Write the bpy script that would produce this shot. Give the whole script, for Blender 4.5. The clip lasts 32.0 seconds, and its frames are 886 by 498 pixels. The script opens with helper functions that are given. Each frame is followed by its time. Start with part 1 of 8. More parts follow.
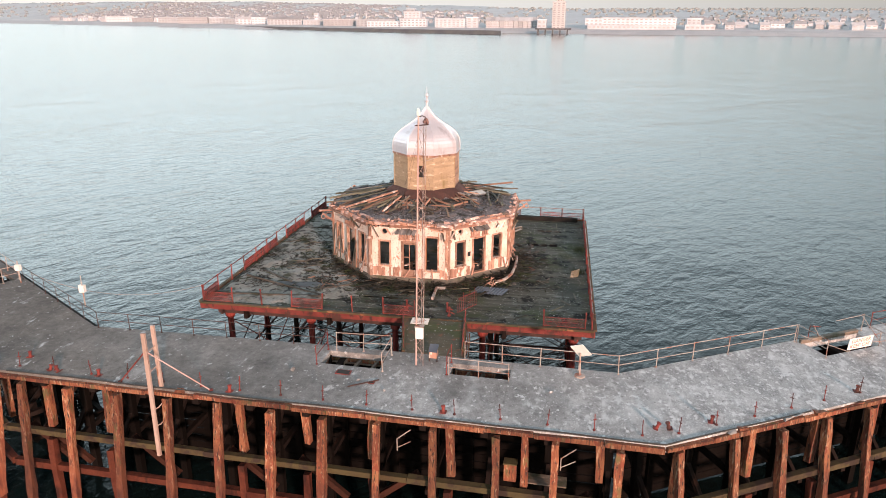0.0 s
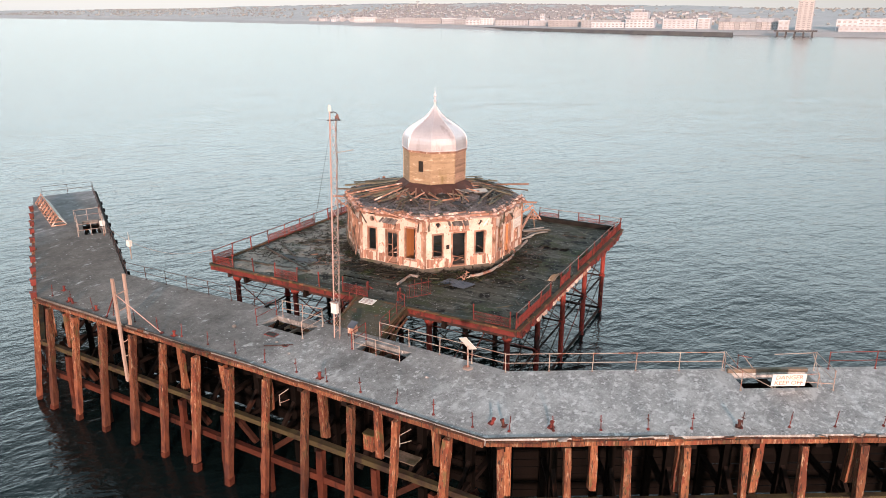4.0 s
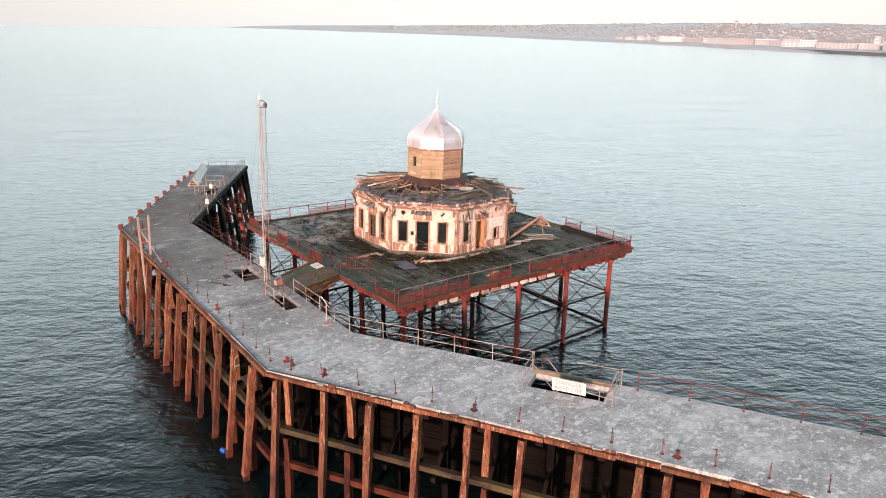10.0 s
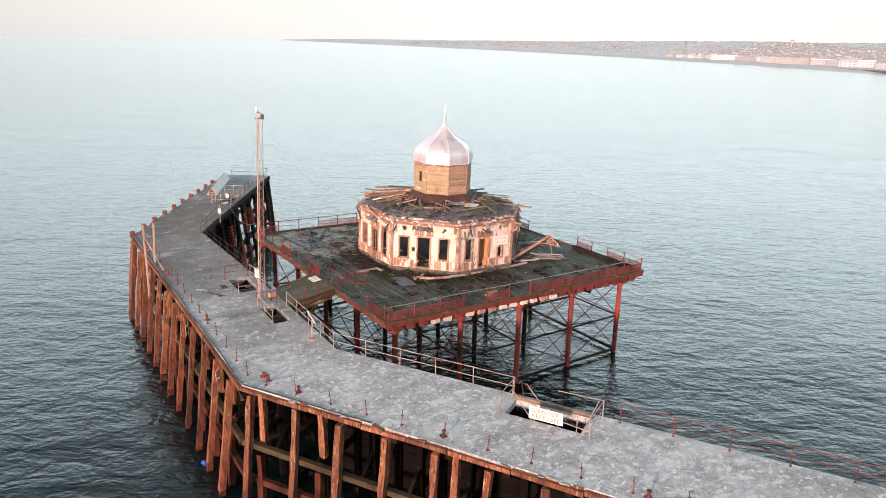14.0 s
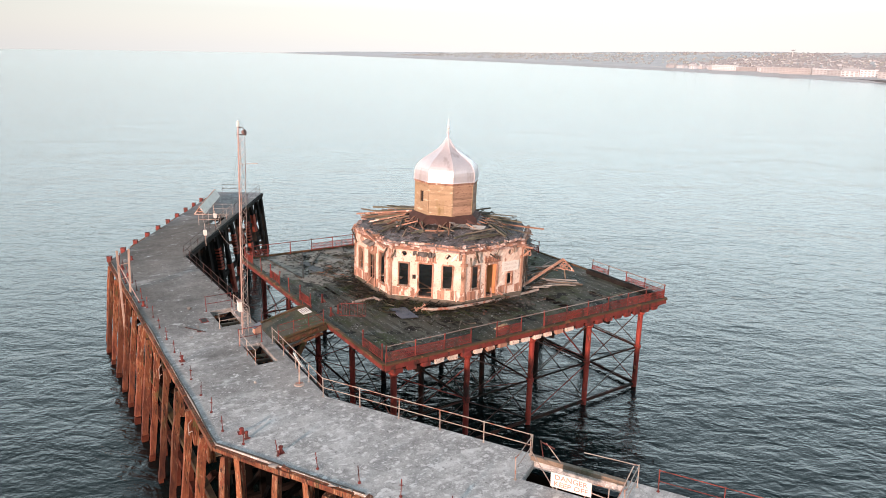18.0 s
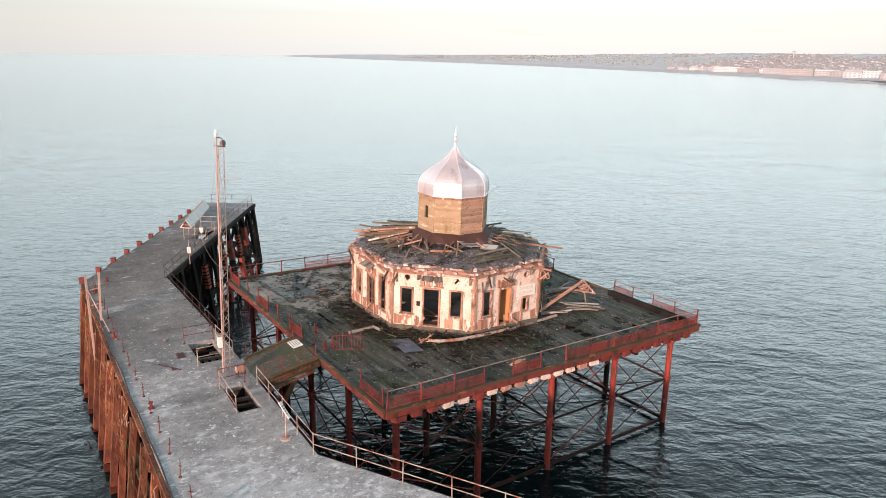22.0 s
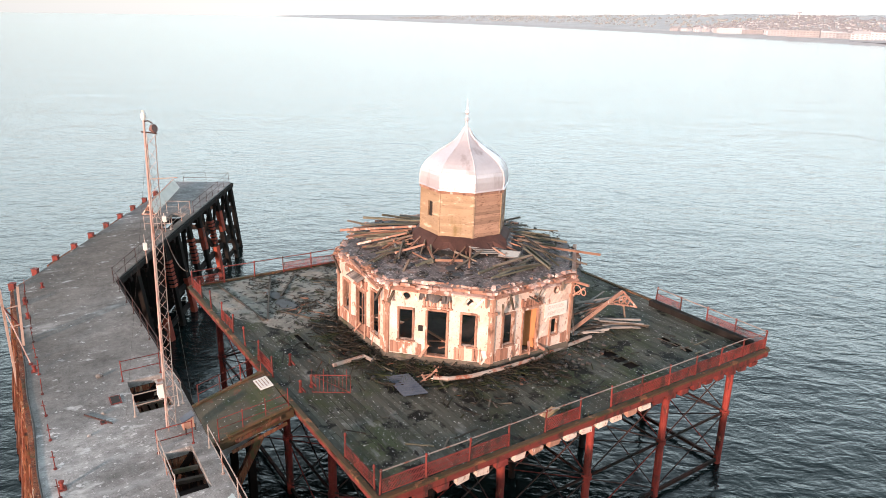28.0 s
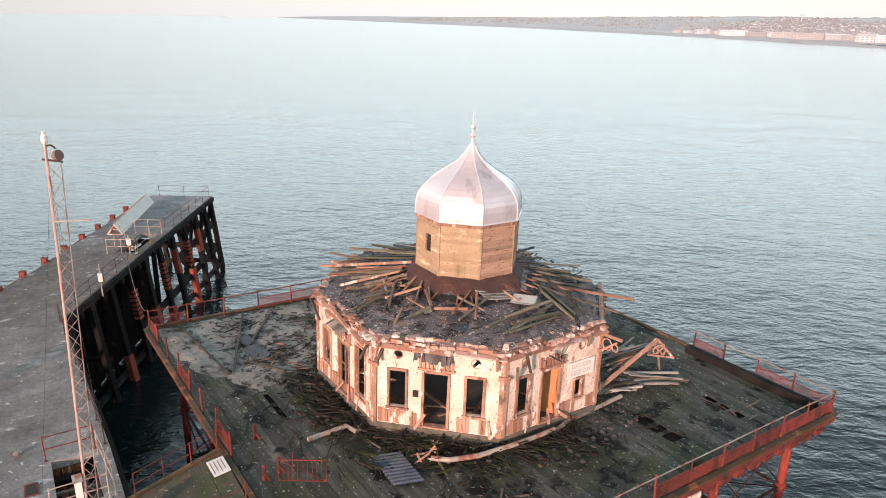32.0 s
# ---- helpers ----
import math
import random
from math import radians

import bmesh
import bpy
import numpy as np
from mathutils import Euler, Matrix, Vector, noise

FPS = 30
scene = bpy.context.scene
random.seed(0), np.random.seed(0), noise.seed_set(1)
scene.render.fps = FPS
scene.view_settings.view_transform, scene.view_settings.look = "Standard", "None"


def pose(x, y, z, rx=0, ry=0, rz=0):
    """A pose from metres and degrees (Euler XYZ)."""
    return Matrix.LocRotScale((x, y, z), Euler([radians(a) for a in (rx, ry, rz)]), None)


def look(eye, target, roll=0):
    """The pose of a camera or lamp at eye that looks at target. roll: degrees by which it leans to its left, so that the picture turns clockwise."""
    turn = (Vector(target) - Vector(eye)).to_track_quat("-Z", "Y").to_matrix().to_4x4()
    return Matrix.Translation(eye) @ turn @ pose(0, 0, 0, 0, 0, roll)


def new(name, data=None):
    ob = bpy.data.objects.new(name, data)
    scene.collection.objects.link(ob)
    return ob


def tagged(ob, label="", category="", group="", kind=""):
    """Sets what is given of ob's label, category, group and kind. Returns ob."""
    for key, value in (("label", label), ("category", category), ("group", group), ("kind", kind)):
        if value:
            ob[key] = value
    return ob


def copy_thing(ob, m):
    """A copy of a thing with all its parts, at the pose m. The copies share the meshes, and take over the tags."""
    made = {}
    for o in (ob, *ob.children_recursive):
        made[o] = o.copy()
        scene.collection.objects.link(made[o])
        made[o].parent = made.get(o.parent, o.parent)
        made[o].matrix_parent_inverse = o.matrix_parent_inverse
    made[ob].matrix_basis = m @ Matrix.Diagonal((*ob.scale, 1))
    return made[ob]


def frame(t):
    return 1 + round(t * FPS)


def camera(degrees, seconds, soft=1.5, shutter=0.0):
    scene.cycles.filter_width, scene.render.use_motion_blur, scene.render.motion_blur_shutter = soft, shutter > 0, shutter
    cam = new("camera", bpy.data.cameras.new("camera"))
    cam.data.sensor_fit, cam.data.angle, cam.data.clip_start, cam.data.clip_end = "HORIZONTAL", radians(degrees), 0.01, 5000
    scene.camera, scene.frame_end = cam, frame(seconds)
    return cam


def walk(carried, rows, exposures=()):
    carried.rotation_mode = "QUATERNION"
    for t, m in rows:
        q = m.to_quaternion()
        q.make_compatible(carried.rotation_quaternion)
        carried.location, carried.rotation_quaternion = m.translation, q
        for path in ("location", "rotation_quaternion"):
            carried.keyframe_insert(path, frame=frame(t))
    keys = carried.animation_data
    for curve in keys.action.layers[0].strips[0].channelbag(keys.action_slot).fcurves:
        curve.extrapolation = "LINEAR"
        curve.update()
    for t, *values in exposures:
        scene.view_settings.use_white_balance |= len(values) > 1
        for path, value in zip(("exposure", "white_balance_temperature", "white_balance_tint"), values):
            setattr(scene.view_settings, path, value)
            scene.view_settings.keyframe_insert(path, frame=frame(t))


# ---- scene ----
cam = camera(64.25, 32.0, 0.9)
# seconds, place in metres, turn in degrees
ROWS = [
    (0, 11.940, -47.726, 24.311, 71.082, -0.070, 11.506),
    (0.5, 13.731, -47.450, 24.352, 70.938, 0.047, 12.619),
    (1, 15.571, -47.205, 24.392, 70.950, -0.021, 13.887),
    (1.5, 17.428, -46.947, 24.438, 71.004, 0.101, 15.696),
    (2, 19.314, -46.629, 24.488, 71.035, 0.124, 18.953),
    (2.5, 21.242, -46.280, 24.538, 71.055, 0.040, 22.104),
    (3, 23.238, -45.884, 24.584, 71.141, 0.036, 24.600),
    (3.5, 25.271, -45.377, 24.601, 71.126, 0.100, 27.033),
    (5.5, 33.140, -42.443, 24.476, 71.541, 0.252, 37.576),
    (6, 35.047, -41.617, 24.455, 71.684, 0.238, 39.045),
    (6.5, 36.904, -40.677, 24.433, 71.710, 0.265, 40.146),
    (7, 38.742, -39.632, 24.402, 71.844, 0.228, 42.339),
    (7.5, 40.580, -38.524, 24.359, 71.940, 0.304, 44.790),
    (8, 42.387, -37.389, 24.308, 72.047, 0.288, 46.797),
    (8.5, 44.092, -36.249, 24.267, 72.152, 0.260, 48.507),
    (9, 45.618, -35.173, 24.243, 72.247, 0.018, 50.324),
    (9.5, 46.821, -34.229, 24.245, 72.340, -0.252, 52.252),
    (10, 47.761, -33.458, 24.253, 72.404, -0.538, 54.186),
    (10.5, 48.481, -32.841, 24.252, 72.547, -0.836, 55.367),
    (11, 49.006, -32.348, 24.247, 72.694, -0.854, 55.965),
    (11.5, 49.334, -31.939, 24.242, 72.818, -1.061, 56.180),
    (12, 49.484, -31.574, 24.230, 72.906, -1.169, 56.226),
    (12.5, 49.444, -31.241, 24.222, 73.052, -1.178, 56.441),
    (13, 49.280, -30.924, 24.221, 73.225, -1.379, 57.461),
    (13.5, 49.025, -30.605, 24.230, 73.362, -1.103, 58.005),
    (14, 48.673, -30.274, 24.240, 73.462, -1.210, 58.077),
    (14.5, 48.228, -29.950, 24.238, 73.567, -1.221, 58.059),
    (16.5, 46.124, -28.705, 24.020, 74.097, -1.045, 58.073),
    (17, 45.560, -28.401, 23.974, 74.209, -0.945, 58.091),
    (17.5, 44.970, -28.086, 23.927, 74.297, -0.937, 58.088),
    (18, 44.379, -27.769, 23.891, 74.376, -0.923, 58.122),
    (18.5, 43.786, -27.444, 23.864, 74.435, -0.906, 58.172),
    (19, 43.204, -27.149, 23.844, 74.468, -0.889, 58.137),
    (19.5, 42.632, -26.825, 23.830, 74.471, -0.776, 58.180),
    (20, 42.049, -26.540, 23.813, 74.533, -0.764, 58.142),
    (20.5, 41.459, -26.267, 23.789, 74.565, -0.757, 58.129),
    (21, 40.851, -25.983, 23.757, 74.657, -0.759, 58.096),
    (21.5, 40.219, -25.638, 23.716, 74.641, -0.596, 58.038),
    (22, 39.587, -25.297, 23.674, 74.571, -0.732, 58.102),
    (22.5, 38.937, -24.957, 23.630, 74.474, -0.779, 58.098),
    (23, 38.254, -24.605, 23.603, 74.356, -0.828, 58.074),
    (23.5, 37.554, -24.241, 23.590, 74.345, -0.782, 58.045),
    (24, 36.852, -23.871, 23.589, 74.252, -0.830, 58.043),
    (24.5, 36.151, -23.491, 23.581, 73.839, -0.679, 57.971),
    (25, 35.452, -23.115, 23.564, 73.410, -0.711, 57.935),
    (25.5, 34.797, -22.778, 23.544, 72.958, -0.743, 57.916),
    (27.5, 32.028, -21.202, 23.356, 71.676, -0.835, 57.918),
    (28, 31.330, -20.803, 23.347, 71.636, -0.855, 57.912),
    (28.5, 30.641, -20.439, 23.313, 71.718, -0.912, 57.852),
    (29, 29.944, -20.059, 23.284, 71.657, -0.872, 57.783),
    (29.5, 29.231, -19.633, 23.259, 71.609, -0.640, 57.735),
    (30, 28.516, -19.155, 23.240, 71.660, -0.881, 57.779),
    (30.5, 27.789, -18.705, 23.215, 71.656, -0.836, 57.814),
    (31, 27.097, -18.281, 23.176, 71.727, -0.886, 57.860),
    (31.5, 26.456, -17.848, 23.129, 71.776, -1.020, 57.929),
    (32, 25.850, -17.344, 23.050, 71.758, -0.964, 58.024),
]
walk(cam, [(t, pose(x, y, z, rx, ry, rz)) for t, x, y, z, rx, ry, rz in ROWS], [(0, 0.2), (3, 0.14), (6, 0.06), (10, 0.24), (14, 0.28), (20, 0.2), (25.5, 0.16), (27.6, 0.41), (28.4, 0.41), (30, 0.32), (32, 0.22)])

# ---- daylight: hazy low sun behind the landing stage, pale sky ----
SUN_AZ, SUN_EL = -59.0, 10.0
world = bpy.data.worlds.new("sky")
scene.world = world
world.use_nodes = True
wn = world.node_tree
wn.nodes.clear()
sky = wn.nodes.new("ShaderNodeTexSky")
sky.sky_type = "NISHITA"
sky.sun_disc = False
sky.sun_elevation = radians(SUN_EL)
sky.sun_rotation = radians(90 - SUN_AZ)
sky.air_density, sky.dust_density, sky.ozone_density = 1.0, 1.5, 1.5
bg_sky = wn.nodes.new("ShaderNodeBackground")
bg_sky.inputs["Strength"].default_value = 0.06
wn.links.new(sky.outputs[0], bg_sky.inputs["Color"])
haze = wn.nodes.new("ShaderNodeBackground")
coord = wn.nodes.new("ShaderNodeTexCoord")
sep = wn.nodes.new("ShaderNodeSeparateXYZ")
ramp = wn.nodes.new("ShaderNodeValToRGB")
wn.links.new(coord.outputs["Generated"], sep.inputs[0])
wn.links.new(sep.outputs["Z"], ramp.inputs[0])
ramp.color_ramp.elements[0].position, ramp.color_ramp.elements[0].color = 0.0, (0.72, 0.70, 0.71, 1)
ramp.color_ramp.elements[1].position, ramp.color_ramp.elements[1].color = 0.80, (0.30, 0.37, 0.43, 1)
for at_, c in ((0.05, (0.635, 0.61, 0.62, 1)), (0.09, (0.73, 0.71, 0.72, 1)), (0.145, (1.66, 1.90, 1.97, 1)), (0.30, (2.46, 2.90, 3.02, 1)), (0.50, (1.05, 1.27, 1.36, 1))):
    ramp.color_ramp.elements.new(at_).color = c
wn.links.new(ramp.outputs[0], haze.inputs["Color"])
# the haze glows most opposite the sun
facing = wn.nodes.new("ShaderNodeVectorMath")
facing.operation = "DOT_PRODUCT"
facing.inputs[1].default_value = (-0.731, 0.682, 0.0)
wn.links.new(coord.outputs["Generated"], facing.inputs[0])
thin = wn.nodes.new("ShaderNodeMapRange")
thin.inputs["From Min"].default_value, thin.inputs["From Max"].default_value = 0.3, 1.0
thin.inputs["To Min"].default_value, thin.inputs["To Max"].default_value = 0.45, 1.10
wn.links.new(facing.outputs["Value"], thin.inputs["Value"])
wn.links.new(thin.outputs["Result"], haze.inputs["Strength"])
both = wn.nodes.new("ShaderNodeAddShader")
wout = wn.nodes.new("ShaderNodeOutputWorld")
wn.links.new(bg_sky.outputs[0], both.inputs[0])
wn.links.new(haze.outputs[0], both.inputs[1])
wn.links.new(both.outputs[0], wout.inputs["Surface"])

sun = new("sun", bpy.data.lights.new("sun", "SUN"))
sun.data.energy, sun.data.angle, sun.data.color = 5.0, radians(3.0), (1.0, 0.645, 0.52)
sun_way = Vector((math.cos(radians(SUN_AZ)) * math.cos(radians(SUN_EL)), math.sin(radians(SUN_AZ)) * math.cos(radians(SUN_EL)), math.sin(radians(SUN_EL))))
sun.matrix_world = look(sun_way * 200, (0, 0, 0))

# ---- building kit ----
rng = random.Random(7)
OFF = {}


class Geo:
    """Vertices and faces gathered in world metres."""

    def __init__(self):
        self.v, self.f = [], []

    def add(self, pts, faces):
        n = len(self.v)
        self.v += [tuple(p) for p in pts]
        self.f += [tuple(n + i for i in f) for f in faces]
        return self

    def hexa(self, a, b):
        """Two quads, the lower and the upper, in the same turn."""
        return self.add(list(a) + list(b), [(3, 2, 1, 0), (4, 5, 6, 7), (0, 1, 5, 4), (1, 2, 6, 5), (2, 3, 7, 6), (3, 0, 4, 7)])

    def box(self, x0, x1, y0, y1, z0, z1):
        return self.hexa([(x0, y0, z0), (x1, y0, z0), (x1, y1, z0), (x0, y1, z0)], [(x0, y0, z1), (x1, y0, z1), (x1, y1, z1), (x0, y1, z1)])

    def prism(self, poly, z0, z1):
        n = len(poly)
        pts = [(x, y, z0) for x, y in poly] + [(x, y, z1) for x, y in poly]
        return self.add(pts, [tuple(range(n - 1, -1, -1)), tuple(range(n, 2 * n))] + [(i, (i + 1) % n, n + (i + 1) % n, n + i) for i in range(n)])

    def beam(self, a, b, w, h, up=(0, 0, 1), taper=1.0, twist=0.0):
        a, b = Vector(a), Vector(b)
        d = (b - a).normalized()
        u = Vector(up)
        s = d.cross(u)
        if s.length < 1e-3:
            s = d.cross(Vector((0, 1, 0)))
        s.normalize()
        u = s.cross(d)
        if twist:
            q = Matrix.Rotation(twist, 3, d)
            s, u = q @ s, q @ u
        s1, u1, s2, u2 = s * w / 2, u * h / 2, s * w * taper / 2, u * h * taper / 2
        return self.hexa([a - s1 - u1, a + s1 - u1, a + s1 + u1, a - s1 + u1], [b - s2 - u2, b + s2 - u2, b + s2 + u2, b - s2 + u2])

    def tube(self, a, b, r, n=8, r2=None):
        a, b = Vector(a), Vector(b)
        d = (b - a).normalized()
        s = d.orthogonal().normalized()
        u = d.cross(s)
        r2 = r if r2 is None else r2
        ring = [(math.cos(2 * math.pi * i / n), math.sin(2 * math.pi * i / n)) for i in range(n)]
        pts = [a + (s * c + u * k) * r for c, k in ring] + [b + (s * c + u * k) * r2 for c, k in ring]
        return self.add(pts, [tuple(range(n - 1, -1, -1)), tuple(range(n, 2 * n))] + [(i, (i + 1) % n, n + (i + 1) % n, n + i) for i in range(n)])

    def path(self, pts, r, n=6):
        """A tube swept along points, in one piece."""
        pts = [Vector(p) for p in pts]
        loop = (pts[0] - pts[-1]).length < 1e-4
        rings = []
        side = None
        for i, p in enumerate(pts):
            a = pts[i - 1] if i else (pts[-2] if loop else p)
            b = pts[i + 1] if i + 1 < len(pts) else (pts[1] if loop else p)
            d = (b - a).normalized()
            side = d.orthogonal() if side is None else side - d * side.dot(d)
            side = side.normalized()
            up = d.cross(side)
            rings += [p + (side * math.cos(2 * math.pi * k / n) + up * math.sin(2 * math.pi * k / n)) * r for k in range(n)]
        m = len(pts)
        fs = [(j * n + k, j * n + (k + 1) % n, (j + 1) * n + (k + 1) % n, (j + 1) * n + k) for j in range(m - 1) for k in range(n)]
        return self.add(rings, fs + [tuple(range(n - 1, -1, -1)), tuple((m - 1) * n + k for k in range(n))])

    def lathe(self, prof, n, cx, cy, turn=0.0):
        """prof: radius and height from the foot up; closed at both ends."""
        pts = [(cx + r * math.cos(turn + 2 * math.pi * i / n), cy + r * math.sin(turn + 2 * math.pi * i / n), z) for r, z in prof for i in range(n)]
        m = len(prof)
        fs = [(j * n + i, j * n + (i + 1) % n, (j + 1) * n + (i + 1) % n, (j + 1) * n + i) for j in range(m - 1) for i in range(n)]
        return self.add(pts, fs + [tuple(range(n - 1, -1, -1)), tuple((m - 1) * n + i for i in range(n))])

    def lump(self, c, r, flat=0.6, n=7, m=4):
        """A rough stone or clod."""
        pts, k = [], rng.random() * 9
        for j in range(m + 1):
            th = math.pi * j / m
            for i in range(n):
                ph = 2 * math.pi * i / n
                d = Vector((math.sin(th) * math.cos(ph), math.sin(th) * math.sin(ph), math.cos(th)))
                q = r * (0.75 + 0.5 * noise.noise(d * 1.4 + Vector((k, k, k))))
                pts.append((c[0] + d.x * q, c[1] + d.y * q, c[2] + d.z * q * flat))
        return self.add(pts, [(j * n + i, j * n + (i + 1) % n, (j + 1) * n + (i + 1) % n, (j + 1) * n + i) for j in range(m) for i in range(n)])

    def weld(self):
        """Joins corners that lie on one another."""
        at, new_v, to = {}, [], []
        for p in self.v:
            key = tuple(round(c, 4) for c in p)
            if key not in at:
                at[key] = len(new_v)
                new_v.append(p)
            to.append(at[key])
        self.v, self.f = new_v, [tuple(to[i] for i in f) for f in self.f]
        return self

    def shake(self, k):
        self.v = [(x + rng.uniform(-k, k), y + rng.uniform(-k, k), z + rng.uniform(-k, k)) for x, y, z in self.v]
        return self

    def mesh(self, name, material, off=(0, 0, 0), smooth=False):
        me = bpy.data.meshes.new(name)
        me.from_pydata([(x - off[0], y - off[1], z - off[2]) for x, y, z in self.v], [], self.f)
        me.materials.append(material)
        if smooth:
            me.shade_smooth()
        me.update()
        return me


def thing(name, at, label, category, group="", kind=""):
    """An Empty at a thing's base, whose parts are built in world metres."""
    ob = new(name)
    ob.location = at
    ob.empty_display_size = 0.2
    OFF[ob] = Vector(at)
    return tagged(ob, label, category, group, kind)


def part(name, geo, material, parent, label="", smooth=False, kind=""):
    """One mesh under a thing or a part."""
    off = OFF[parent]
    ob = new(name, geo.mesh(name, material, off, smooth))
    ob.parent = parent
    OFF[ob] = off
    return tagged(ob, label, kind=kind)


def solid(name, geo, material, label, category, group="", kind="", smooth=False, at=(0, 0, 0)):
    """A thing or a piece of the setting that is one mesh."""
    ob = new(name, geo.mesh(name, material, at, smooth))
    ob.location = at
    OFF[ob] = Vector(at)
    return tagged(ob, label, category, group, kind)


def shared(name, me, parent, m):
    """A piece on mesh data that it shares with others, at the pose m in world metres."""
    ob = new(name, me)
    ob.parent = parent
    ob.matrix_basis = Matrix.Translation(-OFF[parent]) @ m
    OFF[ob] = OFF[parent]
    return ob


# ---- materials ----
def material(name, colours, scale=2.0, fine=30.0, rough=0.8, metal=0.0, bump=0.3, stains=(), vary=0.15, stretch=(1, 1, 1), grain=0.35, bump_size=0.02, spec=0.5, tide=None):
    """colours: two base colours mixed in large patches; fine: the grain's scale; stains: rows of colour, scale, where it sets in, softness, stretch."""
    m = bpy.data.materials.new(name)
    m.use_nodes = True
    nt = m.node_tree
    nd, ln = nt.nodes, nt.links
    bsdf = nd["Principled BSDF"]
    geo = nd.new("ShaderNodeNewGeometry")
    info = nd.new("ShaderNodeObjectInfo")

    def field(sc, detail, st=(1, 1, 1), shift=0.0):
        mp = nd.new("ShaderNodeMapping")
        mp.inputs["Scale"].default_value = st
        mp.inputs["Location"].default_value = (shift, shift * 0.7, shift * 1.3)
        ln.new(geo.outputs["Position"], mp.inputs[0])
        no = nd.new("ShaderNodeTexNoise")
        no.inputs["Scale"].default_value = sc
        no.inputs["Detail"].default_value = detail
        no.inputs["Roughness"].default_value = 0.6
        ln.new(mp.outputs[0], no.inputs["Vector"])
        return no.outputs["Fac"]

    def ramp2(src, lo, hi):
        r = nd.new("ShaderNodeMapRange")
        r.inputs["From Min"].default_value, r.inputs["From Max"].default_value = lo, hi
        ln.new(src, r.inputs["Value"])
        return r.outputs["Result"]

    def mix(fac, a, b, mode="MIX"):
        x = nd.new("ShaderNodeMix")
        x.data_type, x.blend_type = "RGBA", mode
        for sock, val in ((x.inputs[0], fac), (x.inputs[6], a), (x.inputs[7], b)):
            if isinstance(val, (float, int)):
                sock.default_value = val
            elif isinstance(val, tuple):
                sock.default_value = (*val, 1)
            else:
                ln.new(val, sock)
        return x.outputs[2]

    col = mix(ramp2(field(scale, 4, stretch), 0.35, 0.65), colours[0], colours[1])
    g = field(fine, 5, stretch, 3.1)
    dark = tuple(c * 0.45 for c in colours[0])
    col = mix(ramp2(g, 0.75, 0.25), col, mix(grain, col, dark))
    for i, (c, sc, lo, soft, st) in enumerate(stains):
        col = mix(ramp2(field(sc, 6, st, 5.7 * (i + 1)), lo, lo + soft), col, c)
    if tide:
        # fouling of the tidal zone, with an uneven upper limit
        z = nd.new("ShaderNodeSeparateXYZ")
        ln.new(geo.outputs["Position"], z.inputs[0])
        lift = nd.new("ShaderNodeMath")
        lift.operation = "MULTIPLY_ADD"
        ln.new(field(1.4, 4, (1, 1, 0.4), 8.2), lift.inputs[0])
        lift.inputs[1].default_value = 5.0
        ln.new(z.outputs["Z"], lift.inputs[2])
        col = mix(ramp2(lift.outputs[0], tide[0] + 2.5, tide[1] + 2.5), col, mix(ramp2(field(2.6, 5, (1, 1, 0.3), 1.9), 0.4, 0.6), tide[2], tide[3]))
    if vary:
        hsv = nd.new("ShaderNodeHueSaturation")
        ln.new(col, hsv.inputs["Color"])
        r = nd.new("ShaderNodeMapRange")
        r.inputs["To Min"].default_value, r.inputs["To Max"].default_value = 1 - vary, 1 + vary
        ln.new(info.outputs["Random"], r.inputs["Value"])
        ln.new(r.outputs["Result"], hsv.inputs["Value"])
        col = hsv.outputs["Color"]
    ln.new(col, bsdf.inputs["Base Color"])
    rr = nd.new("ShaderNodeMapRange")
    rr.inputs["To Min"].default_value, rr.inputs["To Max"].default_value = max(0.02, rough - 0.12), min(1.0, rough + 0.12)
    ln.new(g, rr.inputs["Value"])
    ln.new(rr.outputs["Result"], bsdf.inputs["Roughness"])
    bsdf.inputs["Metallic"].default_value = metal
    bsdf.inputs["Specular IOR Level"].default_value = spec
    if bump:
        b = nd.new("ShaderNodeBump")
        b.inputs["Strength"].default_value = bump
        b.inputs["Distance"].default_value = bump_size
        ln.new(g, b.inputs["Height"])
        ln.new(b.outputs["Normal"], bsdf.inputs["Normal"])
    return m


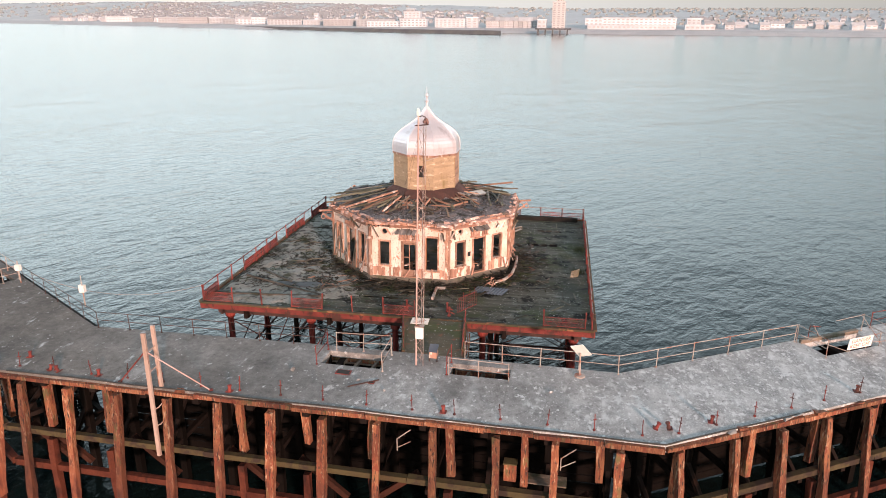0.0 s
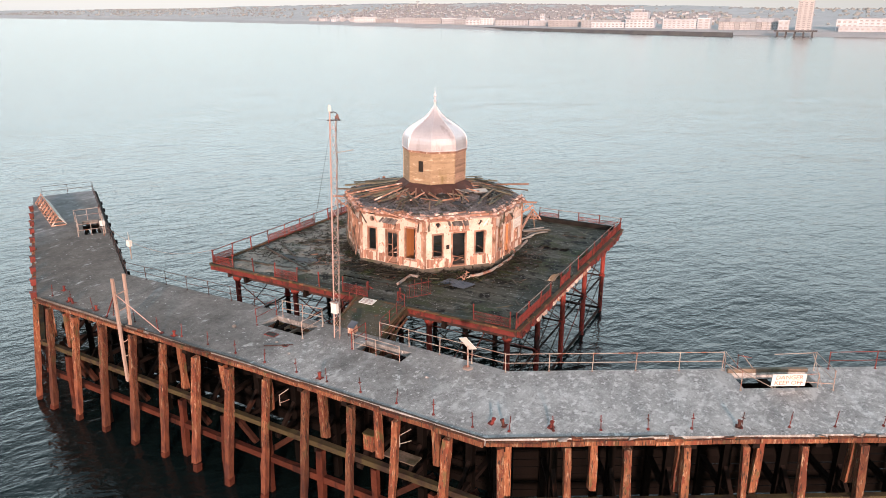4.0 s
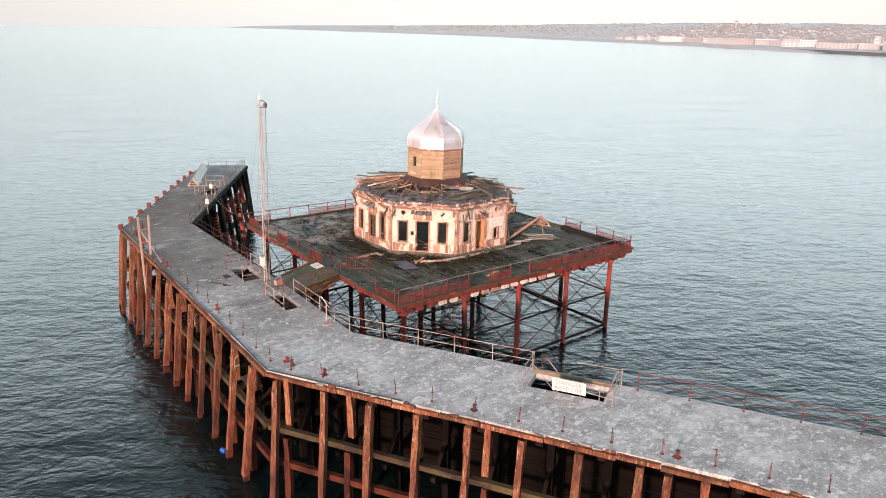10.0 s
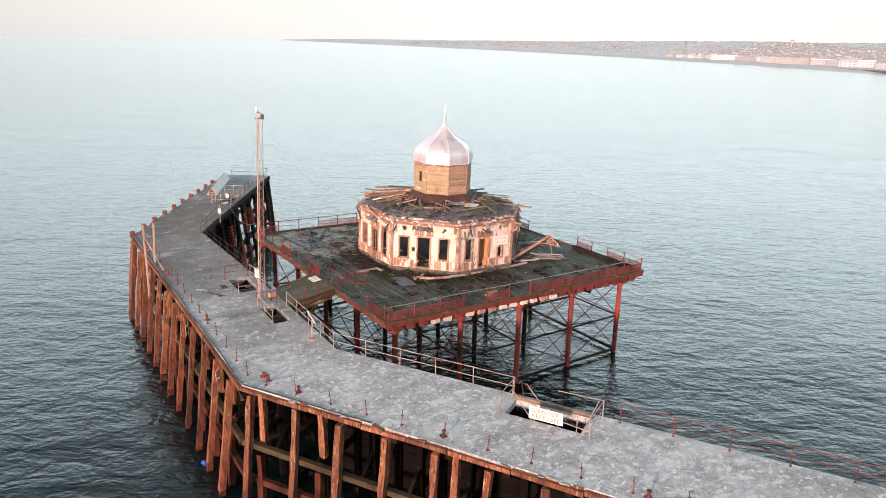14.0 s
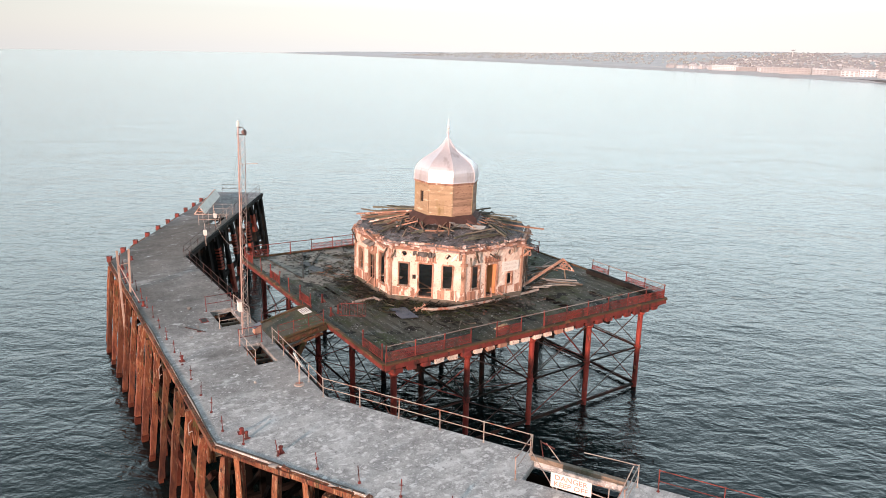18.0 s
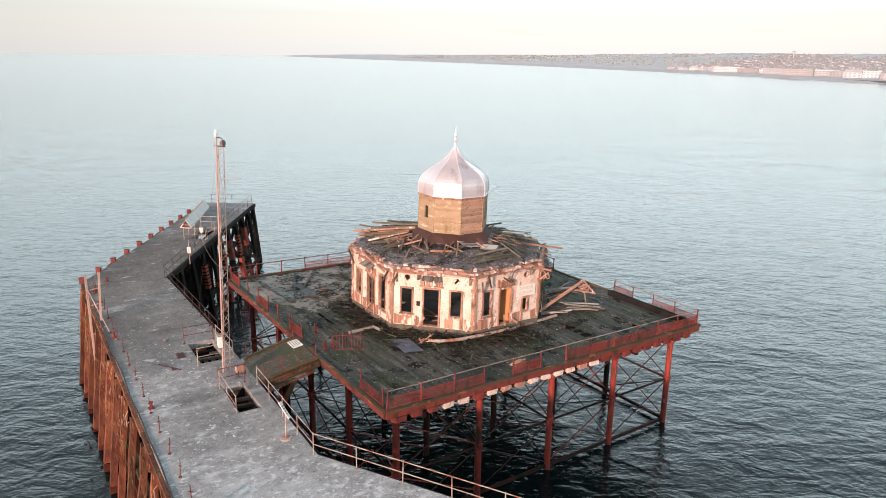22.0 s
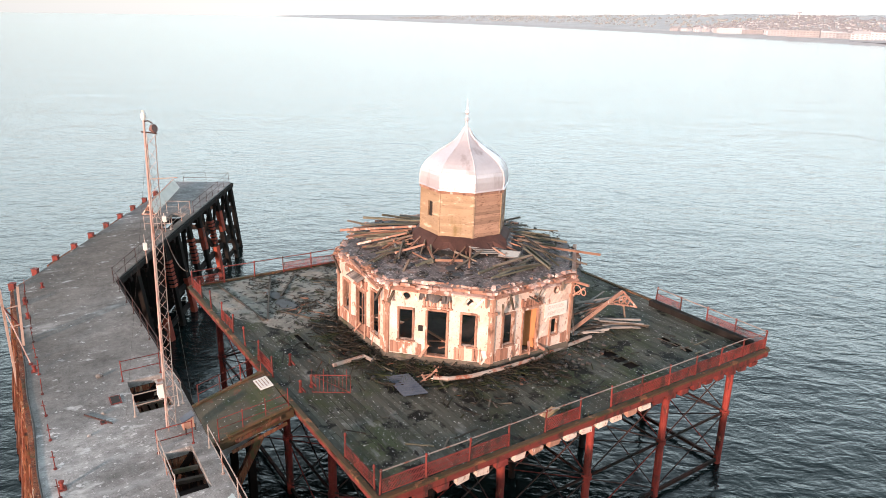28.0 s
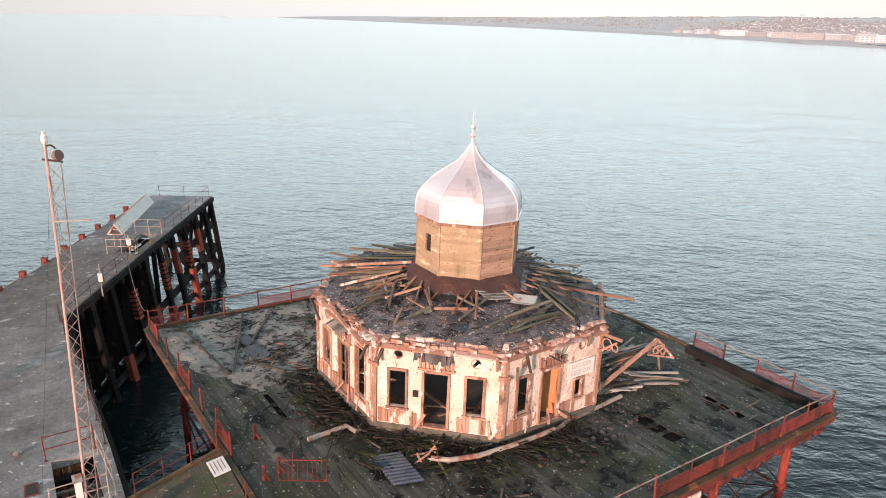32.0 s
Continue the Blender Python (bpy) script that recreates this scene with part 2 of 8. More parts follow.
UP = (1, 1, 0.12)
def concrete_material():
    """Weathered concrete: brownish on the left wing, sky sheen painted pale at its far end, paler and more spattered
    with droppings towards the other end of the stage.
    """
    m = bpy.data.materials.new("weathered_concrete_with_sheen")
    m.use_nodes = True
    nd, ln = m.node_tree.nodes, m.node_tree.links
    bsdf = nd["Principled BSDF"]
    geo = nd.new("ShaderNodeNewGeometry")

    def field(sc, detail, st=(1, 1, 1), shift=0.0, rough=0.6):
        mp = nd.new("ShaderNodeMapping")
        mp.inputs["Scale"].default_value = st
        mp.inputs["Location"].default_value = (shift, shift * 0.7, shift * 1.3)
        ln.new(geo.outputs["Position"], mp.inputs[0])
        no = nd.new("ShaderNodeTexNoise")
        no.inputs["Scale"].default_value, no.inputs["Detail"].default_value, no.inputs["Roughness"].default_value = sc, detail, rough
        ln.new(mp.outputs[0], no.inputs["Vector"])
        return no.outputs["Fac"]

    def calc(op, a, b):
        x = nd.new("ShaderNodeMath")
        x.operation = op
        for sock, val in ((x.inputs[0], a), (x.inputs[1], b)):
            if isinstance(val, (float, int)):
                sock.default_value = val
            else:
                ln.new(val, sock)
        return x.outputs[0]

    def span(src, lo, hi, a=0.0, b=1.0):
        r = nd.new("ShaderNodeMapRange")
        for key, val in (("From Min", lo), ("From Max", hi), ("To Min", a), ("To Max", b)):
            r.inputs[key].default_value = val
        ln.new(src, r.inputs["Value"])
        return r.outputs["Result"]

    def mix(fac, a, b, mode="MIX"):
        x = nd.new("ShaderNodeMix")
        x.data_type, x.blend_type = "RGBA", mode
        for sock, val in ((x.inputs[0], fac), (x.inputs[6], a), (x.inputs[7], b)):
            if isinstance(val, (float, int)):
                sock.default_value = val
            elif isinstance(val, tuple):
                sock.default_value = (*val, 1)
            else:
                ln.new(val, sock)
        return x.outputs[2]

    sep = nd.new("ShaderNodeSeparateXYZ")
    ln.new(geo.outputs["Position"], sep.inputs[0])
    # how far along the stage, blurred by a broad noise
    along = calc("ADD", sep.outputs["X"], span(field(0.12, 3, shift=9.0), 0.3, 0.7, -7.0, 7.0))
    ramp = nd.new("ShaderNodeValToRGB")
    # the first stop paints grazing sky sheen onto the left wing's end
    for i, (pos, c) in enumerate(((0.0, (0.240, 0.242, 0.250)), (0.36, (0.172, 0.155, 0.143)), (0.20, (0.140, 0.121, 0.108)), (0.60, (0.245, 0.234, 0.226)), (0.82, (0.375, 0.365, 0.360)))):
        e = ramp.color_ramp.elements[i] if i < 2 else ramp.color_ramp.elements.new(pos)
        e.position, e.color = pos, (*c, 1)
    ln.new(span(along, -36.0, 30.0), ramp.inputs[0])
    col = ramp.outputs[0]
    # broad weathering, blotches, grain: each a soft multiple of the tone
    for sc, det, lo, hi, a, b, st in ((0.28, 4, 0.32, 0.68, 0.80, 1.18, (1, 1, 1)), (0.9, 5, 0.30, 0.70, 0.74, 1.24, (1, 0.6, 1)), (3.1, 5, 0.30, 0.70, 0.78, 1.22, (1, 1, 1)), (14.0, 5, 0.28, 0.72, 0.78, 1.20, (1, 1, 1)), (55.0, 3, 0.3, 0.7, 0.80, 1.20, (1, 1, 1))):
        v = span(field(sc, det, st, sc * 3.1), lo, hi, a, b)
        grey = nd.new("ShaderNodeCombineColor")
        for k in range(3):
            ln.new(v, grey.inputs[k])
        col = mix(1.0, col, grey.outputs[0], "MULTIPLY")
    # droppings: thicker towards the paler end
    more = span(along, -4.0, 18.0, 0.055, -0.035)
    for sc, at, soft, st, amount in ((0.55, 0.56, 0.16, (1, 0.5, 1), 0.5), (1.7, 0.575, 0.10, (1, 0.5, 1), 0.7), (4.5, 0.60, 0.05, (1, 0.7, 1), 0.9), (12.0, 0.635, 0.04, (1, 1, 1), 0.9)):
        f = calc("SUBTRACT", field(sc, 5, st, sc * 1.7 + 4), more)
        col = mix(span(f, at, at + soft, 0.0, amount), col, (0.64, 0.63, 0.625))
    for sc, at, amount in ((5.5, 0.62, 0.6), (18.0, 0.65, 0.8)):
        col = mix(span(field(sc, 5, (1, 1, 1), sc * 2.3), at, at + 0.06, 0.0, amount), col, (0.075, 0.066, 0.06))
    ln.new(col, bsdf.inputs["Base Color"])
    bsdf.inputs["Roughness"].default_value = 0.9
    bsdf.inputs["Specular IOR Level"].default_value = 0.3
    b = nd.new("ShaderNodeBump")
    b.inputs["Strength"].default_value, b.inputs["Distance"].default_value = 0.6, 0.02
    ln.new(field(15.0, 6, shift=2.0), b.inputs["Height"])
    ln.new(b.outputs["Normal"], bsdf.inputs["Normal"])
    return m


CONCRETE = concrete_material()
SILT = material("grey_silt_and_felt", [(0.26, 0.2535, 0.221), (0.442, 0.429, 0.39)], 0.9, 9, 0.9, bump=0.9, bump_size=0.06, vary=0.25, grain=0.6, stains=[((0.05, 0.055, 0.035), 0.8, 0.53, 0.12, (1, 1, 1)), ((0.035, 0.033, 0.03), 2.0, 0.56, 0.06, (1, 1, 1)), ((0.36, 0.35, 0.33), 6.0, 0.63, 0.03, (1, 1, 1))])
CONCRETE_EDGE = material("stained_concrete_edge", [(0.26, 0.25, 0.24), (0.36, 0.33, 0.31)], 1.2, 14, 0.9, stains=[((0.30, 0.13, 0.06), 1.5, 0.58, 0.1, (1, 1, 1))])
PILE = material("rust_stained_timber", [(0.25, 0.082, 0.038), (0.37, 0.158, 0.076)], 1.1, 20, 0.88, stretch=UP, grain=0.9, bump=0.9, vary=0.4, tide=(4.2, 1.6, (0.070, 0.019, 0.012), (0.185, 0.058, 0.028)),
                stains=[((0.115, 0.033, 0.017), 1.3, 0.48, 0.1, (1.5, 1.5, 0.3)), ((0.38, 0.25, 0.16), 4.5, 0.56, 0.10, (2, 2, 0.35)), ((0.035, 0.018, 0.013), 14.0, 0.55, 0.06, (1, 1, 0.12)), ((0.10, 0.075, 0.03), 1.6, 0.58, 0.08, (1, 1, 0.5)), ((0.17, 0.042, 0.022), 6.0, 0.56, 0.05, (1, 1, 0.4))])
WALING = material("weedy_waling_timber", [(0.065, 0.042, 0.018), (0.095, 0.075, 0.026)], 0.9, 14, 0.85, grain=0.6, stains=[((0.03, 0.016, 0.01), 1.0, 0.5, 0.1, (1, 1, 1))])
REDFOUL = material("red_fouled_timber", [(0.085, 0.022, 0.014), (0.14, 0.042, 0.024)], 1.3, 12, 0.9, bump=0.8, grain=0.6, spec=0.2, stains=[((0.035, 0.012, 0.009), 1.2, 0.52, 0.1, (1, 1, 0.4))])
# fouled timber, darkened further for the shade beneath the stage
FOUL = material("fouled_shade_dark_timber", [(0.035, 0.013, 0.009), (0.07, 0.025, 0.015)], 1.5, 11, 0.9, bump=0.8, grain=0.6, spec=0.2)
# tarred timber, taken below its own tone to paint in underside shade
TAR_SHADE = material("shade_dark_tarred_timber", [(0.013, 0.009, 0.008), (0.022, 0.015, 0.013)], 1.0, 14, 0.95, spec=0.10, stretch=UP, stains=[((0.055, 0.025, 0.018), 0.9, 0.62, 0.1, (1, 1, 1))])
# near black: under-deck shade put into the colour
SHADE_BLACK = material("under_deck_shade_black", [(0.005, 0.0038, 0.0034), (0.009, 0.0068, 0.006)], 1.0, 14, 0.95, spec=0.06, stretch=UP)
# black timber, deepened to paint in the left wing's unlit inner side
BLACKWOOD = material("shade_deepened_black_timber", [(0.013, 0.012, 0.0115), (0.028, 0.025, 0.023)], 1.0, 14, 0.92, spec=0.12, stretch=UP, stains=[((0.06, 0.035, 0.028), 0.9, 0.60, 0.1, (1, 1, 1))])
RED_IRON = material("rusted_red_iron", [(0.1708, 0.0252, 0.0217), (0.252, 0.0448, 0.0322)], 1.6, 22, 0.8, bump=0.4, grain=0.65, vary=0.3, stains=[((0.06, 0.02, 0.015), 2.5, 0.51, 0.1, (1, 1, 0.5)), ((0.20, 0.09, 0.065), 5.0, 0.66, 0.05, (1, 1, 1))])
TUBE = material("grey_rusty_tube", [(0.30, 0.27, 0.25), (0.22, 0.16, 0.14)], 1.5, 25, 0.7, vary=0.1, stains=[((0.20, 0.07, 0.045), 2.2, 0.52, 0.1, (1, 1, 1))])
# dark rust of rails and bars; also painted shade on inner columns and girders
DARK_IRON = material("dark_rust_and_shade_iron", [(0.035, 0.022, 0.02), (0.085, 0.032, 0.024)], 1.3, 18, 0.8, grain=0.5)
GALV = material("rusty_painted_tube", [(0.46, 0.40, 0.36), (0.36, 0.27, 0.23)], 1.5, 25, 0.65, vary=0.12, stains=[((0.28, 0.10, 0.06), 2.2, 0.52, 0.1, (1, 1, 1))])
PLANK = material("weathered_deck_plank", [(0.06, 0.062, 0.049), (0.116, 0.116, 0.096)], 0.45, 12, 0.85, spec=0.25, stretch=(0.15, 1, 1), grain=0.6, bump=0.5, vary=0.30,
                 stains=[((0.052, 0.062, 0.032), 0.30, 0.49, 0.12, (1, 1, 1)), ((0.17, 0.168, 0.155), 1.1, 0.60, 0.1, (0.4, 1, 1)), ((0.008, 0.008, 0.007), 0.8, 0.57, 0.06, (1, 1, 1)), ((0.50, 0.49, 0.47), 9.0, 0.635, 0.02, (1, 1, 1)), ((0.015, 0.014, 0.013), 2.0, 0.60, 0.06, (0.3, 1, 1))])
FELT = material("torn_roofing_felt", [(0.1288, 0.112, 0.1176), (0.2128, 0.1848, 0.1882)], 0.9, 9, 0.9, bump=0.9, grain=0.6, bump_size=0.05, stains=[((0.27, 0.165, 0.135), 1.0, 0.54, 0.1, (1, 1, 1)), ((0.018, 0.016, 0.016), 1.6, 0.57, 0.08, (1, 1, 1)), ((0.52, 0.48, 0.47), 7.0, 0.60, 0.03, (1, 1, 1)), ((0.58, 0.54, 0.53), 17.0, 0.61, 0.03, (1, 1, 1)), ((0.30, 0.25, 0.245), 2.0, 0.58, 0.05, (1, 1, 1))])
RUBBLE = material("grey_rubble_and_felt", [(0.072, 0.06912, 0.0648), (0.1368, 0.131, 0.1238)], 0.7, 10, 0.9, bump=0.6, vary=0.3, grain=0.5, stains=[((0.04, 0.05, 0.025), 0.6, 0.53, 0.12, (1, 1, 1)), ((0.15, 0.09, 0.065), 1.1, 0.58, 0.08, (1, 1, 1))])
CREAM = material("flaking_cream_paint", [(0.8, 0.685, 0.61), (0.69, 0.52, 0.435)], 0.9, 14, 0.75, vary=0.05, grain=0.25,
                 stains=[((0.66, 0.46, 0.37), 2.2, 0.55, 0.14, (1, 1, 0.35)), ((0.40, 0.22, 0.16), 5.0, 0.62, 0.06, (1, 1, 0.3)), ((0.26, 0.13, 0.10), 14.0, 0.60, 0.05, (1, 1, 0.5)), ((0.30, 0.20, 0.16), 28.0, 0.64, 0.04, (1, 1, 1))])
BARE = material("bare_pinkish_board", [(0.52, 0.29, 0.21), (0.37, 0.18, 0.125)], 1.5, 15, 0.8, stretch=UP, grain=0.55, vary=0.25, stains=[((0.75, 0.60, 0.52), 2.0, 0.57, 0.05, (1, 1, 0.4)), ((0.16, 0.08, 0.055), 5.0, 0.60, 0.05, (1, 1, 0.2))])
DECKWOOD = material("dark_sodden_timber", [(0.0741, 0.0624, 0.04992), (0.1404, 0.117, 0.0936)], 0.9, 15, 0.85, grain=0.6, vary=0.6, stains=[((0.05, 0.05, 0.03), 0.8, 0.54, 0.1, (1, 1, 1))])
FRAME = material("stripped_window_frame", [(0.36, 0.185, 0.125), (0.50, 0.30, 0.22)], 2.0, 16, 0.78, grain=0.6, vary=0.3, stains=[((0.15, 0.075, 0.05), 2.4, 0.55, 0.1, (1, 1, 0.4)), ((0.68, 0.54, 0.47), 3.2, 0.58, 0.06, (1, 1, 0.5))])
OLDWOOD = material("grey_broken_timber", [(0.15, 0.115, 0.09), (0.25, 0.195, 0.15)], 0.9, 15, 0.85, grain=0.6, vary=0.55, stains=[((0.07, 0.065, 0.04), 0.8, 0.54, 0.1, (1, 1, 1))])
REDWOOD = material("red_stained_rafter", [(0.24, 0.115, 0.075), (0.40, 0.235, 0.165)], 1.1, 15, 0.85, grain=0.55, vary=0.45)
OCHRE = material("ochre_weatherboard", [(0.355, 0.245, 0.15), (0.44, 0.32, 0.21)], 0.8, 18, 0.8, stretch=(1, 1, 3), vary=0.1, grain=0.5, stains=[((0.23, 0.165, 0.075), 1.0, 0.55, 0.12, (1, 1, 0.3)), ((0.58, 0.43, 0.31), 1.6, 0.58, 0.08, (1, 1, 3)), ((0.16, 0.09, 0.055), 8.0, 0.60, 0.05, (1, 1, 4))])
DOME = material("weathered_zinc_dome", [(0.68, 0.635, 0.665), (0.76, 0.715, 0.74)], 0.9, 8, 0.38, metal=0.45, bump=0.06, vary=0.03, grain=0.15, stains=[((0.48, 0.42, 0.43), 1.2, 0.55, 0.15, (1, 1, 0.3))])
POLE = material("grey_green_split_pole", [(0.115, 0.11, 0.075), (0.21, 0.19, 0.14)], 0.9, 15, 0.85, grain=0.6, vary=0.45)
SPLINTER = material("dark_wet_splinters", [(0.02387, 0.0204, 0.01562), (0.04991, 0.0434, 0.03298)], 1.2, 12, 0.85, spec=0.25, grain=0.6, vary=0, stains=[((0.15, 0.135, 0.11), 1.4, 0.60, 0.06, (1, 1, 1)), ((0.028, 0.036, 0.014), 0.7, 0.52, 0.1, (1, 1, 1)), ((0.12, 0.045, 0.03), 1.1, 0.63, 0.05, (1, 1, 1))])
KERB = material("mossy_rusty_kerb", [(0.085, 0.055, 0.026), (0.15, 0.075, 0.035)], 1.2, 14, 0.85, grain=0.6, vary=0.2, stains=[((0.045, 0.045, 0.018), 0.9, 0.52, 0.1, (1, 1, 1)), ((0.26, 0.11, 0.05), 1.7, 0.58, 0.06, (1, 1, 1))])
SLATE = material("wet_slate_sheet", [(0.045, 0.050, 0.056), (0.085, 0.09, 0.098)], 1.5, 10, 0.75, grain=0.4, vary=0.2)
SKIRT = material("red_brown_felt_skirt", [(0.065, 0.030, 0.025), (0.11, 0.048, 0.038)], 1.5, 14, 0.85, bump=0.4, grain=0.5)
WHITE = material("white_sign_paint", [(0.80, 0.78, 0.74), (0.74, 0.71, 0.66)], 1.5, 10, 0.6, vary=0, grain=0.08, stains=[((0.55, 0.42, 0.34), 2.0, 0.68, 0.05, (1, 1, 1))])
LETTER = material("faded_sign_letters", [(0.30, 0.17, 0.13), (0.36, 0.22, 0.18)], 3, 20, 0.7, vary=0)
MASTP = material("pinkish_rusty_mast", [(0.6, 0.42, 0.37), (0.44, 0.27, 0.23)], 1.2, 20, 0.7, vary=0.12, stains=[((0.55, 0.45, 0.40), 2.5, 0.58, 0.06, (1, 1, 1))])
# black that stands in for the darkness inside openings and gaps
BLACK = material("void_shade_black", [(0.02, 0.018, 0.016), (0.035, 0.03, 0.027)], 1.0, 8, 0.95, vary=0)
CABLE = material("black_cable", [(0.03, 0.03, 0.03), (0.05, 0.045, 0.04)], 3, 20, 0.7, vary=0)
SHEET = material("grey_corrugated_sheet", [(0.10, 0.12, 0.16), (0.17, 0.185, 0.22)], 1.2, 14, 0.5, metal=0.2, stains=[((0.22, 0.13, 0.10), 1.5, 0.6, 0.1, (1, 1, 1))])
BLUE = material("blue_plastic", [(0.02, 0.12, 0.55), (0.03, 0.16, 0.62)], 2, 10, 0.4, vary=0)
WEED = material("green_weed_clump", [(0.04, 0.056, 0.02), (0.072, 0.08, 0.032)], 3, 20, 0.9)


def water_material():
    m = bpy.data.materials.new("sea_water")
    m.use_nodes = True
    nd, ln = m.node_tree.nodes, m.node_tree.links
    b = nd["Principled BSDF"]
    b.inputs["Base Color"].default_value = (0.0050, 0.0115, 0.0118, 1)
    b.inputs["Specular Tint"].default_value = (0.87, 0.928, 0.965, 1)
    b.inputs["Roughness"].default_value = 0.15
    b.inputs["IOR"].default_value = 1.333
    geo = nd.new("ShaderNodeNewGeometry")
    last = None
    for sc, st, dist, strength in ((0.07, (1.6, 1.0, 1), 1.0, 0.4), (0.30, (1.9, 1.0, 1), 0.24, 0.55), (0.85, (1.6, 1.0, 1), 0.15, 0.8), (2.6, (1.5, 1.0, 1), 0.055, 0.7)):
        mp = nd.new("ShaderNodeMapping")
        mp.vector_type = "TEXTURE"
        mp.inputs["Scale"].default_value = st
        mp.inputs["Rotation"].default_value = (0, 0, 0.95)
        ln.new(geo.outputs["Position"], mp.inputs[0])
        no = nd.new("ShaderNodeTexNoise")
        no.inputs["Scale"].default_value = sc
        no.inputs["Detail"].default_value = 3
        no.inputs["Distortion"].default_value = 0.6
        ln.new(mp.outputs[0], no.inputs["Vector"])
        bu = nd.new("ShaderNodeBump")
        bu.inputs["Strength"].default_value = strength
        bu.inputs["Distance"].default_value = dist
        ln.new(no.outputs["Fac"], bu.inputs["Height"])
        if last:
            ln.new(last.outputs["Normal"], bu.inputs["Normal"])
        last = bu
    ln.new(last.outputs["Normal"], b.inputs["Normal"])
    return m


SEA = water_material()
# ---- sea and far coast ----
DECK_Z, PLAT_Z = 7.22, 7.70
sea = Geo()
rings = [0, 60, 150, 400, 1000, 2200, 4800]
sea.v = [(0, 0, 0)] + [(r * math.cos(2 * math.pi * i / 48), r * math.sin(2 * math.pi * i / 48), 0) for r in rings[1:] for i in range(48)]
sea.f = [(0, 1 + i, 1 + (i + 1) % 48) for i in range(48)] + [(1 + j * 48 + i, 1 + (j + 1) * 48 + i, 1 + (j + 1) * 48 + (i + 1) % 48, 1 + j * 48 + (i + 1) % 48) for j in range(5) for i in range(48)]
solid("water", sea, SEA, "calm teal-grey sea with small ripples", "sea", kind="structure")

COAST = [(900, 655, 14), (500, 662, 14), (230, 670, 14), (58, 679, 13), (-10, 688, 13), (-150, 712, 15), (-260, 735, 17), (-375, 768, 19), (-498, 820, 22), (-610, 858, 24), (-740, 903, 25), (-876, 945, 25), (-1050, 995, 25), (-1421, 1100, 24), (-2029, 1190, 17), (-3000, 1330, 13), (-4300, 1520, 8)]


def coast_at(x):
    """Shore line and height of the land behind it."""
    for (x0, y0, h0), (x1, y1, h1) in zip(COAST, COAST[1:]):
        if x1 <= x <= x0:
            k = (x - x0) / (x1 - x0)
            return y0 + k * (y1 - y0), h0 + k * (h1 - h0)
    return COAST[0][1], COAST[0][2]


# coast colours are lightened and greyed: distance haze is painted into them
BEACH = material("haze_pale_shingle", [(0.42, 0.42, 0.435), (0.5, 0.49, 0.5)], 0.05, 0.6, 0.95, bump=0, vary=0)
LAND = material("haze_pale_hillside", [(0.46, 0.465, 0.48), (0.55, 0.55, 0.565)], 0.012, 0.12, 0.95, bump=0, vary=0, stains=[((0.56, 0.52, 0.50), 0.02, 0.58, 0.1, (1, 1, 1))])
CREAM_WALL = material("haze_pale_render", [(0.48, 0.5, 0.54), (0.61, 0.63, 0.67)], 0.05, 0.5, 0.85, bump=0, vary=0.3)
BEIGE_WALL = material("haze_pale_concrete", [(0.5, 0.49, 0.5), (0.58, 0.56, 0.57)], 0.05, 0.5, 0.85, bump=0, vary=0.1)
BRICK_WALL = material("haze_pale_brick", [(0.42, 0.42, 0.44), (0.52, 0.51, 0.53)], 0.05, 0.5, 0.85, bump=0, vary=0.25)
ROOF = material("haze_pale_roof", [(0.4, 0.4, 0.42), (0.5, 0.5, 0.52)], 0.06, 0.6, 0.85, bump=0, vary=0.3)
GLASS_FAR = material("haze_pale_window", [(0.33, 0.32, 0.33), (0.42, 0.41, 0.42)], 0.3, 2, 0.3, bump=0, vary=0.2)
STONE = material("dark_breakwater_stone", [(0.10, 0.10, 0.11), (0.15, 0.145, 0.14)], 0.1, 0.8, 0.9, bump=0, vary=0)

land, beach = Geo(), Geo()
xs = [900 - 26 * i for i in range(201)]
rows_back = [(0, 1.2, 0), (16, 3.2, 0), (60, 5.0, 0.05), (140, 6.0, 0.22), (260, 7.0, 0.5), (430, 8.0, 0.85), (600, 8.0, 1.0), (900, 4.0, 0.8)]
for x in xs:
    y, h = coast_at(x)
    for i, (back, base, k) in enumerate(rows_back):
        rough = noise.noise(Vector((x * 0.006, back * 0.008, 3.3))) * 0.35 + noise.noise(Vector((x * 0.05, back * 0.05, 1.3))) * 0.10
        land.v.append((x, y + back, base + h * k * (1 + rough) if k else base - 0.05))
n = len(rows_back)
land.f = [(i * n + j, i * n + j + 1, (i + 1) * n + j + 1, (i + 1) * n + j) for i in range(len(xs) - 1) for j in range(n - 1)]
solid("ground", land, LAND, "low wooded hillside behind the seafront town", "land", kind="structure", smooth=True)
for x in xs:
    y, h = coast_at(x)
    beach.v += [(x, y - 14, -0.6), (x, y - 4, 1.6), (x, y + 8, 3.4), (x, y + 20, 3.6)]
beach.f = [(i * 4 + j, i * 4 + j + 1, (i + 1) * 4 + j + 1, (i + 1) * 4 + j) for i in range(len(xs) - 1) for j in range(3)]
solid("beach", beach, BEACH, "shingle beach along the seafront, paled for haze", "beach", kind="structure")
arm = Geo()
crest = []
for i in range(41):
    k = i / 40
    wob = noise.noise(Vector((i * 0.7, 2.2, 0))) * 0.35
    crest.append((-74 - 356 * k, 646 + 117 * k + 34 * k * k, 3.4 - 1.0 * k + wob))
